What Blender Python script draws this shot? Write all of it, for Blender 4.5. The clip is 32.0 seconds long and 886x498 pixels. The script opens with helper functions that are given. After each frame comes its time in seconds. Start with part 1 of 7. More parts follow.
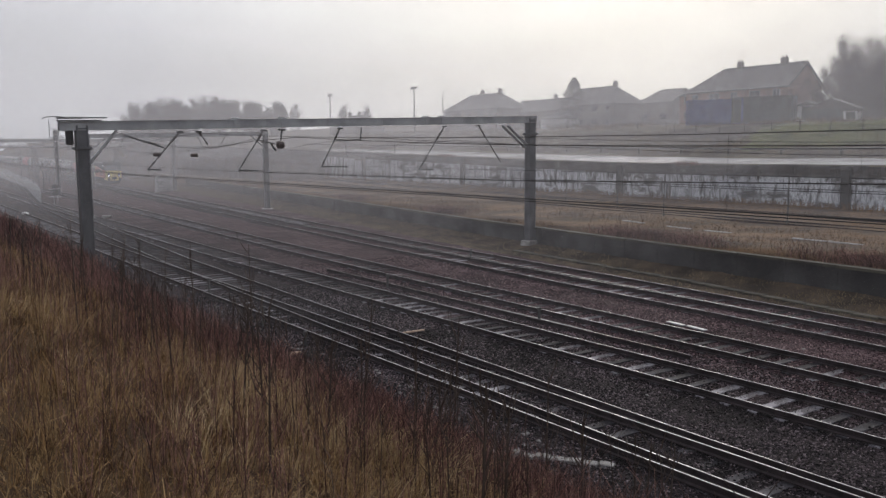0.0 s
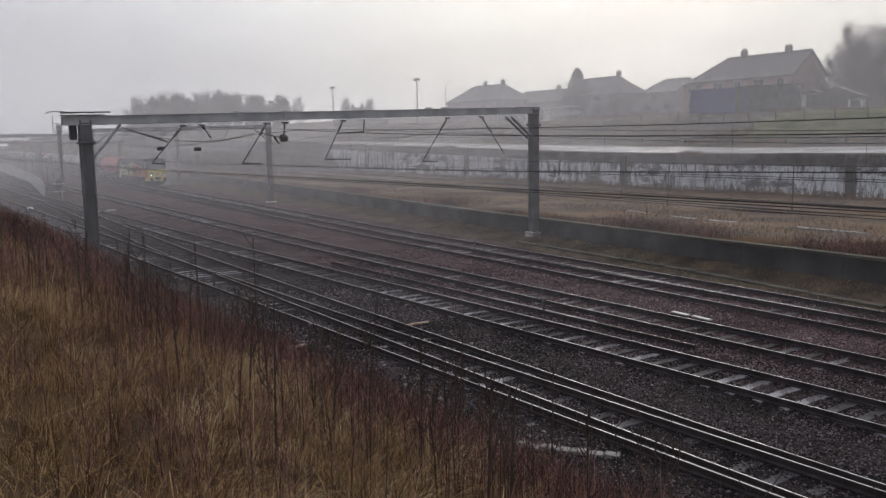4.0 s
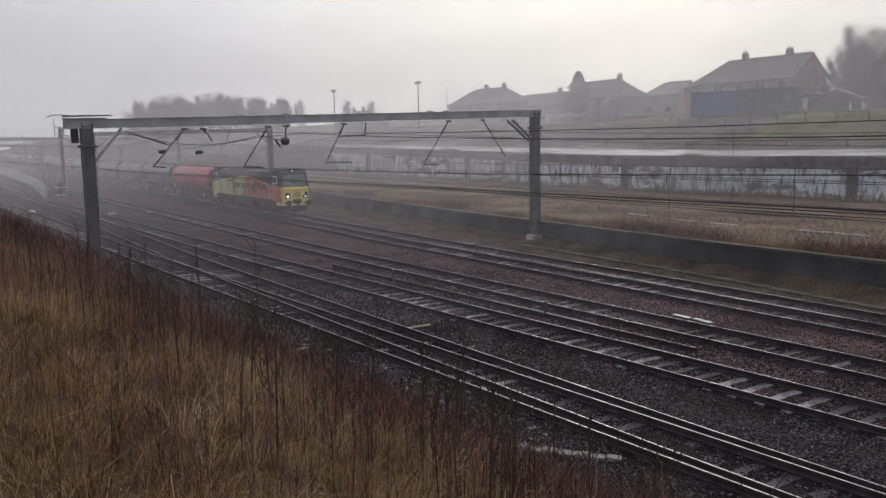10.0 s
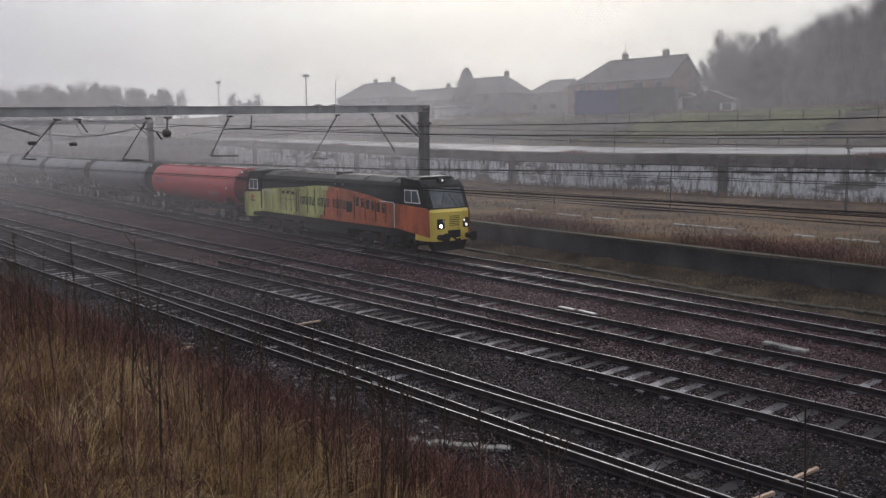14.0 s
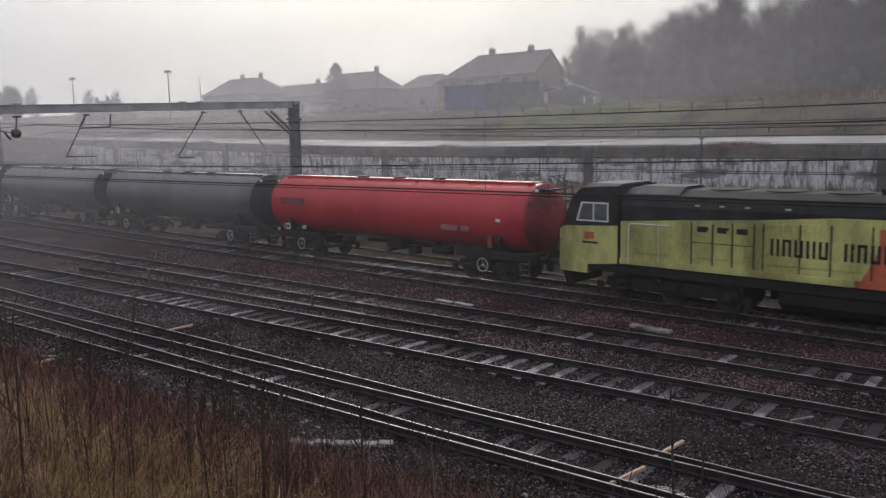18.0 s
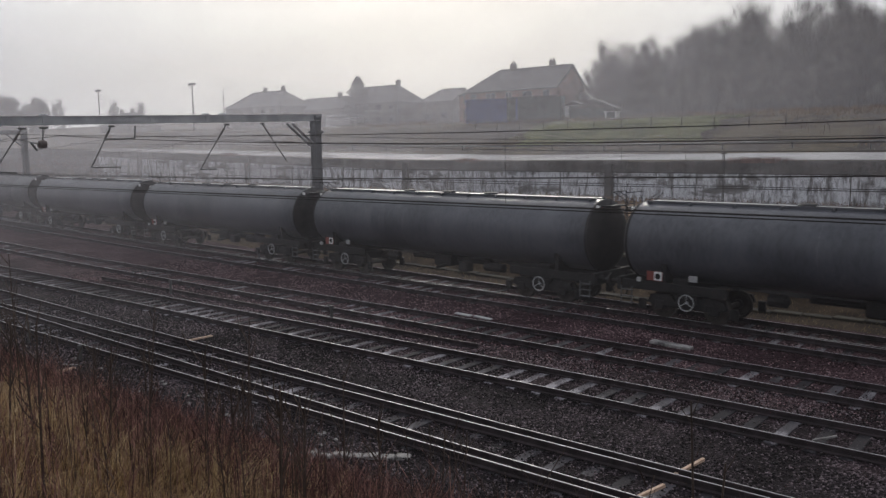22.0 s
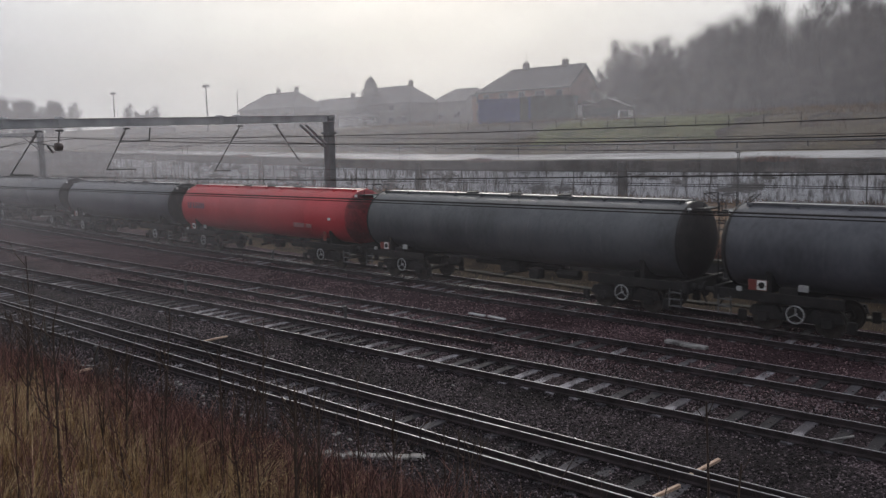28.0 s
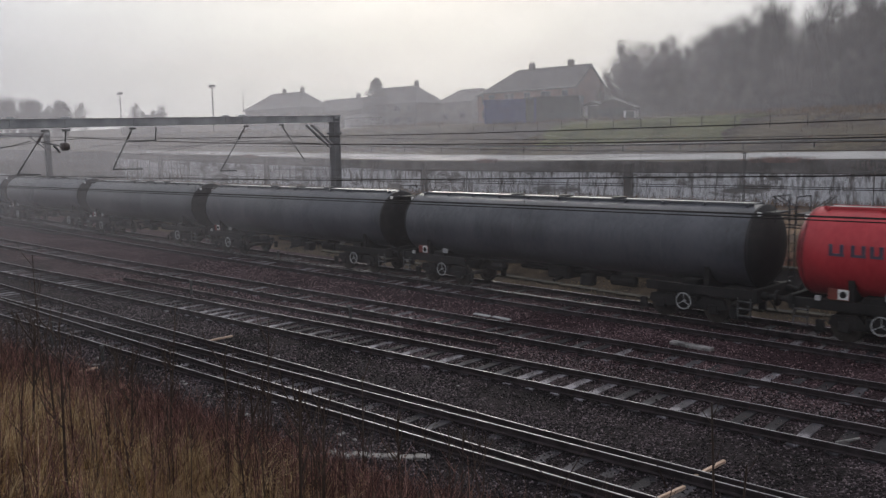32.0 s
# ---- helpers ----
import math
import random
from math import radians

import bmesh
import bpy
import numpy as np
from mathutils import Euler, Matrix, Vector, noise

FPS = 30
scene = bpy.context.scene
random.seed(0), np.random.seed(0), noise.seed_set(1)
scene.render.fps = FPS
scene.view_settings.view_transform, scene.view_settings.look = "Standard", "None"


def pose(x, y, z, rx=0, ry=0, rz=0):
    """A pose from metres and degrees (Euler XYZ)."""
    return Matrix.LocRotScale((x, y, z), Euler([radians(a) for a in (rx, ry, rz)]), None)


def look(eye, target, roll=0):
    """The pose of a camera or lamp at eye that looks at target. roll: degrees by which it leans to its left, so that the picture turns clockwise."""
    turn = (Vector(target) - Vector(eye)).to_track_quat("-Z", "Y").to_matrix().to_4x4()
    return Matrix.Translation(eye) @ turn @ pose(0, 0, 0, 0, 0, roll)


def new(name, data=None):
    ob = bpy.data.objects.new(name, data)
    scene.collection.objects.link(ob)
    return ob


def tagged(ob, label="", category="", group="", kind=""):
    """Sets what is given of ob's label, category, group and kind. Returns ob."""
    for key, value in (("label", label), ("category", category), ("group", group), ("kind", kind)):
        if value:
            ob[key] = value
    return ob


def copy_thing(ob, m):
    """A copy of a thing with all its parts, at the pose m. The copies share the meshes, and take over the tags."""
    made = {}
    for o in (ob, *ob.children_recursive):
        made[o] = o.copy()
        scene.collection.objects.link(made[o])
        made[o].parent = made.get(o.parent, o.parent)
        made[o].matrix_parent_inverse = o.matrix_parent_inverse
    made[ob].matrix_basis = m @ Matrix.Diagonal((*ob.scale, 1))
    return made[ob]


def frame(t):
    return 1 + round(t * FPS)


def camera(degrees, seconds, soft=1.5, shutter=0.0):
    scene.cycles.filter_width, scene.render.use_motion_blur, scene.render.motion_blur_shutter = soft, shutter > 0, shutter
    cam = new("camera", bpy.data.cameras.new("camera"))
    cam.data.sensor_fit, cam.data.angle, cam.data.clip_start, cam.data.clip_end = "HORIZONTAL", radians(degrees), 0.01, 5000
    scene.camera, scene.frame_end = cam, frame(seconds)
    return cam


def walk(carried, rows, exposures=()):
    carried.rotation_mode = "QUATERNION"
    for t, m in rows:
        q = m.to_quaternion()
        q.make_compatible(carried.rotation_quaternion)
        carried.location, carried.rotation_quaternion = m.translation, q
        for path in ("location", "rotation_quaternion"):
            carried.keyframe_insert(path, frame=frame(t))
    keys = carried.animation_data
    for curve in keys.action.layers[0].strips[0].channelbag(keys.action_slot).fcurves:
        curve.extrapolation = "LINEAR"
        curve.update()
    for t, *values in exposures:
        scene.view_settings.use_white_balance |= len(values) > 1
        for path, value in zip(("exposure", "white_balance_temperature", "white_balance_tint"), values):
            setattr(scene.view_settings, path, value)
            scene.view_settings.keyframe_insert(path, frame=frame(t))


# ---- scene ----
# The world: x runs along the railway (trains head towards +x), y away from the cameraman's bank, z up from the rail tops.
cam = camera(56.404, 32.0, soft=1.4, shutter=0.2)
EYE = (0.0, 0.0, 5.75)
AIM = [(0.0, 83.3, 0.5, 54.5), (0.5, 83.006, 0.338, 54.324), (1.0, 82.486, 0.256, 54.315), (1.5, 82.488, 0.411, 54.374),
       (2.0, 82.486, 0.634, 54.481), (2.5, 82.566, 0.791, 54.554), (3.0, 82.675, 0.85, 54.641), (3.5, 82.693, 0.93, 54.705),
       (5.5, 82.824, 1.013, 54.735), (6.0, 82.795, 1.046, 54.795), (6.5, 82.723, 1.158, 54.86), (7.0, 82.654, 1.161, 54.901),
       (7.5, 82.588, 1.262, 54.915), (8.0, 82.511, 1.327, 54.889), (8.5, 82.516, 1.293, 54.866), (9.0, 82.642, 1.212, 54.852),
       (9.5, 82.826, 1.088, 54.839), (10.0, 82.942, 1.025, 54.811), (10.5, 82.933, 1.112, 54.663), (11.0, 82.878, 1.084, 54.329),
       (11.5, 82.902, 0.996, 53.885), (12.0, 82.977, 0.945, 53.197), (12.5, 83.007, 0.811, 52.274), (13.0, 82.937, 0.568, 50.905),
       (13.5, 82.597, 0.489, 49.324), (14.0, 82.491, 0.426, 47.213), (14.5, 82.786, 0.386, 44.556), (15.0, 82.611, 0.449, 41.378),
       (15.5, 82.426, 0.542, 39.008), (17.5, 82.034, 1.185, 38.317), (18.0, 82.045, 1.239, 38.441), (18.5, 82.124, 1.122, 38.518),
       (19.0, 82.149, 1.093, 38.604), (19.5, 82.146, 1.219, 38.779), (20.0, 82.361, 1.157, 39.016), (20.5, 82.759, 0.978, 39.368),
       (21.0, 82.944, 0.866, 39.634), (21.5, 82.973, 0.864, 39.788), (22.0, 82.997, 0.866, 39.861), (22.5, 83.081, 0.968, 39.98),
       (23.0, 83.102, 1.056, 40.128), (23.5, 83.08, 1.074, 40.204), (24.0, 83.068, 1.059, 40.266), (24.5, 83.081, 1.068, 40.287),
       (25.0, 83.12, 1.039, 40.334), (25.5, 83.074, 1.124, 40.394), (27.5, 83.024, 1.188, 40.687), (28.0, 83.025, 1.2, 40.755),
       (28.5, 82.932, 1.304, 40.82), (29.0, 82.876, 1.319, 40.877), (29.5, 82.829, 1.364, 40.888), (30.0, 82.824, 1.383, 40.902),
       (30.5, 82.871, 1.325, 40.945), (31.0, 82.922, 1.319, 41.002), (31.5, 82.978, 1.181, 41.058), (32.0, 83.059, 1.095, 41.131)]
STOPS = [(0.0, 0.12), (0.5, 0.05), (1.0, -0.04), (1.4, 0.0), (1.9, 0.10), (3.0, 0.10), (14.0, 0.08), (18.0, 0.14), (20.0, 0.14), (22.0, 0.06), (32.0, 0.03)]
walk(cam, [(t, pose(*EYE, rx, ry, rz)) for t, rx, ry, rz in AIM], STOPS)

# ---- sky and sun: a low sun behind thick mist and cloud ----
SUN_AZ, SUN_EL = 131.0, 24.0          # degrees from +x towards +y, and above the horizon
sun_way = Vector((math.cos(radians(SUN_AZ)) * math.cos(radians(SUN_EL)), math.sin(radians(SUN_AZ)) * math.cos(radians(SUN_EL)), math.sin(radians(SUN_EL))))


def make_world():
    w = bpy.data.worlds.new("overcast")
    w.use_nodes = True
    nt = w.node_tree
    nt.nodes.clear()
    N, L = nt.nodes.new, nt.links.new
    out, bg = N("ShaderNodeOutputWorld"), N("ShaderNodeBackground")
    sky = N("ShaderNodeTexSky")
    sky.sky_type, sky.sun_disc = "NISHITA", False
    sky.sun_elevation, sky.sun_rotation = radians(SUN_EL), radians(90 - SUN_AZ)
    sky.dust_density, sky.air_density = 5.0, 1.5
    dim = N("ShaderNodeVectorMath")
    dim.operation = "SCALE"
    dim.inputs["Scale"].default_value = 0.07
    L(sky.outputs[0], dim.inputs[0])
    co = N("ShaderNodeTexCoord")
    dot = N("ShaderNodeVectorMath")
    dot.operation = "DOT_PRODUCT"
    low_sun = radians(9.0)               # the veil of cloud is brightest low down, below the hidden sun
    dot.inputs[1].default_value = (math.cos(radians(SUN_AZ)) * math.cos(low_sun), math.sin(radians(SUN_AZ)) * math.cos(low_sun), math.sin(low_sun))
    L(co.outputs["Generated"], dot.inputs[0])
    glow = N("ShaderNodeValToRGB")       # cloud is brighter towards the hidden sun
    e = glow.color_ramp.elements
    e[0].position, e[0].color = 0.0, (0.49, 0.502, 0.545, 1)
    e[1].position, e[1].color = 1.0, (0.80, 0.80, 0.775, 1)
    m = glow.color_ramp.elements.new(0.84)
    m.color = (0.555, 0.566, 0.602, 1)
    L(dot.outputs["Value"], glow.inputs[0])
    stretch = N("ShaderNodeMapping")
    stretch.inputs["Scale"].default_value = (1.6, 1.6, 6.0)
    L(co.outputs["Generated"], stretch.inputs[0])
    cloud = N("ShaderNodeTexNoise")
    cloud.inputs["Scale"].default_value, cloud.inputs["Detail"].default_value, cloud.inputs["Roughness"].default_value = 1.3, 4, 0.5
    L(stretch.outputs[0], cloud.inputs["Vector"])
    band = N("ShaderNodeMapRange")
    band.inputs[1].default_value, band.inputs[2].default_value = 0.3, 0.7
    band.inputs[3].default_value, band.inputs[4].default_value = 0.86, 1.12
    L(cloud.outputs[0], band.inputs[0])
    shade = N("ShaderNodeVectorMath")
    shade.operation = "SCALE"
    L(glow.outputs[0], shade.inputs[0])
    L(band.outputs[0], shade.inputs["Scale"])
    mix = N("ShaderNodeMix")
    mix.data_type = "RGBA"
    mix.inputs[0].default_value = 0.95
    L(dim.outputs[0], mix.inputs[6])
    L(shade.outputs[0], mix.inputs[7])
    L(mix.outputs[2], bg.inputs[0])
    bg.inputs[1].default_value = 1.33
    L(bg.outputs[0], out.inputs[0])
    scene.world = w
    sun = bpy.data.lights.new("sun", "SUN")
    sun.energy, sun.angle, sun.color = 1.5, radians(25), (1.0, 0.94, 0.86)
    lamp = new("sun", sun)
    lamp.matrix_world = look(sun_way * 300, (0, 0, 0))


make_world()
scene.view_settings.exposure = 0.0

# ---- materials ----


def surf(name, a, b, scale=4.0, rough=0.8, metal=0.0, bump=0.3, fine=40.0, spec=0.5, spread=(0.35, 0.65), rvar=0.1, stretch=(1, 1, 1), per=0.0, island=0.0, third=None, coat=0.0):
    """Two tones mixed by coarse noise, broken up by fine noise that also gives relief. per / island: variation from piece to piece."""
    m = bpy.data.materials.new(name)
    m.use_nodes = True
    nt = m.node_tree
    N, L = nt.nodes.new, nt.links.new
    p = nt.nodes["Principled BSDF"]
    p.inputs["Metallic"].default_value = metal
    p.inputs["Specular IOR Level"].default_value = spec
    p.inputs["Coat Weight"].default_value = coat
    co, mp = N("ShaderNodeTexCoord"), N("ShaderNodeMapping")
    mp.inputs["Scale"].default_value = stretch
    L(co.outputs["Object"], mp.inputs[0])
    big, small = N("ShaderNodeTexNoise"), N("ShaderNodeTexNoise")
    big.inputs["Scale"].default_value, big.inputs["Detail"].default_value = scale, 5
    small.inputs["Scale"].default_value, small.inputs["Detail"].default_value = fine, 3
    L(mp.outputs[0], big.inputs["Vector"])
    L(mp.outputs[0], small.inputs["Vector"])
    add = N("ShaderNodeMath")
    add.operation = "MULTIPLY_ADD"
    L(small.outputs[0], add.inputs[0])
    add.inputs[1].default_value = 0.35
    sub = N("ShaderNodeMath")
    sub.operation = "SUBTRACT"
    L(big.outputs[0], sub.inputs[0])
    sub.inputs[1].default_value = 0.175
    L(sub.outputs[0], add.inputs[2])
    src = add.outputs[0]
    if per or island:
        info = N("ShaderNodeObjectInfo") if per else N("ShaderNodeNewGeometry")
        ma = N("ShaderNodeMath")
        ma.operation = "MULTIPLY_ADD"
        L(info.outputs["Random" if per else "Random Per Island"], ma.inputs[0])
        ma.inputs[1].default_value = per or island
        s2 = N("ShaderNodeMath")
        s2.operation = "SUBTRACT"
        L(src, s2.inputs[0])
        s2.inputs[1].default_value = (per or island) / 2
        L(s2.outputs[0], ma.inputs[2])
        src = ma.outputs[0]
    ramp = N("ShaderNodeValToRGB")
    e = ramp.color_ramp.elements
    e[0].position, e[0].color = spread[0], (*a, 1)
    e[1].position, e[1].color = spread[1], (*b, 1)
    if third:
        x = ramp.color_ramp.elements.new(min(0.98, spread[1] + 0.1))
        x.color = (*third, 1)
    L(src, ramp.inputs[0])
    L(ramp.outputs[0], p.inputs["Base Color"])
    rr = N("ShaderNodeMapRange")
    rr.inputs[3].default_value, rr.inputs[4].default_value = max(0.02, rough - rvar), min(1, rough + rvar)
    L(big.outputs[0], rr.inputs[0])
    L(rr.outputs[0], p.inputs["Roughness"])
    if bump:
        bp = N("ShaderNodeBump")
        bp.inputs["Strength"].default_value, bp.inputs["Distance"].default_value = bump, 0.02
        L(small.outputs[0], bp.inputs["Height"])
        L(bp.outputs[0], p.inputs["Normal"])
    return m


def glow_mat(name, colour, strength):
    m = bpy.data.materials.new(name)
    m.use_nodes = True
    p = m.node_tree.nodes["Principled BSDF"]
    p.inputs["Base Color"].default_value = (*colour, 1)
    p.inputs["Emission Color"].default_value = (*colour, 1)
    p.inputs["Emission Strength"].default_value = strength
    return m


def mist_mat(name, density, top, scale, low=(-0.6, 1.3), tone=1.0, west=1.0):
    """A thin layer of mist: mostly clear, with a share of white droplets that thins out with height and in drifts."""
    m = bpy.data.materials.new(name)
    m.use_nodes = True
    nt = m.node_tree
    nt.nodes.clear()
    N, L = nt.nodes.new, nt.links.new
    out, mix, clear = N("ShaderNodeOutputMaterial"), N("ShaderNodeMixShader"), N("ShaderNodeBsdfTransparent")
    dif, tra, both = N("ShaderNodeBsdfDiffuse"), N("ShaderNodeBsdfTranslucent"), N("ShaderNodeMixShader")
    dif.inputs[0].default_value = tra.inputs[0].default_value = (0.95 * tone, 0.94 * tone, 1.0 * tone, 1)
    both.inputs[0].default_value = 0.55
    L(dif.outputs[0], both.inputs[1])
    L(tra.outputs[0], both.inputs[2])
    co, sep = N("ShaderNodeTexCoord"), N("ShaderNodeSeparateXYZ")
    L(co.outputs["Object"], sep.inputs[0])
    fall = N("ShaderNodeMapRange")
    fall.interpolation_type = "SMOOTHSTEP"
    fall.inputs[1].default_value, fall.inputs[2].default_value = 0.0, top
    fall.inputs[3].default_value, fall.inputs[4].default_value = 1.0, 0.0
    L(sep.outputs[2], fall.inputs[0])
    noi = N("ShaderNodeTexNoise")
    noi.inputs["Scale"].default_value, noi.inputs["Detail"].default_value = scale, 3
    L(co.outputs["Object"], noi.inputs["Vector"])
    drift = N("ShaderNodeMapRange")
    drift.inputs[1].default_value, drift.inputs[2].default_value = 0.3, 0.7
    drift.inputs[3].default_value, drift.inputs[4].default_value = 0.7 * density, 1.3 * density
    L(noi.outputs[0], drift.inputs[0])
    mul = N("ShaderNodeMath")
    mul.operation = "MULTIPLY"
    L(fall.outputs[0], mul.inputs[0])
    L(drift.outputs[0], mul.inputs[1])
    foot = N("ShaderNodeMapRange")           # no hard line where the layer meets the ground
    foot.interpolation_type = "SMOOTHSTEP"
    foot.inputs[1].default_value, foot.inputs[2].default_value = low[0], low[1]
    L(sep.outputs[2], foot.inputs[0])
    settle = N("ShaderNodeMath")
    settle.operation = "MULTIPLY"
    L(mul.outputs[0], settle.inputs[0])
    L(foot.outputs[0], settle.inputs[1])
    bank = N("ShaderNodeMapRange")           # the mist lies thicker in the hollow by the station
    bank.interpolation_type = "SMOOTHSTEP"
    bank.inputs[1].default_value, bank.inputs[2].default_value = -6.0, -44.0
    bank.inputs[3].default_value, bank.inputs[4].default_value = 1.0, west
    L(sep.outputs[0], bank.inputs[0])
    thick = N("ShaderNodeMath")
    thick.operation = "MULTIPLY"
    L(settle.outputs[0], thick.inputs[0])
    L(bank.outputs[0], thick.inputs[1])
    L(thick.outputs[0], mix.inputs[0])
    L(clear.outputs[0], mix.inputs[1])
    L(both.outputs[0], mix.inputs[2])
    L(mix.outputs[0], out.inputs[0])
    return m


def ballast_mat():
    """Packed crushed stone: every stone its own tone, grey near the bank and redder further across."""
    m = bpy.data.materials.new("ballast_bed")
    m.use_nodes = True
    nt = m.node_tree
    N, L = nt.nodes.new, nt.links.new
    p = nt.nodes["Principled BSDF"]
    p.inputs["Roughness"].default_value, p.inputs["Specular IOR Level"].default_value = 0.85, 0.05
    co, cell, sep = N("ShaderNodeTexCoord"), N("ShaderNodeTexVoronoi"), N("ShaderNodeSeparateXYZ")
    cell.inputs["Scale"].default_value = 27.0
    L(co.outputs["Object"], cell.inputs["Vector"])
    pick = N("ShaderNodeSeparateColor")
    L(cell.outputs["Color"], pick.inputs[0])
    big = N("ShaderNodeTexNoise")
    big.inputs["Scale"].default_value, big.inputs["Detail"].default_value = 0.35, 5
    L(co.outputs["Object"], big.inputs["Vector"])
    tone = N("ShaderNodeMath")
    tone.operation = "MULTIPLY_ADD"
    L(big.outputs[0], tone.inputs[0])
    tone.inputs[1].default_value = 0.7
    half = N("ShaderNodeMath")
    half.operation = "MULTIPLY_ADD"
    L(pick.outputs[0], half.inputs[0])
    half.inputs[1].default_value, half.inputs[2].default_value = 0.8, -0.3
    L(half.outputs[0], tone.inputs[2])
    ramps = []
    for lo, mid, hi in (((0.0055, 0.0039, 0.0050), (0.017, 0.0124, 0.0155), (0.105, 0.082, 0.095)), ((0.016, 0.0085, 0.0105), (0.058, 0.031, 0.037), (0.15, 0.105, 0.115))):
        r = N("ShaderNodeValToRGB")
        e = r.color_ramp.elements
        e[0].position, e[0].color = 0.12, (*lo, 1)
        e[1].position, e[1].color = 0.92, (*hi, 1)
        r.color_ramp.elements.new(0.62).color = (*mid, 1)
        L(tone.outputs[0], r.inputs[0])
        ramps.append(r.outputs[0])
    L(co.outputs["Object"], sep.inputs[0])
    wob = N("ShaderNodeMath")
    wob.operation = "MULTIPLY_ADD"
    L(big.outputs[0], wob.inputs[0])
    wob.inputs[1].default_value = 9.0
    L(sep.outputs[1], wob.inputs[2])
    across = N("ShaderNodeMapRange")
    across.inputs[1].default_value, across.inputs[2].default_value = 20.0, 27.0
    L(wob.outputs[0], across.inputs[0])
    mix = N("ShaderNodeMix")
    mix.data_type = "RGBA"
    L(across.outputs[0], mix.inputs[0])
    L(ramps[0], mix.inputs[6])
    L(ramps[1], mix.inputs[7])
    L(mix.outputs[2], p.inputs["Base Color"])
    bp = N("ShaderNodeBump")
    bp.inputs["Strength"].default_value, bp.inputs["Distance"].default_value = 0.8, 0.03
    inv = N("ShaderNodeMath")
    inv.operation = "SUBTRACT"
    inv.inputs[0].default_value = 1.0
    L(cell.outputs["Distance"], inv.inputs[1])
    L(inv.outputs[0], bp.inputs["Height"])
    L(bp.outputs[0], p.inputs["Normal"])
    return m


M_BALLAST = ballast_mat()
M_STONE = surf("ballast_stone", (0.006, 0.0043, 0.0056), (0.026, 0.0196, 0.0245), 0.35, 0.7, bump=0.2, fine=60, island=0.9, third=(0.185, 0.148, 0.164), spec=0.12)
M_STONE_RED = surf("red_ballast_stone", (0.017, 0.0085, 0.0108), (0.080, 0.041, 0.049), 0.35, 0.8, bump=0.2, fine=60, island=0.9, third=(0.27, 0.185, 0.195), spec=0.12)
M_SOIL = surf("soil", (0.022, 0.018, 0.015), (0.055, 0.043, 0.032), 0.25, 0.95, bump=0.8, fine=9)
M_BANK = surf("bank_litter", (0.045, 0.028, 0.017), (0.115, 0.074, 0.040), 1.1, 0.95, bump=0.9, fine=26, spec=0.08)
M_RAIL = surf("rusty_rail", (0.022, 0.0172, 0.0190), (0.048, 0.0375, 0.0415), 3, 0.9, 0.0, bump=0.2, fine=50, spec=0.08)
M_SHINE = surf("worn_rail_head", (0.24, 0.238, 0.252), (0.42, 0.417, 0.438), 1.2, 0.47, 0.5, bump=0.03, fine=80, spec=0.4)
M_DULL = surf("dull_rail_head", (0.06, 0.053, 0.05), (0.14, 0.125, 0.12), 1.2, 0.45, 0.5, bump=0.05, fine=60)
M_SLEEPER = surf("wet_sleeper", (0.022, 0.0205, 0.024), (0.088, 0.083, 0.094), 1.9, 0.8, bump=0.5, fine=30, per=0.5, rvar=0.15, third=(0.24, 0.229, 0.250), spec=0.10)
M_CONC = surf("weathered_concrete", (0.20, 0.19, 0.185), (0.42, 0.41, 0.40), 1.5, 0.8, bump=0.4, fine=30)
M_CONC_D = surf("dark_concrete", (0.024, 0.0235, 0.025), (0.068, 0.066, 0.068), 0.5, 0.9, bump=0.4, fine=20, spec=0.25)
M_STEEL = surf("galvanised_steel", (0.24, 0.245, 0.255), (0.38, 0.385, 0.395), 1.2, 0.6, 0.0, bump=0.15, fine=40)
M_STEEL_D = surf("dark_steel", (0.045, 0.045, 0.048), (0.085, 0.083, 0.085), 2, 0.6, 0.3, bump=0.15, fine=40)
M_POST = surf("weathered_post_steel", (0.060, 0.062, 0.069), (0.112, 0.114, 0.124), 1.2, 0.6, 0.2, bump=0.2, fine=30)
M_INSUL = surf("brown_insulator", (0.035, 0.022, 0.018), (0.06, 0.04, 0.035), 4, 0.3, bump=0.05)
M_WIRE = surf("copper_wire", (0.018, 0.017, 0.018), (0.030, 0.027, 0.027), 1, 0.9, 0.0, bump=0, spec=0.05)
M_WOOD = surf("pale_wood", (0.34, 0.22, 0.15), (0.52, 0.38, 0.29), 3, 0.7, bump=0.3, fine=30, stretch=(1, 6, 6))
M_WHITE = surf("white_paint", (0.62, 0.62, 0.62), (0.80, 0.80, 0.80), 3, 0.6, bump=0.1)
M_BLACK = surf("black_paint", (0.016, 0.016, 0.018), (0.034, 0.034, 0.037), 1.5, 0.65, bump=0.1, fine=20, spec=0.2)
M_UNDER = surf("grimy_underframe", (0.008, 0.0075, 0.008), (0.022, 0.0195, 0.020), 3, 0.75, 0.2, bump=0.3, fine=25)
M_WHEEL = surf("wheel_steel", (0.03, 0.026, 0.024), (0.07, 0.06, 0.055), 3, 0.6, 0.4, bump=0.2)
M_TANK = surf("dark_grey_tank_paint", (0.055, 0.058, 0.069), (0.100, 0.104, 0.121), 0.5, 0.34, bump=0.06, fine=8, rvar=0.1, stretch=(1, 1, 0.4), spec=0.30)
M_TANK_G = surf("slate_grey_tank_paint", (0.056, 0.060, 0.067), (0.100, 0.106, 0.117), 0.5, 0.36, bump=0.06, fine=8, rvar=0.1, stretch=(1, 1, 0.4), spec=0.30)
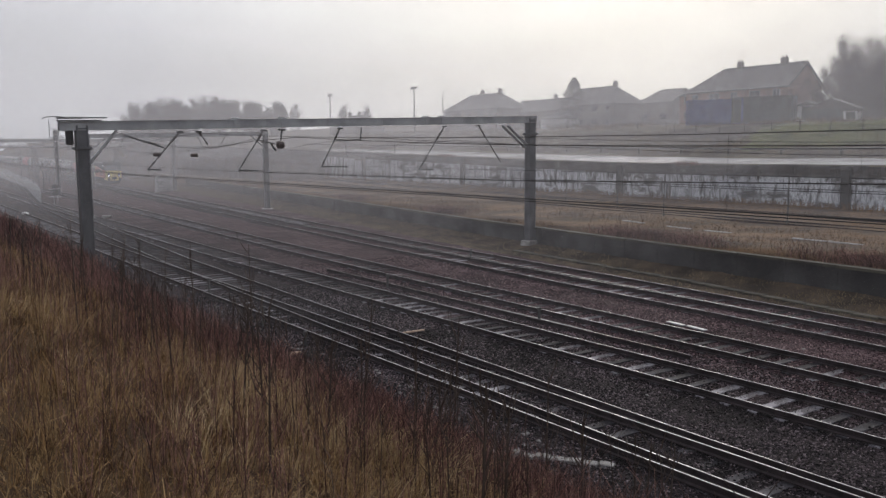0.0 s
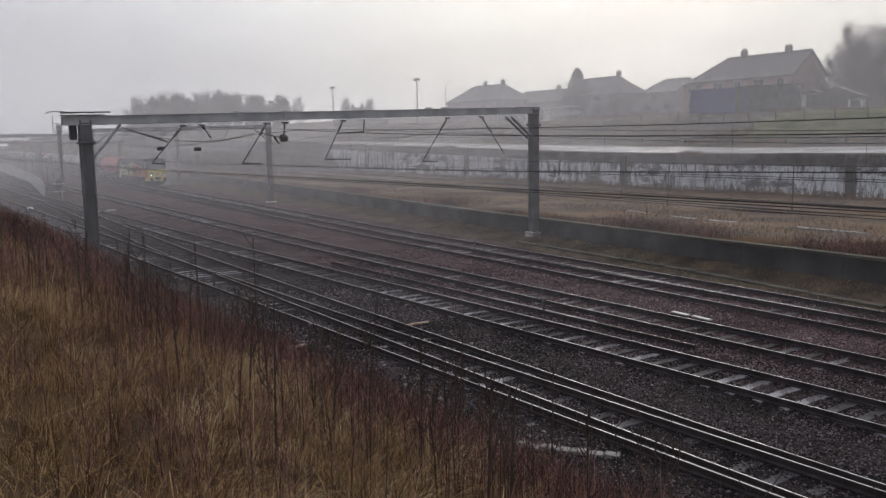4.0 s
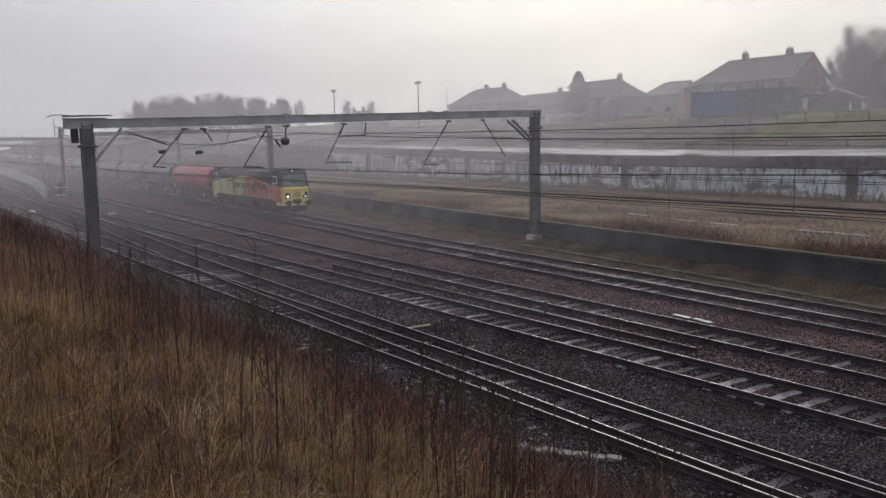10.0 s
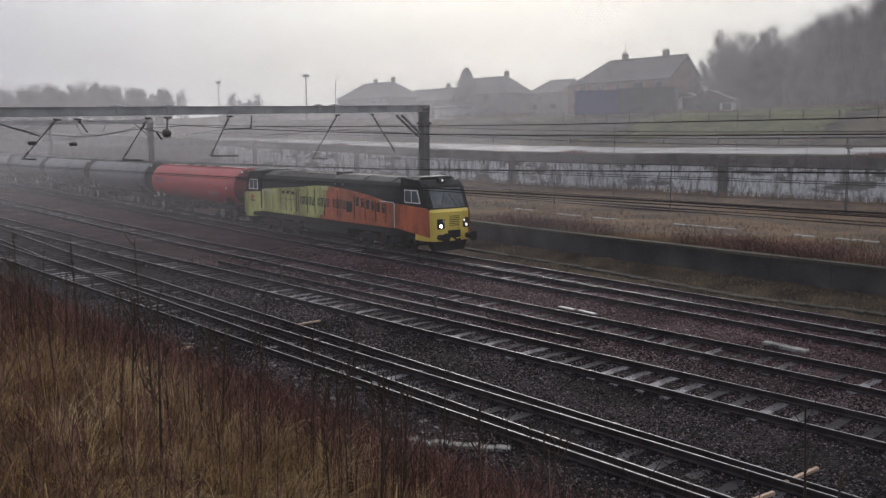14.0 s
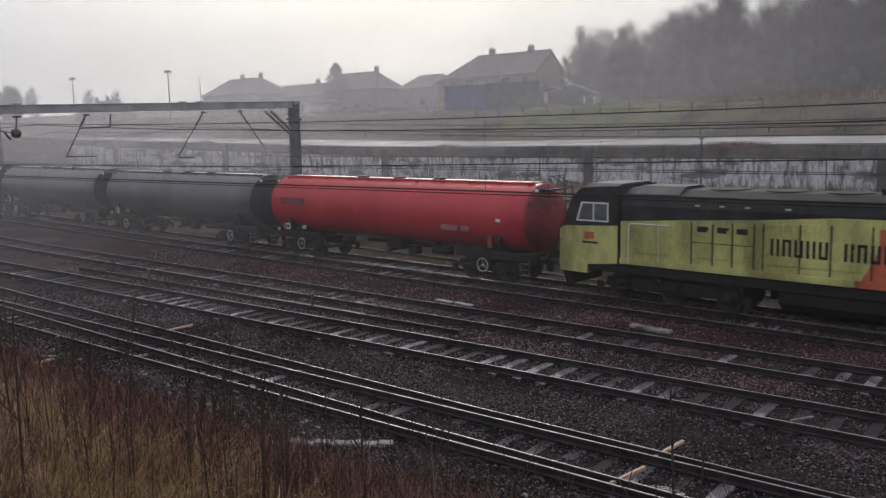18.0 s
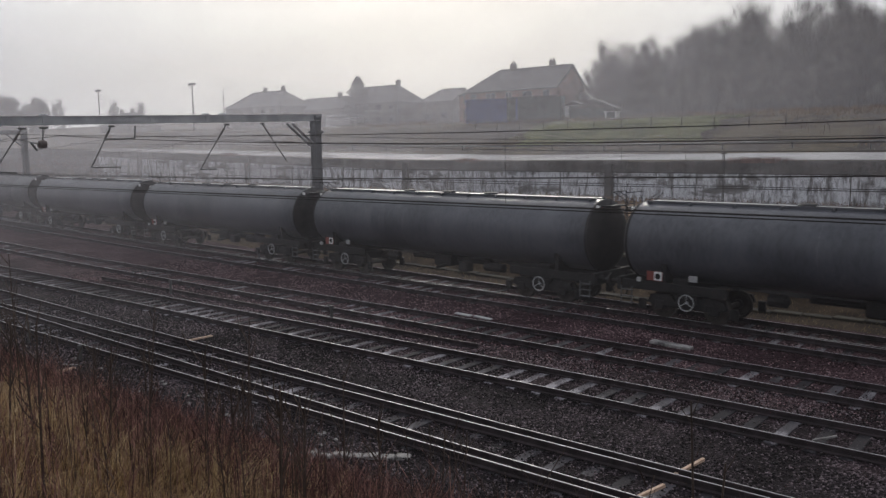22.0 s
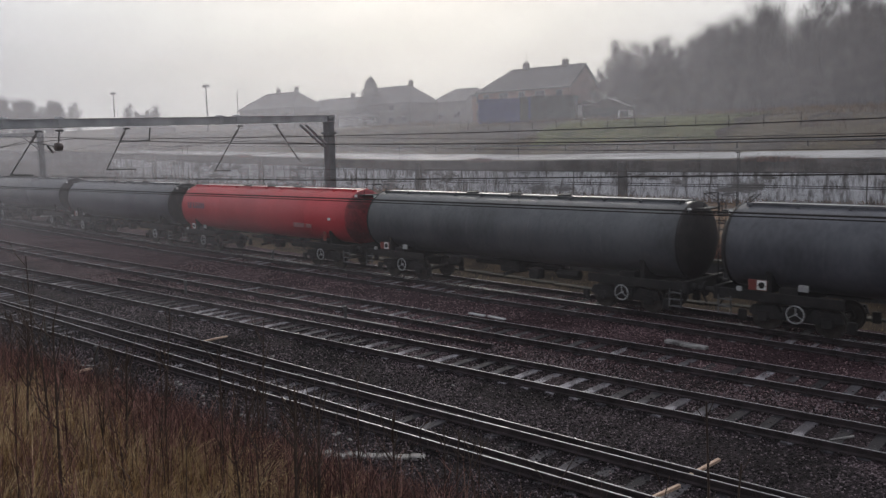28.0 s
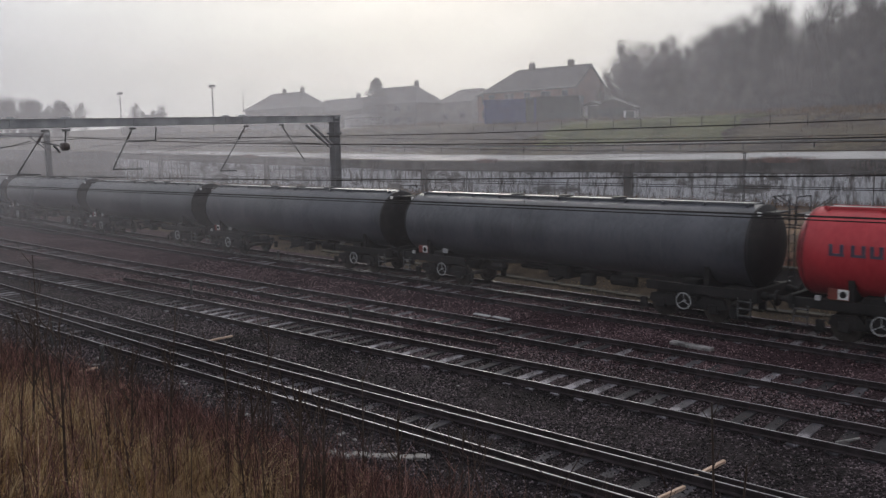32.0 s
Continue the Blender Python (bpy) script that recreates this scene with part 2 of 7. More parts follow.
M_TANK_R = surf("red_tank_paint", (0.38, 0.028, 0.040), (0.50, 0.048, 0.060), 0.5, 0.40, bump=0.06, fine=8, rvar=0.1, stretch=(1, 1, 0.4), spec=0.30)
M_TANK_RD = surf("grimy_red_paint", (0.10, 0.018, 0.022), (0.34, 0.032, 0.044), 0.9, 0.5, bump=0.06, fine=8, spec=0.3)
# pale patches paint the sky's highlights on the wet tank tops
M_TANK_GLINT = surf("wet_tank_top_glints", (0.10, 0.10, 0.105), (0.42, 0.42, 0.43), 0.7, 0.35, bump=0.2, fine=14)
M_LIME = surf("lime_paint", (0.27, 0.262, 0.10), (0.58, 0.58, 0.22), 1.1, 0.5, bump=0.06, fine=12, stretch=(1, 1, 0.4), spec=0.3)
M_ORANGE = surf("orange_paint", (0.22, 0.068, 0.040), (0.56, 0.148, 0.070), 1.1, 0.5, bump=0.06, fine=12, stretch=(1, 1, 0.4), spec=0.3)
M_YELLOW = surf("yellow_paint", (0.60, 0.44, 0.06), (0.74, 0.57, 0.12), 0.8, 0.45, bump=0.06, fine=12)
M_ROOFGREY = surf("grey_roof_paint", (0.045, 0.047, 0.052), (0.095, 0.097, 0.105), 1.5, 0.6, bump=0.1, spec=0.18)
M_GLASS = surf("dark_glass", (0.02, 0.024, 0.028), (0.035, 0.04, 0.046), 1, 0.08, bump=0, spec=0.8)
# cab glass: lighter bluish base paints in the reflected sky
M_SCREEN = surf("sky_reflection_glass", (0.06, 0.07, 0.082), (0.12, 0.135, 0.155), 2, 0.18, bump=0)
M_HAZARD = surf("orange_hazard_panel", (0.15, 0.032, 0.026), (0.24, 0.058, 0.045), 2, 0.5, bump=0.05)
M_PLATE = surf("pale_plate", (0.30, 0.305, 0.31), (0.46, 0.465, 0.47), 3, 0.6, bump=0.05)
M_LAMP = glow_mat("lit_headlamp", (1.0, 0.93, 0.78), 9.0)
M_LAMP2 = glow_mat("lit_marker", (1.0, 0.95, 0.85), 0.9)
M_GRASS = surf("dead_grass", (0.066, 0.038, 0.019), (0.34, 0.212, 0.098), 0.8, 0.95, bump=0, island=0.5, third=(0.52, 0.365, 0.19), spec=0.2)
M_STRAW = surf("pale_straw", (0.24, 0.165, 0.086), (0.54, 0.40, 0.225), 0.9, 0.95, bump=0, island=0.5, third=(0.66, 0.52, 0.32), spec=0.2)
M_VERGE = surf("mossy_verge", (0.10, 0.076, 0.045), (0.26, 0.195, 0.120), 0.4, 0.95, bump=0, island=0.5, third=(0.22, 0.175, 0.10), spec=0.2)
M_LAWN = surf("winter_lawn", (0.060, 0.068, 0.028), (0.125, 0.135, 0.055), 0.3, 0.95, bump=0, island=0.4, spec=0.2)
M_TWIG = surf("russet_twig", (0.045, 0.0225, 0.022), (0.185, 0.091, 0.082), 0.5, 0.85, bump=0, island=0.8, third=(0.30, 0.170, 0.140), spec=0.2)
M_STALK = surf("dark_stalk", (0.028, 0.018, 0.014), (0.06, 0.04, 0.03), 0.7, 0.85, bump=0, island=0.4)
M_SCRUB = surf("brown_scrub", (0.046, 0.024, 0.014), (0.19, 0.105, 0.049), 0.3, 0.95, bump=0, island=0.5, third=(0.24, 0.155, 0.078), spec=0.2)
M_SHELF = surf("rough_yard_ground", (0.036, 0.021, 0.012), (0.135, 0.080, 0.041), 0.35, 0.95, bump=0.9, fine=7, spec=0.2)
M_FIELD = surf("winter_grass", (0.032, 0.025, 0.020), (0.088, 0.072, 0.045), 0.22, 0.95, bump=0.6, fine=3, spec=0.2, spread=(0.4, 0.6))
# near-white base stands in for the sky mirrored by the wet road
M_ROAD_SHINE = surf("sky_shine_road", (0.74, 0.74, 0.76), (0.88, 0.88, 0.90), 0.25, 0.12, bump=0.02, fine=10, spec=1.0)
M_BARK = surf("bark", (0.035, 0.030, 0.026), (0.075, 0.064, 0.055), 3, 0.9, bump=0.5, fine=20)
M_TWIGS = surf("bare_twigs", (0.045, 0.039, 0.040), (0.150, 0.128, 0.122), 0.3, 0.9, bump=0, per=0.35, spec=0.2)
M_FIR = surf("conifer_needles", (0.018, 0.026, 0.016), (0.045, 0.055, 0.034), 0.5, 0.9, bump=0, island=0.4)
M_BRICK = surf("brown_brick", (0.19, 0.105, 0.085), (0.30, 0.175, 0.145), 0.8, 0.85, bump=0.3, fine=9)
M_HARL = surf("grey_harling", (0.13, 0.115, 0.105), (0.22, 0.20, 0.185), 0.6, 0.9, bump=0.4, fine=12)
M_SLATE = surf("roof_slate", (0.045, 0.042, 0.044), (0.095, 0.088, 0.09), 0.8, 0.6, bump=0.3, fine=10)
M_BLUE = surf("blue_container_paint", (0.035, 0.055, 0.17), (0.055, 0.085, 0.25), 0.8, 0.5, bump=0.1)
M_DARKBOX = surf("grey_container_paint", (0.030, 0.042, 0.044), (0.060, 0.078, 0.080), 0.8, 0.5, bump=0.1)
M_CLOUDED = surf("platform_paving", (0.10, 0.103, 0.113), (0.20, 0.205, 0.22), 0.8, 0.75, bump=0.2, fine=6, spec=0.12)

# ---- mesh helpers ----


class Mesh:
    """Gathers vertices and faces; rotations are done by the caller's frame matrix."""

    def __init__(self, at=None):
        self.v, self.f, self.at = [], [], at or Matrix.Identity(4)

    def add(self, verts, faces):
        k = len(self.v)
        self.v += [tuple(self.at @ Vector(p)) for p in verts]
        self.f += [tuple(k + i for i in f) for f in faces]
        return self

    def box(self, x0, x1, y0, y1, z0, z1, b=0.0):
        """A box with chamfered edges of width b."""
        if b <= 0:
            p = [(x, y, z) for z in (z0, z1) for y in (y0, y1) for x in (x0, x1)]
            return self.add(p, [(0, 2, 3, 1), (4, 5, 7, 6), (0, 1, 5, 4), (2, 6, 7, 3), (0, 4, 6, 2), (1, 3, 7, 5)])
        rings = [(z0, b), (z0 + b, 0), (z1 - b, 0), (z1, b)]
        p = []
        for z, i in rings:
            x, X, y, Y = x0 + i, x1 - i, y0 + i, y1 - i
            c = b if i == 0 else b * 0.6
            p += [(x + c, y, z), (X - c, y, z), (X, y + c, z), (X, Y - c, z), (X - c, Y, z), (x + c, Y, z), (x, Y - c, z), (x, y + c, z)]
        f = [tuple(range(7, -1, -1)), tuple(range(24, 32))]
        for r in range(3):
            f += [(r * 8 + i, r * 8 + (i + 1) % 8, r * 8 + 8 + (i + 1) % 8, r * 8 + 8 + i) for i in range(8)]
        return self.add(p, f)

    def tube(self, path, r, seg=8, r2=None, caps=True):
        """A round bar along a list of points, tapering from r to r2."""
        path = [Vector(p) for p in path]
        r2 = r if r2 is None else r2
        verts, faces, n = [], [], len(path)
        for i, p in enumerate(path):
            d = (path[min(i + 1, n - 1)] - path[max(i - 1, 0)]).normalized()
            side = d.cross(Vector((0, 0, 1)) if abs(d.z) < 0.9 else Vector((0, 1, 0))).normalized()
            up = side.cross(d)
            rad = r + (r2 - r) * i / max(1, n - 1)
            verts += [p + (side * math.cos(a) + up * math.sin(a)) * rad for a in (2 * math.pi * k / seg for k in range(seg))]
        for i in range(n - 1):
            faces += [(i * seg + k, i * seg + (k + 1) % seg, (i + 1) * seg + (k + 1) % seg, (i + 1) * seg + k) for k in range(seg)]
        if caps:
            faces += [tuple(range(seg - 1, -1, -1)), tuple((n - 1) * seg + k for k in range(seg))]
        return self.add(verts, faces)

    def lathe(self, rows, axis, seg=24, centre=(0, 0, 0)):
        """Turns (along, radius) rows round an axis: 'x', 'y' or 'z'."""
        verts, faces, n = [], [], len(rows)
        c = Vector(centre)
        for a, r in rows:
            for k in range(seg):
                q = 2 * math.pi * k / seg
                i, j = r * math.cos(q), r * math.sin(q)
                verts.append(c + Vector({"x": (a, i, j), "y": (j, a, i), "z": (i, j, a)}[axis]))
        for i in range(n - 1):
            faces += [(i * seg + k, i * seg + (k + 1) % seg, (i + 1) * seg + (k + 1) % seg, (i + 1) * seg + k) for k in range(seg)]
        faces += [tuple(range(seg - 1, -1, -1)), tuple((n - 1) * seg + k for k in range(seg))]
        return self.add(verts, faces)

    def prism(self, poly, axis, a, b):
        """A polygon pushed out along an axis from a to b. For 'y' the polygon is in (x, z), for 'x' in (y, z), for 'z' in (x, y)."""
        put = {"y": lambda p, w: (p[0], w, p[1]), "x": lambda p, w: (w, p[0], p[1]), "z": lambda p, w: (p[0], p[1], w)}[axis]
        n = len(poly)
        return self.add([put(p, a) for p in poly] + [put(p, b) for p in poly],
                        [tuple(range(n - 1, -1, -1)), tuple(range(n, 2 * n))] + [(i, (i + 1) % n, n + (i + 1) % n, n + i) for i in range(n)])

    def data(self, name, mat, smooth=False):
        me = bpy.data.meshes.new(name)
        me.from_pydata(self.v, [], self.f)
        bm = bmesh.new()
        bm.from_mesh(me)
        bmesh.ops.recalc_face_normals(bm, faces=bm.faces)
        bm.to_mesh(me)
        bm.free()
        me.materials.append(mat)
        if smooth:
            me.polygons.foreach_set("use_smooth", [True] * len(me.polygons))
            me.set_sharp_from_angle(angle=radians(40))
        return me


def raw_mesh(name, verts, faces, mat):
    """A mesh straight from numpy arrays (all faces with the same number of corners)."""
    me = bpy.data.meshes.new(name)
    verts, faces = np.asarray(verts, dtype=np.float32), np.asarray(faces, dtype=np.int32)
    k = faces.shape[1]
    me.vertices.add(len(verts))
    me.vertices.foreach_set("co", verts.ravel())
    me.loops.add(faces.size)
    me.loops.foreach_set("vertex_index", faces.ravel())
    me.polygons.add(len(faces))
    me.polygons.foreach_set("loop_start", np.arange(0, faces.size, k, dtype=np.int32))
    me.update(calc_edges=True)
    me.materials.append(mat)
    return me


def part(name, mesh, mat, parent=None, label="", smooth=False, at=None):
    """Links a Mesh as one object under a thing or a part."""
    ob = new(name, mesh.data(name, mat, smooth) if isinstance(mesh, Mesh) else mesh)
    ob.parent = parent
    if at is not None:
        ob.matrix_basis = at
    if label:
        ob["label"] = label
    return ob


def thing(name, at, label, category, group="", kind=""):
    ob = new(name)
    ob.matrix_basis = at
    return tagged(ob, label, category, group, kind)


def rise(x):
    """The line climbs gently away to the west."""
    return 0.0065 * max(0.0, -x - 45)


def wall1_y(x):
    return 30.3 - 0.079 * x if x > -25 else 32.28 - 0.12 * (x + 25)


def wall2_y(x):
    return 60.0 - 0.05 * x if x > -40 else 62.0 - 0.025 * (x + 40)


def crest(x):
    """The road on the high wall climbs more steeply to the west than the line does."""
    return rise(x) + 0.018 * max(0.0, -x - 60)


def ramp(x, pts):
    """Piecewise linear through (x, value) points."""
    if x <= pts[0][0]:
        return pts[0][1]
    for (a, p), (b, q) in zip(pts, pts[1:]):
        if x <= b:
            return p + (q - p) * (x - a) / (b - a)
    return pts[-1][1]


BANK = [(-60, 4.3), (-8, 4.2), (0, 4.05), (1.4, 3.95), (2.9, 3.55), (9.4, -0.30), (10.2, -0.42)]
HILL = [(0, 4.3), (1.5, 4.5), (10, 5.05), (17, 8.0), (28, 9.0), (60, 9.6), (95, 12.5), (140, 16.5), (220, 20), (400, 22), (1500, 18)]


def land(x, y):
    """Height of the ground."""
    n = noise.noise(Vector((x * 0.11, y * 0.11, 3.0)))
    if y < 10.2:
        far = min(1.0, max(0.0, (-x - 70) / 60))            # the bank runs out towards the station
        return ramp(y, BANK) * (1 - far) - 0.4 * far + (0.12 * n if y < 9.4 else 0) + rise(x)
    w1, w2 = wall1_y(x), wall2_y(x)
    if y < w1 + 0.15:
        return -0.42 + rise(x)
    if y < w2 + 0.2:
        return 1.08 + 0.12 * n + rise(x) + 0.004 * (y - w1)
    z = ramp(y - w2, HILL) + 0.25 * n * min(1, (y - w2) / 15)
    return z + rise(x) + (crest(x) - rise(x)) * max(0.0, 1 - (y - w2) / 30)

# ---- ground ----


def make_ground():
    xs = [300, 150, 80, 40] + [24 - 2.0 * i for i in range(70)] + [-120, -130, -140, -150, -165, -180, -200, -225, -250, -280, -320, -400, -550, -800, -1500]
    rows = []
    for x in xs:
        w1, w2 = wall1_y(x), wall2_y(x)
        ys = [-500, -60, -8, -3, -1, 0, 0.7, 1.4, 2.1, 2.9, 4, 5, 6, 7, 8, 9.4, 10.2, 18, w1 + 0.1, w1 + 0.32]
        ys += [w1 + 0.32 + (w2 - w1 - 0.3) * k / 9 for k in range(1, 9)] + [w2 + 0.15, w2 + 0.45]
        ys += [w2 + d for d in (1.5, 5, 10, 12, 14, 17, 22, 30, 42, 60, 80, 100, 140, 190, 260, 350, 500, 1500)]
        rows.append([(x, y, land(x, y)) for y in ys])
    n = len(rows[0])
    verts = np.array(rows).reshape(-1, 3)
    faces, zone = [], []
    for i in range(len(xs) - 1):
        for j in range(n - 1):
            a = i * n + j
            faces.append((a, a + 1, a + n + 1, a + n))
            zone.append(0 if j < 16 else 1 if j < 18 else 2 if j < 28 else 3)
    me = raw_mesh("ground", verts, faces, M_BANK)
    for m in (M_SOIL, M_SHELF, M_FIELD):
        me.materials.append(m)
    me.polygons.foreach_set("material_index", zone)
    tagged(new("ground", me), "brown winter ground, railway cutting, yard and rising field", "ground", kind="structure")
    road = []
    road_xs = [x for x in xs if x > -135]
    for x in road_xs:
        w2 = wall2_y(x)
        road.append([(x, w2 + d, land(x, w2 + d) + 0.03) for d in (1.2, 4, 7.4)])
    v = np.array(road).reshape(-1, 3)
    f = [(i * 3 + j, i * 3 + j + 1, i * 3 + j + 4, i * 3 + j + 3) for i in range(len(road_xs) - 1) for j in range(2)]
    tagged(new("road", raw_mesh("road", v, f, M_ROAD_SHINE)), "wet road above the wall, sky shine painted near-white", "road", kind="structure")
    rng = np.random.default_rng(3)
    bx = np.concatenate([np.arange(30, -60, -0.6), np.arange(-60, -230, -4.0)])
    grid = []
    for x in bx:
        w1 = wall1_y(x)
        for k in range(36):
            y = 9.9 + (w1 - 2.6 - 9.9) * k / 35
            edge = 0.22 if k == 0 else 0.1 if k == 35 else 0
            grid.append((x, y, -0.192 + rise(x) - edge + 0.04 * noise.noise(Vector((x * 0.9, y * 0.9, 0))) + rng.normal() * 0.008))
    f = [(i * 36 + j, i * 36 + j + 1, i * 36 + j + 37, i * 36 + j + 36) for i in range(len(bx) - 1) for j in range(35)]
    tagged(new("ballast_bed", raw_mesh("ballast_bed", grid, f, M_BALLAST)), "dark stone ballast spread under and between the tracks", "ballast", kind="structure")


make_ground()


def scatter_stones(name, count, x0, x1, y0, y1, mat, label, seed, size=(0.016, 0.034)):
    """Loose crushed stones, each an uneven octahedron."""
    rng = np.random.default_rng(seed)
    base = np.array([(1, 0, 0), (-1, 0, 0), (0, 1, 0), (0, -1, 0), (0, 0, 1), (0, 0, -1)], dtype=float)
    tri = np.array([(0, 2, 4), (2, 1, 4), (1, 3, 4), (3, 0, 4), (2, 0, 5), (1, 2, 5), (3, 1, 5), (0, 3, 5)])
    x = x0 + (x1 - x0) * rng.random(count) ** 0.8
    y = y0 + (y1 - y0) * rng.random(count)
    s = rng.uniform(size[0], size[1], count)
    a = rng.random(count) * 6.283
    p = base[None] * (s[:, None, None] * rng.uniform(0.6, 1.3, (count, 6, 1)))
    tilt = rng.normal(0, 0.5, count)
    px = p[:, :, 0] * np.cos(tilt)[:, None] - p[:, :, 2] * np.sin(tilt)[:, None]
    pz = p[:, :, 0] * np.sin(tilt)[:, None] + p[:, :, 2] * np.cos(tilt)[:, None]
    v = np.empty((count, 6, 3))
    v[:, :, 0] = px * np.cos(a)[:, None] - p[:, :, 1] * np.sin(a)[:, None] + x[:, None]
    v[:, :, 1] = px * np.sin(a)[:, None] + p[:, :, 1] * np.cos(a)[:, None] + y[:, None]
    v[:, :, 2] = pz * 0.8 - 0.186 + rng.normal(0, 0.012, count)[:, None] + np.array([rise(q) for q in x])[:, None]
    f = (tri[None] + 6 * np.arange(count)[:, None, None]).reshape(-1, 3)
    tagged(new(name, raw_mesh(name, v.reshape(-1, 3), f, mat)), label, "ballast", kind="stuff")


scatter_stones("ballast_stones", 90000, 6, -34, 9.9, 19.6, M_STONE, "crushed grey ballast stones, wet and glinting", 1)
scatter_stones("red_ballast_stones", 45000, 8, -40, 18.6, 27.5, M_STONE_RED, "crushed reddish ballast stones between the tracks", 2)

# ---- railway tracks ----
GAUGE = 1.505       # between the centres of the rail heads


def near_main(x):
    return 12.48


def crossover(x):
    return ramp(-x, [(0, 12.48), (10, 12.82), (25, 13.36), (45, 14.15), (75, 15.75), (100, 16.85), (118, 17.1), (400, 17.1)])


def second_main(x):
    return 17.1


def third_main(x):
    return 20.35 - 0.027 * max(x, -110)


def loop_line(x):
    return 24.13 - 0.0649 * x


def train_line(x):
    return 25.35 - 0.0865 * x if x > -25 else 27.5125 - 0.066 * (x + 25)


RAIL = [(-0.07, -0.15), (0.07, -0.15), (0.07, -0.135), (0.012, -0.115), (0.012, -0.045), (0.034, -0.035), (0.034, -0.004), (0.024, 0.0),
        (-0.024, 0.0), (-0.034, -0.004), (-0.034, -0.035), (-0.012, -0.045), (-0.012, -0.115), (-0.07, -0.135)]


def rail_mesh(f, xs, profile):
    m = Mesh()
    k = len(profile)
    v, fc = [], []
    for x in xs:
        y = f(x)
        v += [(x, y + a, rise(x) + b) for a, b in profile]
    for i in range(len(xs) - 1):
        fc += [(i * k + j, i * k + (j + 1) % k, (i + 1) * k + (j + 1) % k, (i + 1) * k + j) for j in range(k)]
    fc += [tuple(range(k)), tuple((len(xs) - 1) * k + j for j in range(k - 1, -1, -1))]
    return m.add(v, fc)


def lay_rail(owner, f, x0, x1, head=M_SHINE, name="rail"):
    xs = [x0] + [x for x in (-10, -25, -45, -75, -100, -118, -150) if x1 < x < x0] + [x1]
    r = part(name, rail_mesh(f, xs, RAIL), M_RAIL, owner)
    part("running_surface", rail_mesh(f, xs, [(-0.013, 0.0005), (0.013, 0.0005), (0.012, 0.004), (-0.012, 0.004)]), head, r, "rail top worn by wheels" if head is M_SHINE else "dull rail top")
    return r


SLEEPER = Mesh().box(-0.125, 0.125, -0.5, 0.5, -0.14, 0.0, 0.012).data("sleeper", M_SLEEPER)


def lay_track(name, f, x0, x1, label, head=M_SHINE, near=-62, span=None, pitch=0.70, bury=0.0):
    """Two rails on sleepers; span(x) gives the ends of the timbers where two routes share them."""
    t = thing(name, pose(0, 0, 0), label, "railway track", "tracks", "structure")
    for side in (-1, 1):
        lay_rail(t, lambda x, s=side: f(x) + s * GAUGE / 2, x0, x1, head)
    rng = random.Random(name)
    far = Mesh()
    x = min(x0, 14) - 0.3
    while x > x1:
        a, b = span(x) if span else (f(x) - 0.88, f(x) + 0.88)
        j = rng.uniform(-0.04, 0.04)
        if x > near:
            o = part("sleeper", SLEEPER, None, t, at=Matrix.LocRotScale((x + rng.uniform(-0.03, 0.03), (a + b) / 2 + j, -0.150 + rise(x) - bury * rng.random() ** 0.7 + rng.uniform(-0.015, 0.0)), Euler((0, 0, rng.uniform(-0.015, 0.015))), (1, b - a, 1)))
        else:
            far.box(x - 0.125, x + 0.125, a + j, b + j, -0.29 + rise(x), -0.152 + rise(x))
        x -= pitch
    if far.v:
        o = part("far_sleepers", far, M_SLEEPER, t)
        o["kind"] = "stuff"
    return t


def turnout_span(x):
    a = near_main(x) - 0.86
    return (a, max(near_main(x), crossover(x)) + 0.86) if x > -42 else (a, near_main(x) + 0.86)


def loop_span(x):
    return (loop_line(x) - 0.86, train_line(x) + 0.86) if x > -40 else (train_line(x) - 0.86, train_line(x) + 0.86)


lay_track("near_track", near_main, 30, -190, "near running line with polished rails on wet sleepers", span=turnout_span, bury=0.035)
TRACK1B = thing("crossover_track", pose(0, 0, 0), "turnout rails curving off from the near line", "railway track", "tracks", "structure")
for s_ in (-1, 1):
    lay_rail(TRACK1B, lambda x, s=s_: crossover(x) + s * GAUGE / 2 + (0.10 if x > -5 else 0), 4, -118)
tim = Mesh()
for i in range(108):
    x_ = -42.2 - 0.70 * i
    tim.box(x_ - 0.12, x_ + 0.12, crossover(x_) - 1.28, crossover(x_) + 1.28, -0.29 + rise(x_), -0.155 + rise(x_))
part("far_sleepers", tim, M_SLEEPER, TRACK1B)["kind"] = "stuff"
lay_track("second_track", second_main, 30, -190, "second running line with polished rails on wet sleepers")
lay_track("third_track", third_main, 30, -190, "third running line on dark sleepers in red ballast", bury=0.030)
lay_track("train_track", train_line, 40, -235, "line on which the tank train runs", span=loop_span, bury=0.045)
TRACK5 = thing("loop_track", pose(0, 0, 0), "loop line rails sharing the timbers of the train's line", "railway track", "tracks", "structure")
for s_ in (-1, 1):
    lay_rail(TRACK5, lambda x, s=s_: loop_line(x) + s * GAUGE / 2, 40, -190)
tim = Mesh()
for i in range(170):
    x_ = -62.0 - 0.70 * i
    tim.box(x_ - 0.12, x_ + 0.12, loop_line(x_) - 1.28, loop_line(x_) + 1.28, -0.29 + rise(x_), -0.155 + rise(x_))
part("far_sleepers", tim, M_SLEEPER, TRACK5)["kind"] = "stuff"
# a spare rail and a thin pipe lying between the second and third lines
spare = thing("spare_rail", pose(0, 0, 0), "long spare rail lying between the running lines", "rail")
lay_rail(spare, lambda x: 18.83 - 0.0085 * x, -14.6, -37.0, M_DULL)
spare.location.z = -0.03
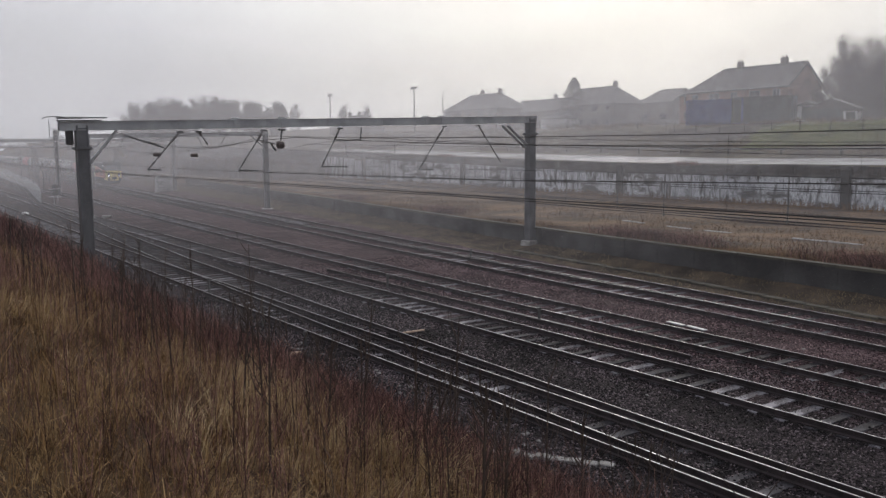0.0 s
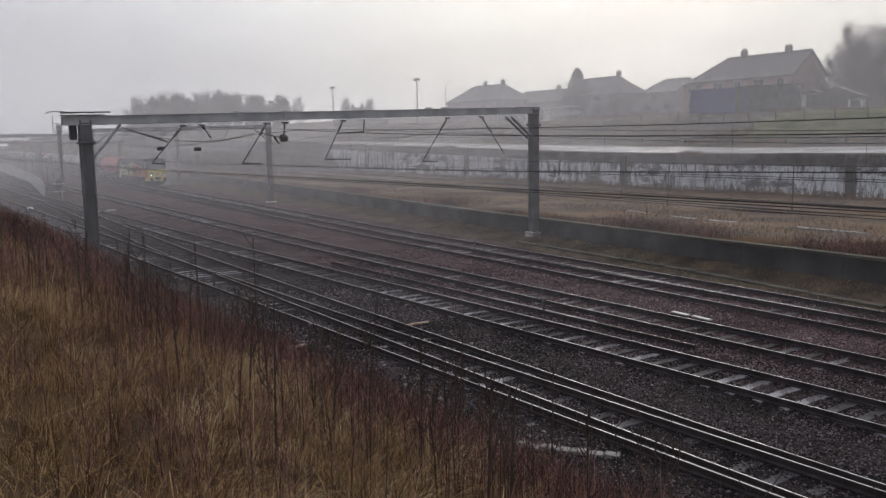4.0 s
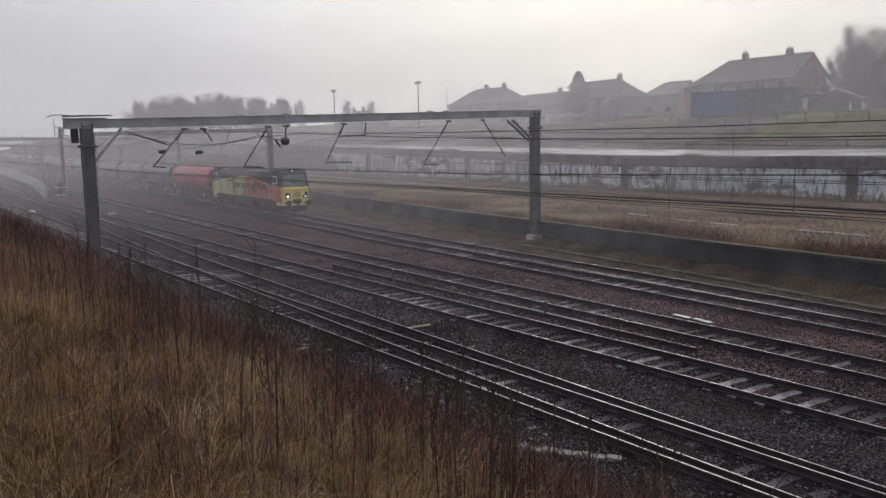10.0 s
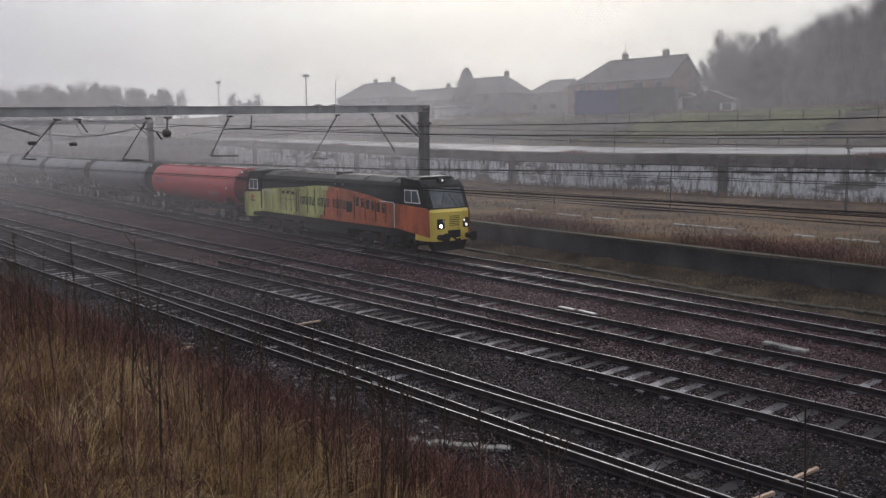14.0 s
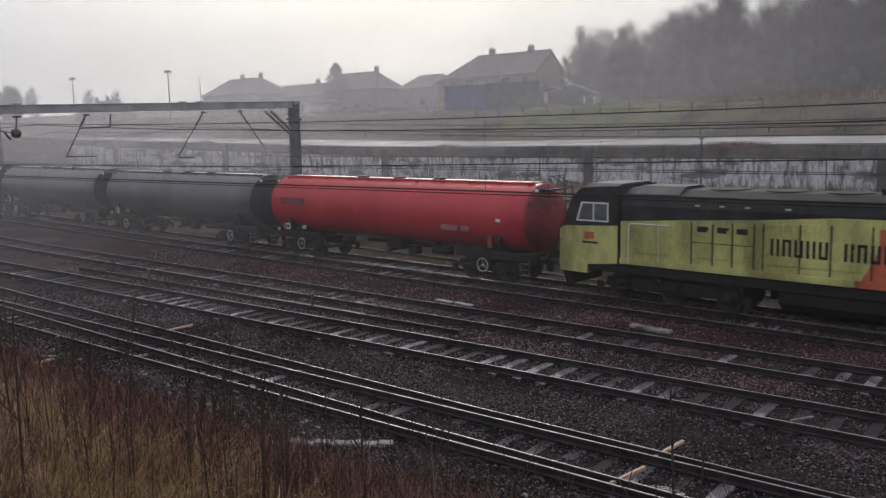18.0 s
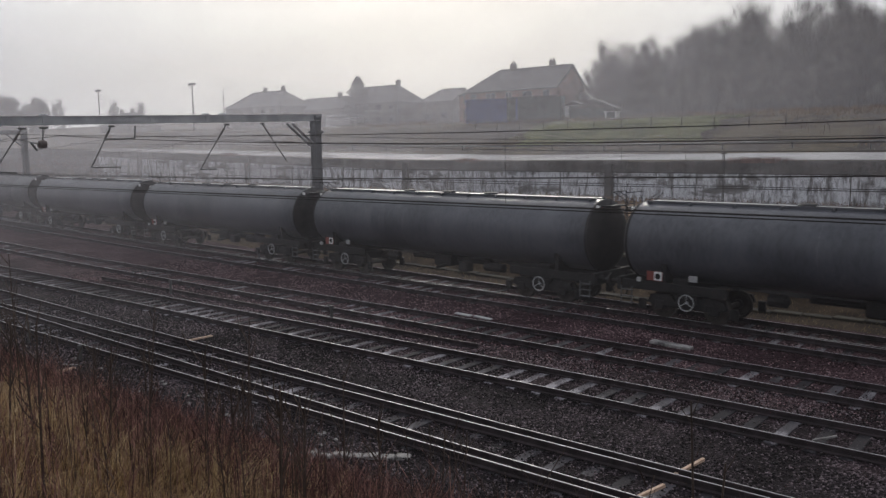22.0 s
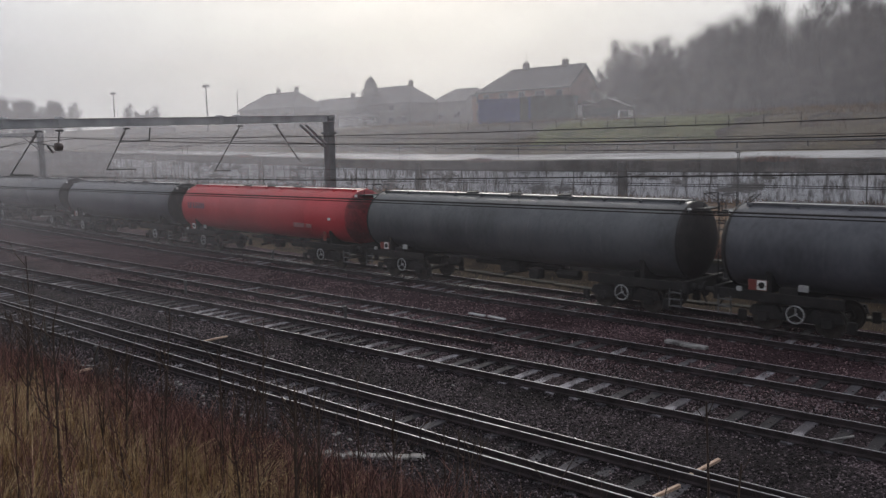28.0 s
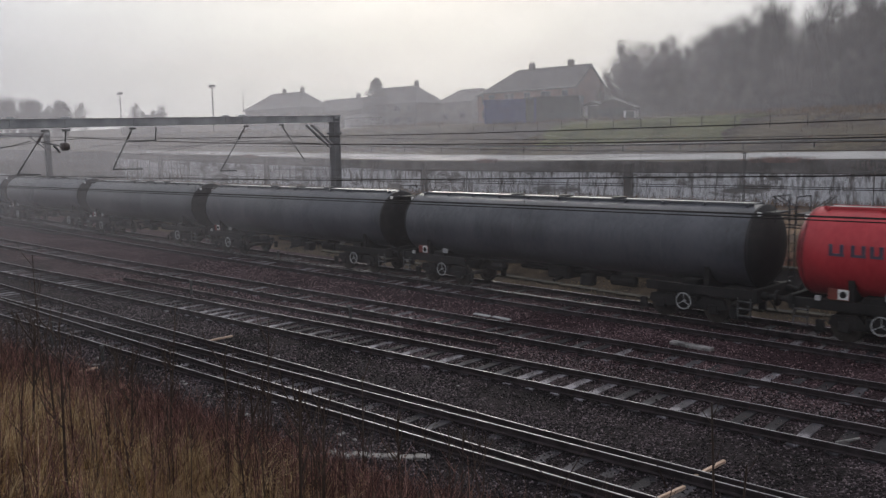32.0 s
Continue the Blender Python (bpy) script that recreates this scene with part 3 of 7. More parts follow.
tagged(part("conduit_pipe", Mesh().tube([(-18.8, 19.32, -0.13), (-22, 19.40, -0.13), (-25.5, 19.30, -0.13)], 0.03), M_CONC), "thin grey conduit pipe lying on the ballast", "pipe")

# ---- low retaining wall, yard shelf and the high stained wall ----


def make_wall1():
    w = thing("wall_low", pose(0, 0, 0), "low dark retaining wall beside the train's line", "retaining wall", kind="structure")
    xs = [34 - 2.45 * i for i in range(72)]
    for i, (a, b) in enumerate(zip(xs, xs[1:])):
        m = Mesh()
        ya, yb, za, zb = wall1_y(a), wall1_y(b), rise(a), rise(b)
        lo = -0.6
        m.add([(a, ya, lo + za), (b + 0.015, yb, lo + zb), (b + 0.015, yb + 0.35, lo + zb), (a, ya + 0.35, lo + za),
               (a, ya + 0.05, 1.02 + za), (b + 0.015, yb + 0.05, 1.02 + zb), (b + 0.015, yb + 0.35, 1.02 + zb), (a, ya + 0.35, 1.02 + za)],
              [(0, 1, 2, 3), (4, 5, 6, 7), (0, 1, 5, 4), (1, 2, 6, 5), (2, 3, 7, 6), (3, 0, 4, 7)])
        part("wall_panel", m, M_CONC_D, w)
        m = Mesh()
        d = 0.03 * math.sin(i * 2.1)
        m.add([(a, ya - 0.03 + d, 1.02 + za), (b + 0.03, yb - 0.03 + d, 1.02 + zb), (b + 0.03, yb + 0.42, 1.02 + zb), (a, ya + 0.42, 1.02 + za),
               (a, ya - 0.01 + d, 1.13 + za), (b + 0.03, yb - 0.01 + d, 1.13 + zb), (b + 0.03, yb + 0.40, 1.13 + zb), (a, ya + 0.40, 1.13 + za)],
              [(0, 1, 2, 3), (4, 5, 6, 7), (0, 1, 5, 4), (1, 2, 6, 5), (2, 3, 7, 6), (3, 0, 4, 7)])
        part("coping_stone", m, M_COPE, w)


M_COPE = surf("mossy_coping", (0.022, 0.020, 0.015), (0.060, 0.054, 0.038), 0.6, 0.9, bump=0.5, fine=12, per=0.4)
make_wall1()


def verge_z(x, y):
    """The strip between the train's line and the low wall banks up towards the wall."""
    a = train_line(x) + 1.75
    t = min(1.0, max(0.0, (y - a) / (wall1_y(x) + 0.06 - a)))
    return -0.36 + rise(x) + 0.50 * t ** 1.3


def make_verge():
    rng = np.random.default_rng(14)
    xs = np.concatenate([np.arange(30, -60, -0.7), np.arange(-60, -180, -4.0)])
    grid = []
    for x in xs:
        a, b = train_line(x) + 1.75, wall1_y(x) + 0.06
        for k in range(9):
            y = a + (b - a) * k / 8
            grid.append((x, y, verge_z(x, y) + (0.05 * noise.noise(Vector((x * 1.1, y * 1.1, 2.0))) + rng.normal() * 0.012 if k else -0.1)))
    f = [(i * 9 + j, i * 9 + j + 1, i * 9 + j + 10, i * 9 + j + 9) for i in range(len(xs) - 1) for j in range(8)]
    tagged(new("verge", raw_mesh("verge", grid, f, M_LITTER)), "brown littered verge banked against the low wall", "ground", kind="structure")


M_LITTER = surf("verge_litter", (0.026, 0.020, 0.015), (0.082, 0.060, 0.041), 0.7, 0.95, bump=0.9, fine=22, spec=0.08)
make_verge()
# edging beam at the cess
cess = thing("cess_trough", pose(0, 0, 0), "line of concrete cable-trough lids at the track side", "cable trough")
for i in range(60):
    a = 22 - 1.0 * i
    y_ = ramp(-a, [(-22, 28.9), (8, 29.4), (15, 29.35), (24, 30.6), (38, 32.0)])
    part("trough_lid", Mesh().box(-0.49, 0.49, -0.2, 0.2, -0.1, 0.02, 0.02).data("trough_lid", M_COPE) if i == 0 else cess.children[0].data, None, cess,
         at=pose(a, y_, verge_z(a, y_) + 0.03 + 0.01 * math.sin(i * 3.3), 0, 0, -4 + 2 * math.sin(i * 1.7)))


def stain_mat():
    """Old concrete wall, washed pale by lime in ragged upright runs."""
    m = surf("lime_stained_wall", (0.055, 0.055, 0.058), (0.115, 0.113, 0.115), 0.5, 0.85, bump=0.4, fine=10)
    nt = m.node_tree
    N, L = nt.nodes.new, nt.links.new
    p = nt.nodes["Principled BSDF"]
    old = p.inputs["Base Color"].links[0].from_socket
    co = N("ShaderNodeTexCoord")
    masks = []
    for sc, lo, hi in (((0.20, 0.20, 0.60), 0.38, 0.46), ((1.9, 1.9, 0.55), 0.36, 0.52), ((5.5, 5.5, 1.8), 0.28, 0.52)):
        mp, no, mr = N("ShaderNodeMapping"), N("ShaderNodeTexNoise"), N("ShaderNodeMapRange")
        mp.inputs["Scale"].default_value = sc
        no.inputs["Detail"].default_value, no.inputs["Scale"].default_value = 7, 1.0
        no.inputs["Roughness"].default_value = 0.65
        mr.inputs[1].default_value, mr.inputs[2].default_value = lo, hi
        L(co.outputs["Object"], mp.inputs[0])
        L(mp.outputs[0], no.inputs["Vector"])
        L(no.outputs[0], mr.inputs[0])
        masks.append(mr.outputs[0])
    mul = N("ShaderNodeMath")
    mul.operation = "MULTIPLY"
    L(masks[0], mul.inputs[0])
    L(masks[1], mul.inputs[1])
    runs = N("ShaderNodeMath")
    runs.operation = "MULTIPLY"
    L(mul.outputs[0], runs.inputs[0])
    L(masks[2], runs.inputs[1])
    mix = N("ShaderNodeMix")
    mix.data_type = "RGBA"
    L(runs.outputs[0], mix.inputs[0])
    L(old, mix.inputs[6])
    mix.inputs[7].default_value = (0.60, 0.62, 0.67, 1)
    L(mix.outputs[2], p.inputs["Base Color"])
    return m


M_STAIN = stain_mat()
M_PARAPET = surf("mossy_parapet", (0.045, 0.044, 0.044), (0.13, 0.125, 0.125), 0.7, 0.9, bump=0.5, fine=9, stretch=(1, 1, 0.5))


def make_wall2():
    w = thing("wall_high", pose(0, 0, 0), "tall old concrete wall with pale lime stains and dark piers", "retaining wall", kind="structure")
    xs = [40 - 4.0 * i for i in range(70)]
    rng = random.Random(8)
    for a, b in zip(xs, xs[1:]):
        for name, d0, d1, z0, z1, mat in (("wall_panel", 0.0, 0.3, -1.2, 3.5, M_STAIN), ("parapet", -0.06, 0.42, 3.5, 4.42, M_PARAPET)):
            m = Mesh()
            ya, yb, za, zb = wall2_y(a), wall2_y(b), crest(a), crest(b)
            j = rng.uniform(-0.05, 0.05)
            m.add([(a, ya + d0, z0 + za), (b, yb + d0, z0 + zb), (b, yb + d1, z0 + zb), (a, ya + d1, z0 + za),
                   (a, ya + d0, z1 + za + j), (b, yb + d0, z1 + zb + j), (b, yb + d1, z1 + zb + j), (a, ya + d1, z1 + za + j)],
                  [(0, 1, 2, 3), (4, 5, 6, 7), (0, 1, 5, 4), (1, 2, 6, 5), (2, 3, 7, 6), (3, 0, 4, 7)])
            part(name, m, mat if a > -122 else M_PARAPET, w)
    for x in (6, -8.6, -11.2, -33.5, -57, -84, -110):
        y = wall2_y(x)
        part("pier", Mesh().box(-0.35, 0.35, -0.35, 0.1, 0.8, 4.2, 0.05), M_CONC_D, w, at=pose(x, y, crest(x)))


make_wall2()

# ---- overhead line supports ----


def bar(m, a, b, w, d):
    """A square bar between two points (y, z) at x = 0."""
    p, q = Vector((0, *a)), Vector((0, *b))
    m.tube([p, q], w, 6)
    return m


def portal(name, at, posts, beam, arms, label):
    g = thing(name, at, label, "overhead gantry", "overhead gantries")
    for y, z0, z1, w in posts:
        m = Mesh()
        for s in (-1, 1):
            m.box(s * w - 0.045, s * w + 0.045, y - w - 0.04, y - w + 0.03, z0, z1, 0.008)
            m.box(s * w - 0.045, s * w + 0.045, y + w - 0.03, y + w + 0.04, z0, z1, 0.008)
        m.box(-w + 0.03, w - 0.03, y - w - 0.012, y - w + 0.012, z0, z1)
        m.box(-w + 0.03, w - 0.03, y + w - 0.012, y + w + 0.012, z0, z1)
        for s in (-1, 1):
            m.box(s * w - 0.008, s * w + 0.008, y - w, y + w, z0, z1 - 0.1)
        p = part("post", m, M_POST, g)
        part("collar", Mesh().box(-w - 0.14, w + 0.14, y - w - 0.14, y + w + 0.14, z1 - 1.02, z1 - 0.90, 0.02), M_POST, p)
        part("base_plate", Mesh().box(-0.42, 0.42, y - 0.42, y + 0.42, z0 - 0.45, z0 + 0.12, 0.04), M_CONC, p, "concrete footing")
        part("number_plate", Mesh().box(-w - 0.08, -w - 0.05, y - 0.13, y + 0.13, z0 + 1.2, z0 + 1.65, 0.01), M_WHITE, p, "small white plate")
    (y0, z0), (y1, z1) = beam
    m = Mesh()
    h = 0.19
    for s in (-1, 1):                    # two channels with lacing
        m.add([(s * 0.16 - 0.02, y0, z0 - h), (s * 0.16 + 0.02, y0, z0 - h), (s * 0.16 + 0.02, y0, z0 + h), (s * 0.16 - 0.02, y0, z0 + h),
               (s * 0.16 - 0.02, y1, z1 - h), (s * 0.16 + 0.02, y1, z1 - h), (s * 0.16 + 0.02, y1, z1 + h), (s * 0.16 - 0.02, y1, z1 + h)],
              [(0, 1, 2, 3), (4, 5, 6, 7), (0, 1, 5, 4), (1, 2, 6, 5), (2, 3, 7, 6), (3, 0, 4, 7)])
        for e in (-1, 1):
            m.add([(s * 0.16 - s * 0.02, y0, z0 + e * h), (s * 0.16 + s * 0.07, y0, z0 + e * h), (s * 0.16 + s * 0.07, y0, z0 + e * (h - 0.03)), (s * 0.16 - s * 0.02, y0, z0 + e * (h - 0.03)),
                   (s * 0.16 - s * 0.02, y1, z1 + e * h), (s * 0.16 + s * 0.07, y1, z1 + e * h), (s * 0.16 + s * 0.07, y1, z1 + e * (h - 0.03)), (s * 0.16 - s * 0.02, y1, z1 + e * (h - 0.03))],
                  [(0, 1, 2, 3), (4, 5, 6, 7), (0, 1, 5, 4), (1, 2, 6, 5), (2, 3, 7, 6), (3, 0, 4, 7)])
    b = part("beam", m, M_STEEL, g)
    lace = Mesh()
    n = int((y1 - y0) / 0.6)
    for i in range(n):
        ya = y0 + (y1 - y0) * i / n
        za = z0 + (z1 - z0) * i / n
        lace.tube([(-0.14, ya, za + 0.18), (0.14, ya + 0.6, za + 0.18)], 0.02, 4)
        lace.tube([(0.14, ya, za - 0.18), (-0.14, ya + 0.6, za - 0.18)], 0.02, 4)
    part("lacing", lace, M_STEEL, b)["kind"] = "stuff"
    for f in (0.29, 0.38, 0.70, 0.74):
        yb, zb = y0 + (y1 - y0) * f, z0 + (z1 - z0) * f
        part("splice_plate", Mesh().box(-0.22, 0.22, yb - 0.13, yb + 0.13, zb - 0.21, zb + 0.215, 0.01).box(-0.2, 0.2, yb - 0.1, yb - 0.06, zb + 0.2, zb + 0.28).box(-0.2, 0.2, yb + 0.06, yb + 0.1, zb + 0.2, zb + 0.28), M_STEEL, b)
    for a, c, kind in arms:
        if kind == "strut":
            part("knee_brace", Mesh().tube([(0.06, *a), (0.06, *c)], 0.055, 6).tube([(-0.06, *a), (-0.06, *c)], 0.055, 6), M_STEEL, g)
        elif kind == "drop":
            o = part("drop_arm", Mesh().tube([(0, *a), (0, *c)], 0.028, 6).box(-0.1, 0.1, a[0] - 0.14, a[0] + 0.14, a[1] - 0.06, a[1] + 0.02, 0.01), M_STEEL_D, g)
            d = Vector((0, *c)) - Vector((0, *a))
            i = Mesh()
            for k in range(6):
                p = Vector((0, *a)) + d * (0.10 + 0.035 * k)
                i.tube([p, p + d.normalized() * 0.03], 0.07, 8)
            part("insulator", i, M_INSUL, o, "brown ribbed insulator")
            i = Mesh()
            p = Vector((0, *a)) + d * 0.82
            for k in range(3):
                i.tube([p + d.normalized() * 0.05 * k, p + d.normalized() * (0.05 * k + 0.03)], 0.05, 8)
            part("clamp", i, M_STEEL_D, o)
        elif kind == "weight":
            o = part("drop_arm", Mesh().tube([(0, *a), (0, *c)], 0.035, 6).box(-0.1, 0.1, a[0] - 0.16, a[0] + 0.16, a[1] - 0.06, a[1] + 0.02, 0.01), M_STEEL_D, g)
            part("insulator", Mesh().lathe([(-0.2, 0.06), (-0.16, 0.17), (-0.05, 0.2), (0.05, 0.2), (0.16, 0.17), (0.2, 0.06)], "y", 14, (0, c[0], c[1])), M_INSUL, o, "dark stubby insulator")
            part("stay", Mesh().tube([(0, c[0] - 0.2, c[1] + 0.02), (0, c[0] - 1.25, c[1] + 0.25)], 0.025, 6).tube([(0, c[0] - 0.5, c[1] + 0.05), (0, c[0] - 0.25, c[1] - 0.28)], 0.05, 6), M_STEEL_D, o)
        elif kind == "bar":
            part("registration_tube", Mesh().tube([(0, *a), (0, *c)], 0.036, 6), M_STEEL_D, g)
    return g


G1_ARMS = [((9.57, 6.80), (8.36, 5.35), "strut"), ((31.43, 7.25), (33.16, 5.98), "strut"), ((31.85, 7.25), (33.3, 6.15), "strut"),
           ((12.35, 6.78), (10.83, 5.07), "drop"), ((13.22, 6.80), (13.62, 6.20), "drop"), ((16.43, 6.88), (15.08, 4.94), "drop"), ((17.38, 6.92), (17.28, 6.17), "weight"),
           ((20.62, 7.02), (19.49, 5.05), "drop"), ((21.88, 7.05), (21.79, 6.40), "bar"), ((20.25, 6.36), (21.82, 6.42), "bar"), ((19.49, 5.06), (21.0, 5.03), "bar"),
           ((27.22, 7.18), (25.44, 4.76), "drop"), ((29.62, 7.25), (31.3, 5.10), "drop"), ((25.44, 4.8), (26.5, 4.77), "bar"),
           ((15.08, 4.97), (16.1, 4.92), "bar"), ((10.83, 5.1), (11.4, 5.05), "bar"), ((9.9, 6.6), (11.6, 6.05), "bar")]
GANTRY1 = portal("overhead_gantry", pose(-38, 0, 0), [(8.12, 0.45, 7.0, 0.20), (33.6, 0.20, 7.75, 0.20)], ((7.25, 6.97), (33.95, 7.66)), G1_ARMS,
                 "grey steel portal gantry over the tracks with drop arms")
# small platform and hoop on the near end, with a dark transformer
rig = Mesh()
for z in (7.2, 7.32):
    rig.tube([(-0.3, 7.2, z), (0.3, 7.2, z), (0.3, 8.9, z + 0.03), (-0.3, 8.9, z + 0.03), (-0.3, 7.2, z)], 0.018, 5)
rig.tube([(0, 7.2, 7.30), (0, 9.2, 7.36)], 0.035, 6)
rig.tube([(0.1, 7.1 + 0.5 * math.cos(q * 0.4), 7.24 + 0.13 * math.sin(q * 0.4)) for q in range(9)], 0.018, 5)
rig.tube([(0.1, 6.85, 6.5), (0.1, 6.85, 7.2)], 0.014, 5).tube([(0.1, 6.85, 6.5), (0.1, 7.4, 6.5)], 0.014, 5).tube([(0.1, 6.85, 6.85), (0.1, 7.4, 6.85)], 0.014, 5).tube([(0.1, 7.2, 6.5), (0.1, 7.2, 7.25)], 0.014, 5)
part("cable_bracket", rig, M_STEEL_D, GANTRY1)
part("switch_canister", Mesh().lathe([(5.75, 0.10), (5.8, 0.16), (6.6, 0.17), (6.75, 0.13), (6.8, 0.05)], "z", 12, (-0.1, 7.66, 0.42)), M_BLACK, GANTRY1, "dark hanging switch canister")
for i, (y_, z_) in enumerate(((11.4, 5.75), (13.1, 5.7))):
    part("insulator", Mesh().lathe([(-0.18, 0.04), (-0.15, 0.09), (0.15, 0.09), (0.18, 0.04)], "y", 10, (-0.4, y_, z_)), M_INSUL, GANTRY1, "dark stubby insulator")
part("loose_cable", Mesh().tube([(-0.2, 9.6 + 0.9 * k, 6.75 - 0.36 * k + 0.045 * k * k) for k in range(8)], 0.014, 4), M_WIRE, GANTRY1)

G2_ARMS = [((33.0, 7.45), (34.5, 6.2), "strut"), ((30.6, 7.4), (29.3, 5.4), "drop"), ((27.6, 7.4), (28.2, 6.2), "drop"), ((24.5, 7.35), (23.0, 5.3), "drop"), ((20.9, 7.3), (19.8, 5.3), "drop"), ((19.2, 7.1), (17.7, 5.8), "strut")]
portal("overhead_gantry", pose(-80, 0, rise(-80)), [(17.5, -0.2, 7.3, 0.19), (34.72, -0.2, 7.6, 0.19)], ((16.9, 7.2), (35.0, 7.55)), G2_ARMS, "misty second portal gantry beyond the first")
G3_ARMS = [((33.0, 7.3), (31.8, 5.3), "drop"), ((27.6, 7.3), (26.2, 5.3), "drop"), ((22.5, 7.25), (21.0, 5.3), "drop")]
portal("overhead_gantry", pose(-128, 0, rise(-128)), [(15.0, -0.2, 7.3, 0.19), (40.5, -0.2, 7.5, 0.19)], ((14.6, 7.2), (40.9, 7.4)), G3_ARMS, "faint far portal gantry in the mist")


def wire_run(f, contact, carrier, x0, x1, label, thick=0.010, pitch=11.0):
    """A contact wire and the carrier wire above it, with droppers."""
    w = thing("overhead_wire", pose(0, 0, 0), label, "overhead wire", "overhead wires")
    xs = [x0 - (x0 - x1) * i / 40 for i in range(41)]
    part("contact_wire", Mesh().tube([(x, f(x), contact(x) + rise(x)) for x in xs], thick, 5), M_WIRE, w)
    part("carrier_wire", Mesh().tube([(x, f(x), carrier(x) + rise(x)) for x in xs], thick * 0.9, 5), M_WIRE, w)
    x = x0 - 2
    while x > max(x1, -80):
        part("dropper", Mesh().tube([(x, f(x), contact(x) + rise(x)), (x, f(x), carrier(x) + rise(x))], 0.0035, 4), M_WIRE, w)
        x -= pitch
    return w


def sag(low, high, spans=((26, -38), (-38, -80), (-80, -128), (-128, -180))):
    def z(x):
        for a, b in spans:
            if b <= x <= a:
                q = (x - (a + b) / 2) / ((a - b) / 2)
                return low + (high - low) * q * q
        return high
    return z


wire_run(lambda x: near_main(x) + 0.1, lambda x: 4.66, sag(6.02, 6.75), 26, -180, "sagging overhead wires above the near line")
wire_run(lambda x: near_main(x) + 0.22, lambda x: 4.60, lambda x: 4.66, 26, -128, "second contact wire above the turnout", pitch=30)
wire_run(second_main, lambda x: 4.8 + 0.016 * max(0, x + 22), sag(5.80, 6.6), 26, -180, "overhead wires above the second line", 0.016)
wire_run(third_main, lambda x: 4.62, sag(5.72, 6.6), 26, -180, "overhead wires above the third line")
wire_run(loop_line, lambda x: 4.45, sag(5.48, 6.5), 26, -180, "overhead wires above the loop line", 0.011)
wire_run(train_line, lambda x: 4.78, sag(5.90, 6.7), 26, -180, "overhead wires above the train's line", 0.011)

# ---- the train ----
def wheelset_data():
    """Two wheels on an axle: tyre, dished web with lightening holes' bosses, and hub."""
    m = Mesh()
    for s in (-1, 1):
        rows = [(-0.07, 0.40), (-0.07, 0.46), (0.045, 0.455), (0.05, 0.485), (0.07, 0.485), (0.07, 0.40), (0.03, 0.37), (0.02, 0.16), (0.07, 0.14), (0.07, 0.06), (-0.10, 0.06), (-0.10, 0.14), (-0.02, 0.17), (-0.02, 0.37)]
        m.lathe([(s * 0.752 - s * q, r) for q, r in rows], "y", 24)
        for k in range(4):
            t = k * math.pi / 2
            m.box(0.27 * math.cos(t) - 0.04, 0.27 * math.cos(t) + 0.04, *sorted((s * 0.752, s * 0.80)), 0.27 * math.sin(t) - 0.04, 0.27 * math.sin(t) + 0.04, 0.01)
    m.tube([(0, -0.7, 0), (0, 0.7, 0)], 0.085, 8)
    return m.data("wheelset", M_WHEEL, True)


WHEELSET = wheelset_data()


def bogie(owner, x, axles, span, drop=0.0):
    """Side frames with springs and axle boxes; the wheels are parts of it."""
    m = Mesh()
    for s in (-1, 1):
        y = s * 1.0
        m.prism([(-span / 2 - 0.45, 0.52), (-span / 2 - 0.35, 0.78), (-0.55, 0.84), (-0.4, 0.62), (0.4, 0.62), (0.55, 0.84), (span / 2 + 0.35, 0.78), (span / 2 + 0.45, 0.52), (span / 2 + 0.2, 0.45), (0.6, 0.42), (-0.6, 0.42), (-span / 2 - 0.2, 0.45)], "y", y - 0.06, y + 0.06)
        for a in axles:
            m.box(a - 0.16, a + 0.16, y - 0.10, y + 0.10, 0.32, 0.62, 0.02)
            for e in (-0.26, 0.26):
                m.lathe([(0.5, 0.07), (0.72, 0.07)], "z", 10, (a + e, y, 0))
        m.box(-0.35, 0.35, y - 0.12, y + 0.12, 0.48, 0.8, 0.03)
        m.box(-span / 2 - 0.8, -span / 2 - 0.55, y - 0.06, y + 0.06, 0.25, 0.6, 0.02)
        m.box(span / 2 + 0.55, span / 2 + 0.8, y - 0.06, y + 0.06, 0.25, 0.6, 0.02)
    m.box(-0.4, 0.4, -1.0, 1.0, 0.55, 0.85, 0.03)
    b = part("bogie", m, M_UNDER, owner, at=pose(x, 0, 0))
    for a in axles:
        ws = part("wheelset", WHEELSET, None, b, at=pose(a, 0, 0.46))
    return b


def buffers(owner, x, s, z=1.06):
    for y in (-0.87, 0.87):
        part("buffer", Mesh().lathe([(0, 0.14), (s * 0.25, 0.13), (s * 0.26, 0.09), (s * 0.50, 0.09), (s * 0.51, 0.24), (s * 0.56, 0.25)], "x", 14, (x, y, z)), M_UNDER, owner)
    part("coupling", Mesh().tube([(x, 0, z - 0.05), (x + s * 0.35, 0, z - 0.15), (x + s * 0.55, 0, z - 0.1)], 0.06, 6).box(x - 0.02, x + s * 0.02 + 0.04, -0.2, 0.2, z - 0.2, z + 0.15), M_UNDER, owner)
    part("brake_hose", Mesh().tube([(x, -0.35, z - 0.1), (x + s * 0.2, -0.35, z - 0.35), (x + s * 0.3, -0.33, z - 0.55)], 0.025, 6), M_BLACK, owner)


HALF = 8.16       # half length of a tank wagon over headstocks


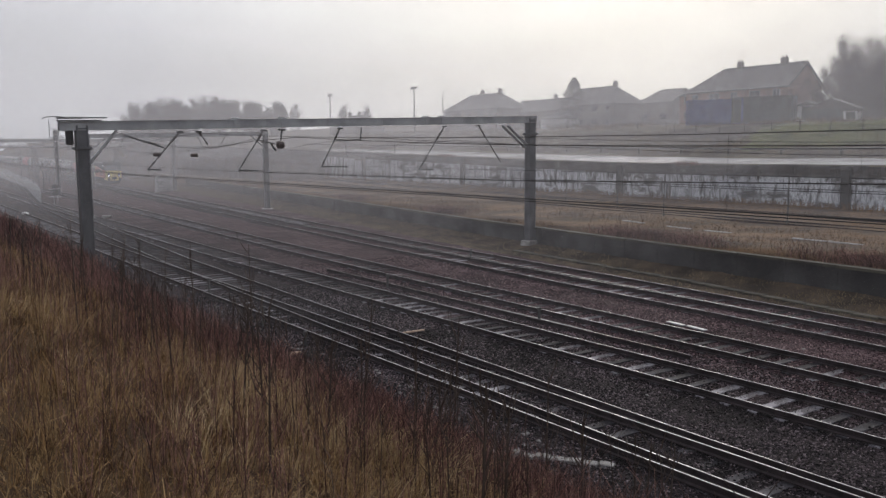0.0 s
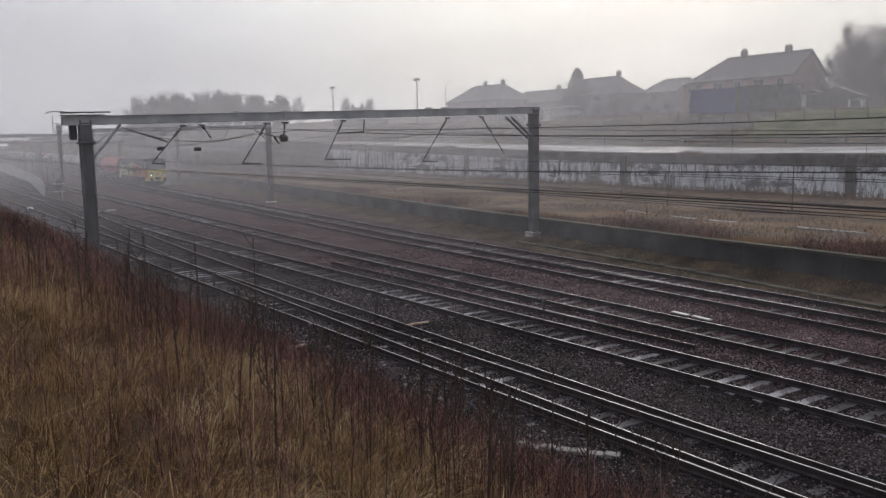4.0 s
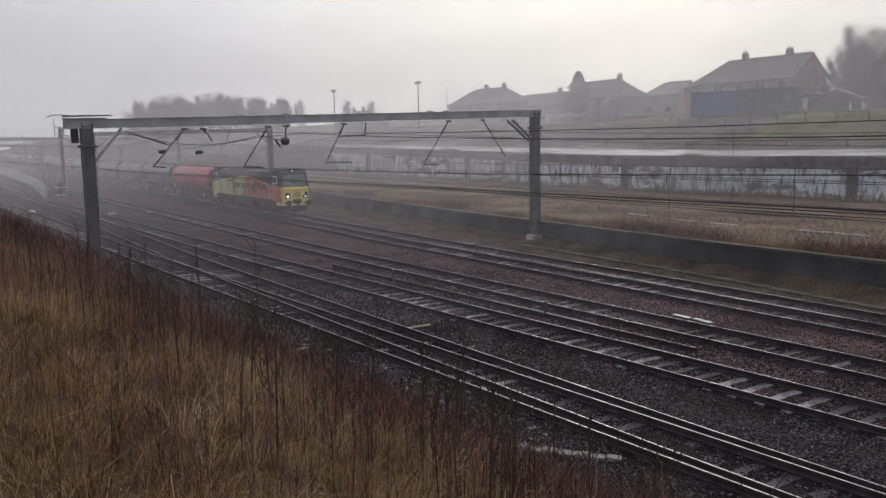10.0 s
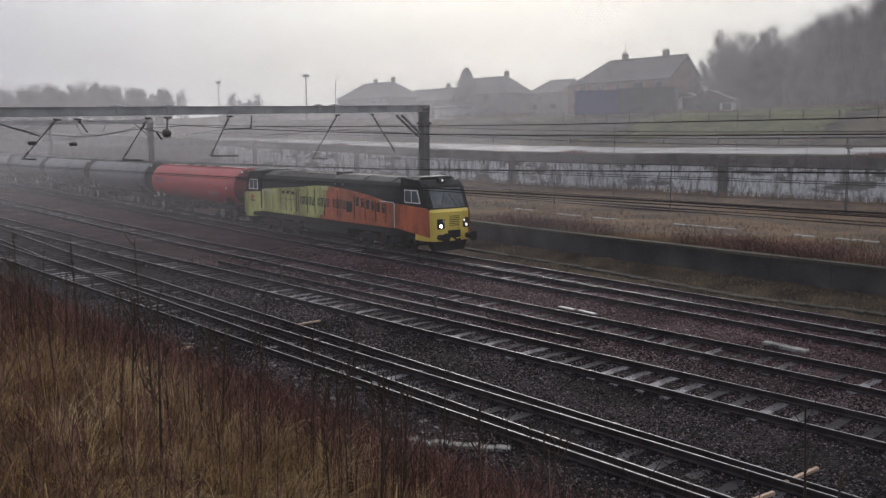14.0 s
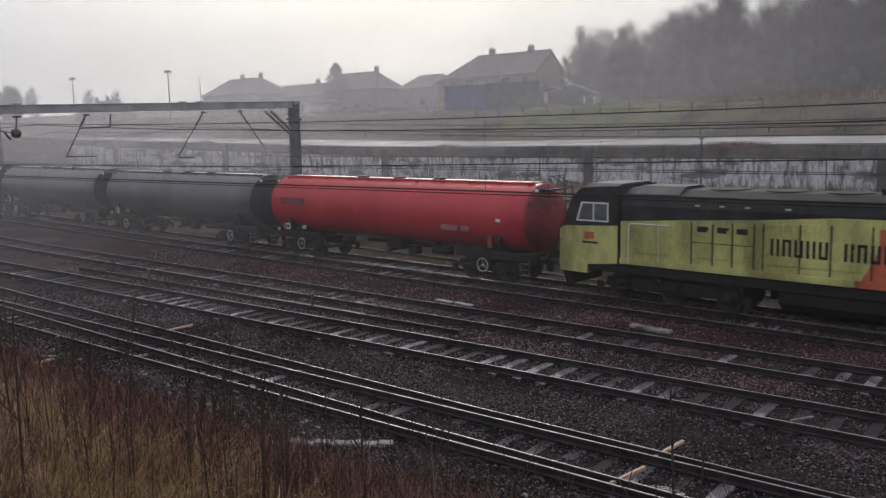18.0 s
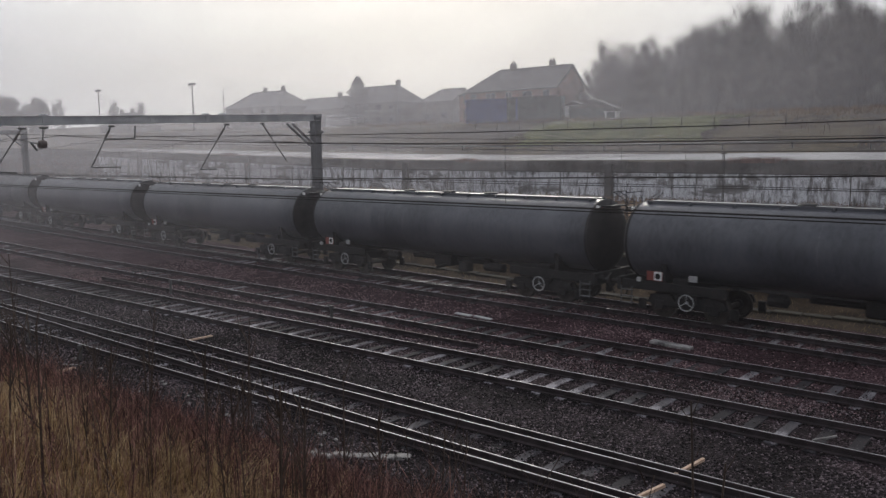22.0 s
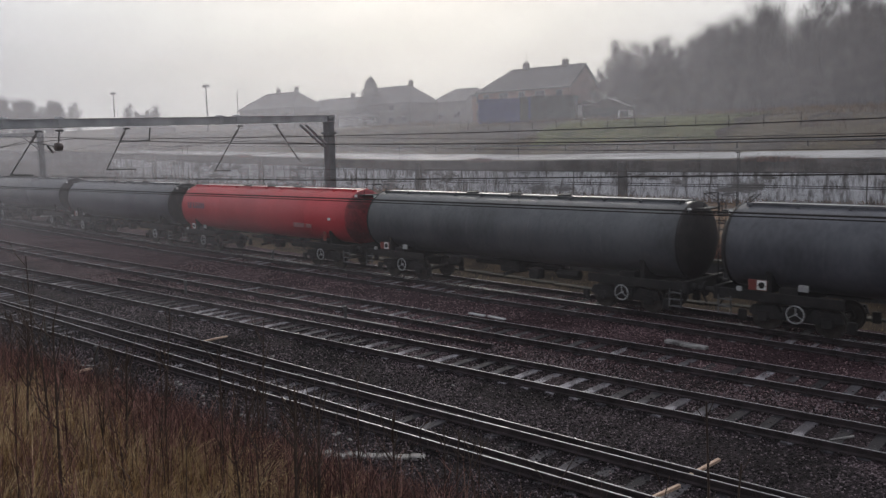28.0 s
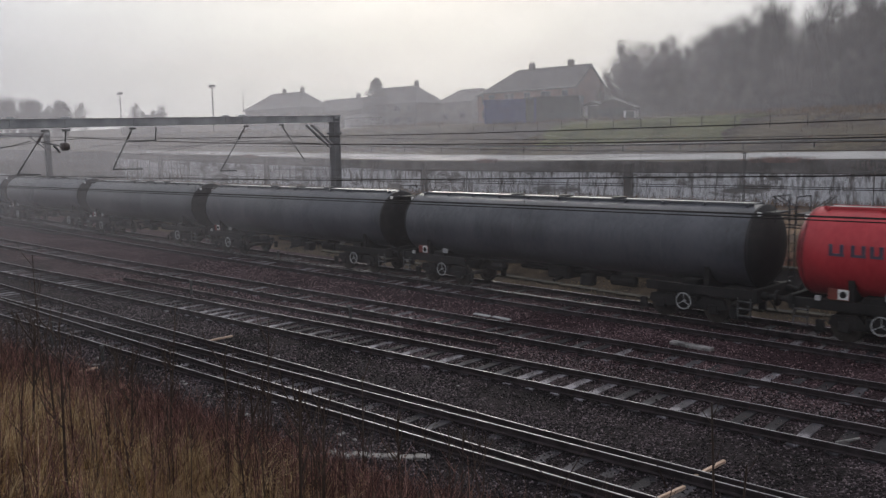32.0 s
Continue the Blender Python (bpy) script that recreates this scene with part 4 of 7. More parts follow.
def tank_wagon(name, paint, label, plate):
    w = thing(name, pose(0, 0, -5), label, "tank wagon", "tank wagons")
    R, L = 1.31, 7.88
    zc = 2.50
    rows = [(-L - 0.42, 0.05), (-L - 0.40, 0.4), (-L - 0.33, 0.8), (-L - 0.2, 1.08), (-L - 0.08, 1.24), (-L, R), (-L + 0.03, R), (-2.6, R), (0, R - 0.005), (2.6, R), (L - 0.03, R), (L, R), (L + 0.08, 1.24), (L + 0.2, 1.08), (L + 0.33, 0.8), (L + 0.40, 0.4), (L + 0.42, 0.05)]
    barrel = part("tank_barrel", Mesh().lathe(rows, "x", 48, (0, 0, zc)), paint, w, smooth=True)
    for e in (-1, 1):                    # grimy dished ends, a skin just outside the barrel's own
        cap = [(e * (L - 0.06), R + 0.012), (e * (L + 0.01), R + 0.012), (e * (L + 0.09), 1.252), (e * (L + 0.21), 1.092), (e * (L + 0.34), 0.81), (e * (L + 0.412), 0.41), (e * (L + 0.432), 0.05)]
        part("dished_end", Mesh().lathe(cap, "x", 48, (0, 0, zc)), M_UNDER if plate == "grey" else M_TANK_RD, barrel, "sooty black dished end" if plate == "grey" else "grimy red dished end", True)
    for x in (-L, -4.9, -1.6, 1.6, 4.9, L):
        part("weld_band", Mesh().lathe([(x - 0.02, R - 0.01), (x - 0.02, R + 0.008), (x + 0.02, R + 0.008), (x + 0.02, R - 0.01)], "x", 48, (0, 0, zc)), paint, barrel)
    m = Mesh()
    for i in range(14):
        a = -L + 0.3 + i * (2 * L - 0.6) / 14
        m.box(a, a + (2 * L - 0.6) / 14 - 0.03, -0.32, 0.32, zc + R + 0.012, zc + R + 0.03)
    walk_ = part("walkway", m, M_TANK_GLINT, w, "wet roof walkway with pale sky glints painted in")
    m = Mesh()
    for s in (-1, 1):
        m.box(-L + 0.25, L - 0.25, s * 0.34 - 0.02, s * 0.34 + 0.02, zc + R - 0.05, zc + R + 0.045)
        for i in range(11):
            x = -L + 0.4 + i * (2 * L - 0.8) / 10
            m.box(x - 0.03, x + 0.03, s * 0.34 - 0.16, s * 0.34 + 0.03, zc + R - 0.08, zc + R + 0.02)
    part("walkway_edge", m, paint, walk_)
    for x in (-2.4, 0.0, 2.4):
        part("manhole_lid", Mesh().lathe([(zc + R - 0.02, 0.28), (zc + R + 0.07, 0.28), (zc + R + 0.10, 0.24), (zc + R + 0.11, 0.05)], "z", 16, (x, 0.0, 0)), M_BLACK, w)
    # underframe: stub solebars at each end and saddles
    for e in (-1, 1):
        x0, x1 = sorted((e * 4.3, e * HALF))
        m = Mesh()
        for s in (-1, 1):
            m.box(x0, x1, s * 1.12 - 0.05, s * 1.12 + 0.05, 0.92, 1.22, 0.015)
        m.box(e * HALF - 0.08, e * HALF + 0.08, -1.25, 1.25, 0.85, 1.28, 0.02)
        m.box(e * 5.9 - 0.3, e * 5.9 + 0.3, -1.15, 1.15, 0.9, 1.4, 0.03)
        part("solebar", m, M_UNDER, w)
        part("saddle", Mesh().prism([(-1.14, 1.2), (1.14, 1.2), (1.16, 1.85), (1.0, 1.65), (0.6, 1.34), (0, 1.2), (-0.6, 1.34), (-1.0, 1.65), (-1.16, 1.85)], "x", e * 6.5 - 0.09, e * 6.5 + 0.09), M_UNDER, w)
        bogie(w, e * 5.75, (-0.95, 0.95), 1.9)
        buffers(w, e * HALF, e)
        # end ladder, platform and stanchion
        m = Mesh()
        x = e * (L + 0.42)
        for s in (-0.22, 0.22):
            m.tube([(x, 0.95 + s, 1.25), (x, 0.95 + s, 3.7), (x - e * 0.5, 0.75 + s * 0.9, 4.05)], 0.022, 5)
        for i in range(9):
            m.tube([(x, 0.73, 1.45 + i * 0.27), (x, 1.17, 1.45 + i * 0.27)], 0.015, 5)
        part("ladder", m, M_BLACK, w)
        part("end_platform", Mesh().box(*sorted((e * (L + 0.12), e * (L + 0.52))), -0.5, 0.5, zc + R - 0.25, zc + R - 0.2).tube([(e * (L + 0.5), -0.5, 3.3), (e * (L + 0.5), -0.5, 4.1), (e * (L + 0.5), 0.5, 4.1), (e * (L + 0.5), 0.5, 3.3)], 0.02, 5), M_BLACK, w)
        m = Mesh()
        for i in range(3):
            m.box(e * (HALF - 0.32) - 0.2, e * (HALF - 0.32) + 0.2, -1.30, -1.12, 0.42 + i * 0.22, 0.445 + i * 0.22)
        m.box(e * (HALF - 0.32) - 0.22, e * (HALF - 0.32) - 0.19, -1.3, -1.26, 0.4, 1.0).box(e * (HALF - 0.32) + 0.19, e * (HALF - 0.32) + 0.22, -1.3, -1.26, 0.4, 1.0)
        part("foot_step", m, M_WORN, w, "pale worn foot steps")
        part("end_lamp_bracket", Mesh().box(e * (L + 0.1) - 0.05, e * (L + 0.1) + 0.05, -0.75, -0.65, zc + 1.0, zc + 1.12, 0.01), M_WHITE, w, "small white bracket")
    # brake wheels
    for x in (5.75, -5.65):
        m = Mesh()
        ring = [(x + 0.26 * math.cos(a), -1.24, 0.66 + 0.26 * math.sin(a)) for a in (2 * math.pi * k / 24 for k in range(25))]
        m.tube(ring, 0.022, 6)
        for a in (90, 210, 330):
            m.tube([(x, -1.22, 0.66), (x + 0.26 * math.cos(radians(a)), -1.24, 0.66 + 0.26 * math.sin(radians(a)))], 0.014, 5)
        part("brake_wheel", m.tube([(x, -1.26, 0.66), (x, -1.0, 0.66)], 0.03, 6), M_STEEL, w, "pale three-spoked brake wheel")
    # discharge gear under the belly
    m = Mesh().tube([(-2.2, 0, 1.0), (2.2, 0, 1.0)], 0.10, 8).box(-0.5, 0.5, -0.5, 0.5, 0.75, 1.25, 0.05)
    for s in (-1, 1):
        m.tube([(0.2, 0, 0.85), (0.2, s * 1.0, 0.75)], 0.07, 8).box(1.4, 1.9, s * 0.8 - 0.2, s * 0.8 + 0.2, 0.7, 1.1, 0.04)
    part("discharge_pipe", m, M_UNDER, w)
    part("brake_cylinder", Mesh().lathe([(-3.3, 0.05), (-3.25, 0.2), (-2.7, 0.2), (-2.6, 0.05)], "x", 12, (0, -0.5, 0.95)), M_UNDER, w)
    part("air_reservoir", Mesh().lathe([(2.5, 0.05), (2.55, 0.18), (3.5, 0.18), (3.55, 0.05)], "x", 12, (0, -0.55, 0.95)), M_UNDER, w)
    # plates on the near side
    if plate == "red":
        part("number_bars", Mesh().box(3.6, 4.5, -1.275, -1.255, 1.92, 2.14).box(4.65, 5.1, -1.275, -1.255, 1.92, 2.12), M_FADED, w, "faded pale number panel")
        part("small_plate", Mesh().box(6.5, 6.72, -1.325, -1.31, 2.38, 2.5), M_WHITE, w)
        part("vertical_plate", Mesh().box(6.0, 6.22, -1.22, -1.20, 1.35, 1.8), M_HAZARD, w, "red upright panel")
        m = Mesh()
        for k, (x, wd) in enumerate(((-7.1, 0.42), (-6.5, 0.40), (-6.0, 0.36), (-5.55, 0.32))):
            m.box(x, x + wd, -1.315, -1.300, 2.52, 2.60).box(x, x + 0.1, -1.315, -1.300, 2.52, 2.86).box(x + wd - 0.12, x + wd - 0.02, -1.315, -1.300, 2.6, 2.86)
        part("lettering_bars", m, M_LOGO, w, "faded dark blue owner's mark as plain bars")
    part("hazard_panel", Mesh().box(-7.12, -6.54, -1.20, -1.17, 1.26, 1.58, 0.005), M_HAZARD, w, "orange hazard panel")
    part("hazard_label", Mesh().box(-6.84, -6.55, -1.215, -1.201, 1.28, 1.57, 0.005), M_WHITE, w, "white square label")
    part("label_ring", Mesh().lathe([(-1.222, 0.10), (-1.216, 0.10), (-1.216, 0.06), (-1.222, 0.06)], "y", 14, (-6.695, 0, 1.425)), M_UNDER, w, "dark ring mark")
    part("works_plate", Mesh().box(-5.6, -5.3, -1.19, -1.17, 1.35, 1.55), M_PLATE, w)
    part("tail_bracket", Mesh().box(-7.45, -7.3, -1.3, -1.2, 1.2, 1.34, 0.01), M_PLATE, w, "small white lamp bracket")
    return w


M_WORN = surf("worn_step_paint", (0.05, 0.05, 0.052), (0.13, 0.13, 0.135), 4, 0.6, bump=0.1)
M_FADED = surf("faded_panel", (0.22, 0.07, 0.075), (0.36, 0.17, 0.17), 5, 0.6, bump=0)
M_LOGO = surf("faded_blue_mark", (0.05, 0.05, 0.09), (0.10, 0.07, 0.10), 4, 0.5, bump=0)


def locomotive():
    w = thing("diesel_locomotive", pose(0, 0, -5), "lime and orange diesel locomotive with yellow ends and black roof", "locomotive")
    B = 1.30
    # underframe and walkway valance
    part("underframe", Mesh().box(-9.3, 9.3, -1.25, 1.25, 0.95, 1.28, 0.03), M_UNDER, w)
    for s in (-1, 1):
        y0, y1 = sorted((s * 1.29, s * 1.33))
        part("valance", Mesh().box(-7.6, -0.2, y0, y1, 1.30, 1.5, 0.008), M_LIME, w, "grimy lime valance below the doors")
        part("valance", Mesh().box(-0.2, 7.9, y0, y1, 1.30, 1.5, 0.008), M_ORANGE, w, "grimy orange valance below the doors")
    # hood core
    part("hood", Mesh().prism([(-1.20, 1.28), (1.20, 1.28), (1.20, 3.25), (1.05, 3.62), (0.6, 3.80), (-0.6, 3.80), (-1.05, 3.62), (-1.20, 3.25)], "x", -7.6, 7.7), M_BLACK, w, "black hood and roof")
    for s in (-1, 1):
        y0, y1 = sorted((s * 1.195, s * 1.25))
        part("lime_side", Mesh().prism([(-7.6, 1.48), (-0.05, 1.48), (0.75, 3.2), (-0.8, 3.18), (-3.0, 3.0), (-5.2, 2.88), (-7.6, 2.72)], "y", y0, y1), M_LIME, w, "lime bodyside")
        part("orange_side", Mesh().prism([(-0.05, 1.48), (5.9, 1.48), (7.0, 1.40), (7.7, 1.40), (7.7, 2.52), (6.4, 2.62), (4.8, 2.86), (2.7, 3.08), (0.75, 3.2)], "y", y0, y1), M_ORANGE, w, "orange bodyside")
        f = s * 1.25
        # doors as shallow proud panels
        for x0, x1, z1, mat in [(-6.9, -5.75, 2.6, M_LIME), (-5.05, -4.37, 2.76, M_LIME), (-4.33, -3.74, 2.8, M_LIME), (-3.70, -3.07, 2.84, M_LIME), (-2.62, -1.75, 2.92, M_LIME), (-1.70, -0.9, 2.96, M_LIME), (-0.85, -0.12, 2.5, M_LIME),
                                 (0.35, 1.5, 2.95, M_ORANGE), (1.75, 3.3, 2.85, M_ORANGE), (3.45, 4.4, 2.75, M_ORANGE), (4.45, 5.4, 2.68, M_ORANGE), (5.45, 6.3, 2.56, M_ORANGE), (6.4, 7.55, 2.44, M_ORANGE)]:
            a, b = sorted((f, f + s * 0.022))
            d = part("side_door", Mesh().box(x0 + 0.02, x1 - 0.02, a, b, 1.72, z1, 0.006), mat, w)
            for h in (1.9, z1 - 0.2):
                a, b = sorted((f + s * 0.02, f + s * 0.05))
                part("hinge", Mesh().box(x1 - 0.16, x1 - 0.06, a, b, h - 0.04, h + 0.04), mat, d)
        a, b = sorted((f, f + s * 0.026))
        for x, z1 in ((-5.05, 2.8), (-4.35, 2.82), (-3.72, 2.86), (-3.05, 2.9), (-2.78, 2.92), (-1.72, 2.94), (-0.87, 2.98), (0.2, 3.0), (1.62, 3.0), (3.38, 2.84), (4.42, 2.74), (5.42, 2.62), (6.35, 2.5)):
            part("door_seam", Mesh().box(x - 0.014, x + 0.014, a, b, 1.52, z1), M_UNDER, w, "dark grimy seam between doors")
        part("door_seam", Mesh().box(-5.05, -3.05, *sorted((f + s * 0.018, f + s * 0.026)), 2.20, 2.22), M_UNDER, w, "dark grimy seam between doors")
        for x in (-4.85, -4.2, -3.6):
            part("grille", Mesh().box(x, x + 0.36, *sorted((f + s * 0.02, f + s * 0.032)), 2.55, 2.72), M_UNDER, w, "small dark louvre")
        part("intake", Mesh().box(2.55, 3.15, *sorted((f, f + s * 0.03)), 1.85, 2.45), M_UNDER, w, "dark recessed intake")
        for x in (3.55, 4.05, 4.55, 5.05, 5.55, 6.0):
            z = 2.72 - (x - 3.5) * 0.09
            part("slot_window", Mesh().box(x, x + 0.27, *sorted((f + s * 0.02, f + s * 0.034)), z - 0.48, z), M_BLACK, w, "dark ventilation slot")
        m = Mesh()
        y0, y1 = sorted((f + s * 0.022, f + s * 0.03))
        for k in range(15):
            x = -2.55 + 0.34 * k
            if k in (5, 10):
                continue
            m.box(x, x + 0.08, y0, y1, 2.0, 2.5).box(x + 0.17, x + 0.25, y0, y1, 2.0, 2.5)
            if k % 3:
                m.box(x, x + 0.25, y0, y1, 2.42 if k % 2 else 2.0, 2.5 if k % 2 else 2.08)
        part("lettering_bars", m, M_UNDER, w, "dark owner's lettering as plain bars")
        # handrails by the cab steps
        for x0, x1 in ((-7.25, -5.75), (5.95, 7.2)):
            m = Mesh().tube([(x0, s * 1.34, 1.35), (x0, s * 1.34, 2.62), (x0 + 0.08, s * 1.34, 2.68), (x1, s * 1.34, 2.68)] if x0 < 0 else [(x1, s * 1.34, 1.35), (x1, s * 1.34, 2.55), (x1 - 0.08, s * 1.34, 2.61), (x0, s * 1.34, 2.64)], 0.022, 6)
            if x0 < 0:
                m.tube([(-6.15, s * 1.33, 1.45), (-6.15, s * 1.33, 2.68)], 0.015, 5)
            part("handrail", m, M_WHITE, w, "white handrail")
    # roof equipment
    for x0, x1, z in ((0.9, 3.9, 3.82), (4.1, 6.6, 3.80), (-7.2, -5.6, 3.83)):
        part("roof_panel", Mesh().prism([(-1.02, 3.60), (-0.55, z + 0.02), (0.55, z + 0.02), (1.02, 3.60), (1.06, 3.64), (0.57, z + 0.06), (-0.57, z + 0.06), (-1.06, 3.64)], "x", x0, x1), M_ROOFGREY, w, "grey wet roof panel")
    for x in (-4.4, -2.6, -0.8):
        part("fan_grille", Mesh().lathe([(3.78, 0.62), (3.83, 0.62), (3.84, 0.55), (3.82, 0.1)], "z", 20, (x, 0, 0)), M_BLACK, w)
    part("exhaust", Mesh().box(0.1, 0.8, -0.35, 0.35, 3.78, 3.98, 0.03), M_UNDER, w)
    m = Mesh()
    for x in (-5.0, -4.2, -3.4, -2.2, 1.2, 2.0):
        m.box(x, x + 0.16, -1.17, -1.15, 3.32, 3.38).box(x, x + 0.16, 1.15, 1.17, 3.32, 3.38)
    part("lifting_eyes", m, M_PLATE, w)
    # cabs and noses
    for e in (-1, 1):
        col, nosecol = (M_ORANGE, M_YELLOW) if e > 0 else (M_LIME, M_LIME)
        cab = Mesh().prism([(e * 7.7, 1.28), (e * 9.35, 1.28), (e * 9.95, 2.42), (e * 9.55, 3.45), (e * 9.15, 3.80), (e * 8.2, 3.88), (e * 7.7, 3.88)], "y", -1.28, 1.28)
        part("cab", cab, M_BLACK, w, "black upper cab")
        for s in (-1, 1):
            y0, y1 = sorted((s * 1.275, s * 1.31))
            part("cab_side", Mesh().prism([(e * 7.7, 1.28), (e * 10.05, 1.05), (e * 10.0, 2.36), (e * 9.8, 2.46), (e * 7.7, 2.56)], "y", y0, y1), col, w)
            a, b = sorted((s * 1.285, s * 1.312))
            wf = part("cab_window_frame", Mesh().prism([(e * 8.05, 2.66), (e * 9.35, 2.66), (e * 9.12, 3.32), (e * 8.05, 3.32)], "y", a, b), M_WHITE, w, "pale window frame")
            a, b = sorted((s * 1.300, s * 1.318))
            for q in ([(e * 8.1, 2.71), (e * 8.6, 2.71), (e * 8.6, 3.27), (e * 8.1, 3.27)], [(e * 8.66, 2.71), (e * 9.26, 2.71), (e * 9.07, 3.27), (e * 8.66, 3.27)]):
                part("pane", Mesh().prism(q, "y", a, b), M_SCREEN, wf)
            m = Mesh()
            for k in range(4):
                m.box(*sorted((e * 7.3, e * 7.75)), *sorted((s * 1.1, s * 1.34)), 0.42 + 0.24 * k, 0.46 + 0.24 * k)
            part("cab_steps", m, M_UNDER, w)
            if e < 0:
                part("badge", Mesh().box(*sorted((e * 8.6, e * 9.0)), *sorted((s * 1.305, s * 1.318)), 2.05, 2.3, 0.01), M_ORANGE, w, "small orange emblem shape")
                part("emblem_bar", Mesh().box(*sorted((e * 8.45, e * 9.1)), *sorted((s * 1.305, s * 1.316)), 1.90, 1.97), M_UNDER, w, "dark bar under the emblem")
        part("cab_roof", Mesh().prism([(-1.26, 3.72), (-0.9, 3.9), (0.9, 3.9), (1.26, 3.72), (1.28, 3.76), (0.92, 3.95), (-0.92, 3.95), (-1.28, 3.76)], "x", *sorted((e * 7.75, e * 9.0))), M_ROOFGREY, w, "grey wet cab roof")
        # nose: deck, chamfered corners and lower apron
        m = Mesh()
        plan = [(e * 8.9, -1.29), (e * 9.95, -1.27), (e * 10.28, -0.95), (e * 10.36, -0.4), (e * 10.36, 0.4), (e * 10.28, 0.95), (e * 9.95, 1.27), (e * 8.9, 1.29)]
        top = [(e * 8.9, -1.27), (e * 9.85, -1.25), (e * 10.15, -0.92), (e * 10.22, -0.4), (e * 10.22, 0.4), (e * 10.15, 0.92), (e * 9.85, 1.25), (e * 8.9, 1.27)]
        k = len(plan)
        v = [(x, y, 0.85) for x, y in plan] + [(x, y, 2.28) for x, y in plan] + [(x, y, 2.40) for x, y in top]
        m.add(v, [tuple(range(k)), tuple(range(2 * k, 3 * k))] + [(r * k + i, r * k + (i + 1) % k, (r + 1) * k + (i + 1) % k, (r + 1) * k + i) for r in range(2) for i in range(k)])
        nose = part("nose", m, nosecol, w, "yellow nose" if e > 0 else "lime nose")
        part("screen", Mesh().prism([(e * 9.97, 2.46), (e * 9.57, 3.42), (e * 9.60, 3.43), (e * 10.0, 2.46)], "y", -1.0, 1.0), M_SCREEN, w, "windscreen with the sky's reflection put in its colour")
        part("screen_reflection_strip", Mesh().prism([(e * 9.61, 3.45), (e * 9.4, 3.62), (e * 9.43, 3.65), (e * 9.64, 3.47)], "y", -1.05, 1.05), M_BLACK, w)
        part("wiper", Mesh().tube([(e * 10.0, -0.5, 2.5), (e * 9.75, -0.15, 3.1)], 0.012, 4).tube([(e * 10.0, 0.5, 2.5), (e * 9.75, 0.15, 3.1)], 0.012, 4), M_BLACK, w)
        part("roof_headlamp", Mesh().box(*sorted((e * 9.25, e * 9.45)), -0.22, 0.22, 3.66, 3.88, 0.03), M_BLACK, w)
        part("roof_lens", Mesh().lathe([(e * 9.45, 0.045), (e * 9.47, 0.045)], "x", 12, (0, 0, 3.77)), M_LAMP2 if e > 0 else M_PLATE, w, "lit roof headlamp lens" if e > 0 else "")
        for s in (-1, 1):
            hs = part("lamp_cluster", Mesh().box(*sorted((e * 10.18, e * 10.335)), *sorted((s * 0.55, s * 0.98)), 1.45, 1.95, 0.03), M_BLACK, w, "black headlamp cluster")
            lit = M_LAMP if (e > 0 and s < 0) else M_LAMP2 if e > 0 else M_PLATE
            part("headlamp", Mesh().lathe([(e * 10.325, 0.085), (e * 10.35, 0.07)], "x", 14, (0, s * 0.80, 1.60)), lit, hs, "lit headlamp" if e > 0 else "unlit tail lamp")
            part("marker_lamp", Mesh().lathe([(e * 10.325, 0.055), (e * 10.345, 0.05)], "x", 12, (0, s * 0.66, 1.83)), M_LAMP2 if e > 0 and s > 0 else M_PLATE, hs)
        part("nose_grille", Mesh().box(*sorted((e * 10.35, e * 10.375)), -0.33, 0.33, 1.55, 2.15, 0.01), M_YELLOW if e > 0 else M_LIME, nose)
        m = Mesh()
        for k in range(6):
            m.box(*sorted((e * 10.37, e * 10.385)), -0.3, 0.3, 1.60 + 0.09 * k, 1.63 + 0.09 * k)
        part("grille_slats", m, M_UNDER, nose)
        part("coupler_pocket", Mesh().box(*sorted((e * 10.3, e * 10.40)), -0.4, 0.4, 1.0, 1.38, 0.03), M_BLACK, w)
        part("plough", Mesh().prism([(-0.9, 0.34), (0.9, 0.34), (1.1, 0.86), (-1.1, 0.86)], "x", *sorted((e * 9.7, e * 10.05))), M_BLACK, w, "black obstacle deflector")
        buffers(w, e * 10.25, e)
        bogie(w, e * 5.9, (-1.95, 0.0, 1.95), 3.9)
    part("fuel_tank", Mesh().prism([(-0.9, 0.35), (0.9, 0.35), (1.2, 0.6), (1.2, 1.1), (-1.2, 1.1), (-1.2, 0.6)], "x", -2.3, 2.5), M_UNDER, w, "black fuel tank")
    return w


LOCO = locomotive()
RED_WAGON = tank_wagon("tank_wagon", M_TANK_R, "bright red bogie tank wagon with grey walkway on top", "red")
GREY_WAGON = tank_wagon("tank_wagon", M_TANK, "dark grey bogie tank wagon, grimy, wet sky glints painted on top", "grey")
SLATE_WAGON = tank_wagon("tank_wagon", M_TANK_G, "slate grey bogie tank wagon, grimy, wet sky glints painted on top", "grey")
# place of the locomotive's middle, by time; wagons follow 17.4 m apart
LOCO_X = [(0.0, -154.0), (1.0, -146.9), (3.0, -133.1), (6.0, -109.2), (7.0, -101.1), (8.0, -92.6), (9.0, -83.8), (10.0, -74.9), (11.0, -66.1), (12.0, -57.2), (13.0, -48.4), (14.0, -39.9),
          (15.0, -31.3), (16.0, -22.7), (17.5, -9.6), (18.0, -5.1), (19.0, 4.1), (21.0, 22.3), (23.0, 40.6), (25.0, 58.9), (27.0, 77.3), (29.0, 95.7), (30.5, 109.5), (32.0, 123.4)]
PITCH = 17.42
FIRST = 19.55           # from the locomotive's middle to the middle of the first wagon
HEADING = math.degrees(math.atan(-0.0865))
TRAIN = [(LOCO, 0.0)]
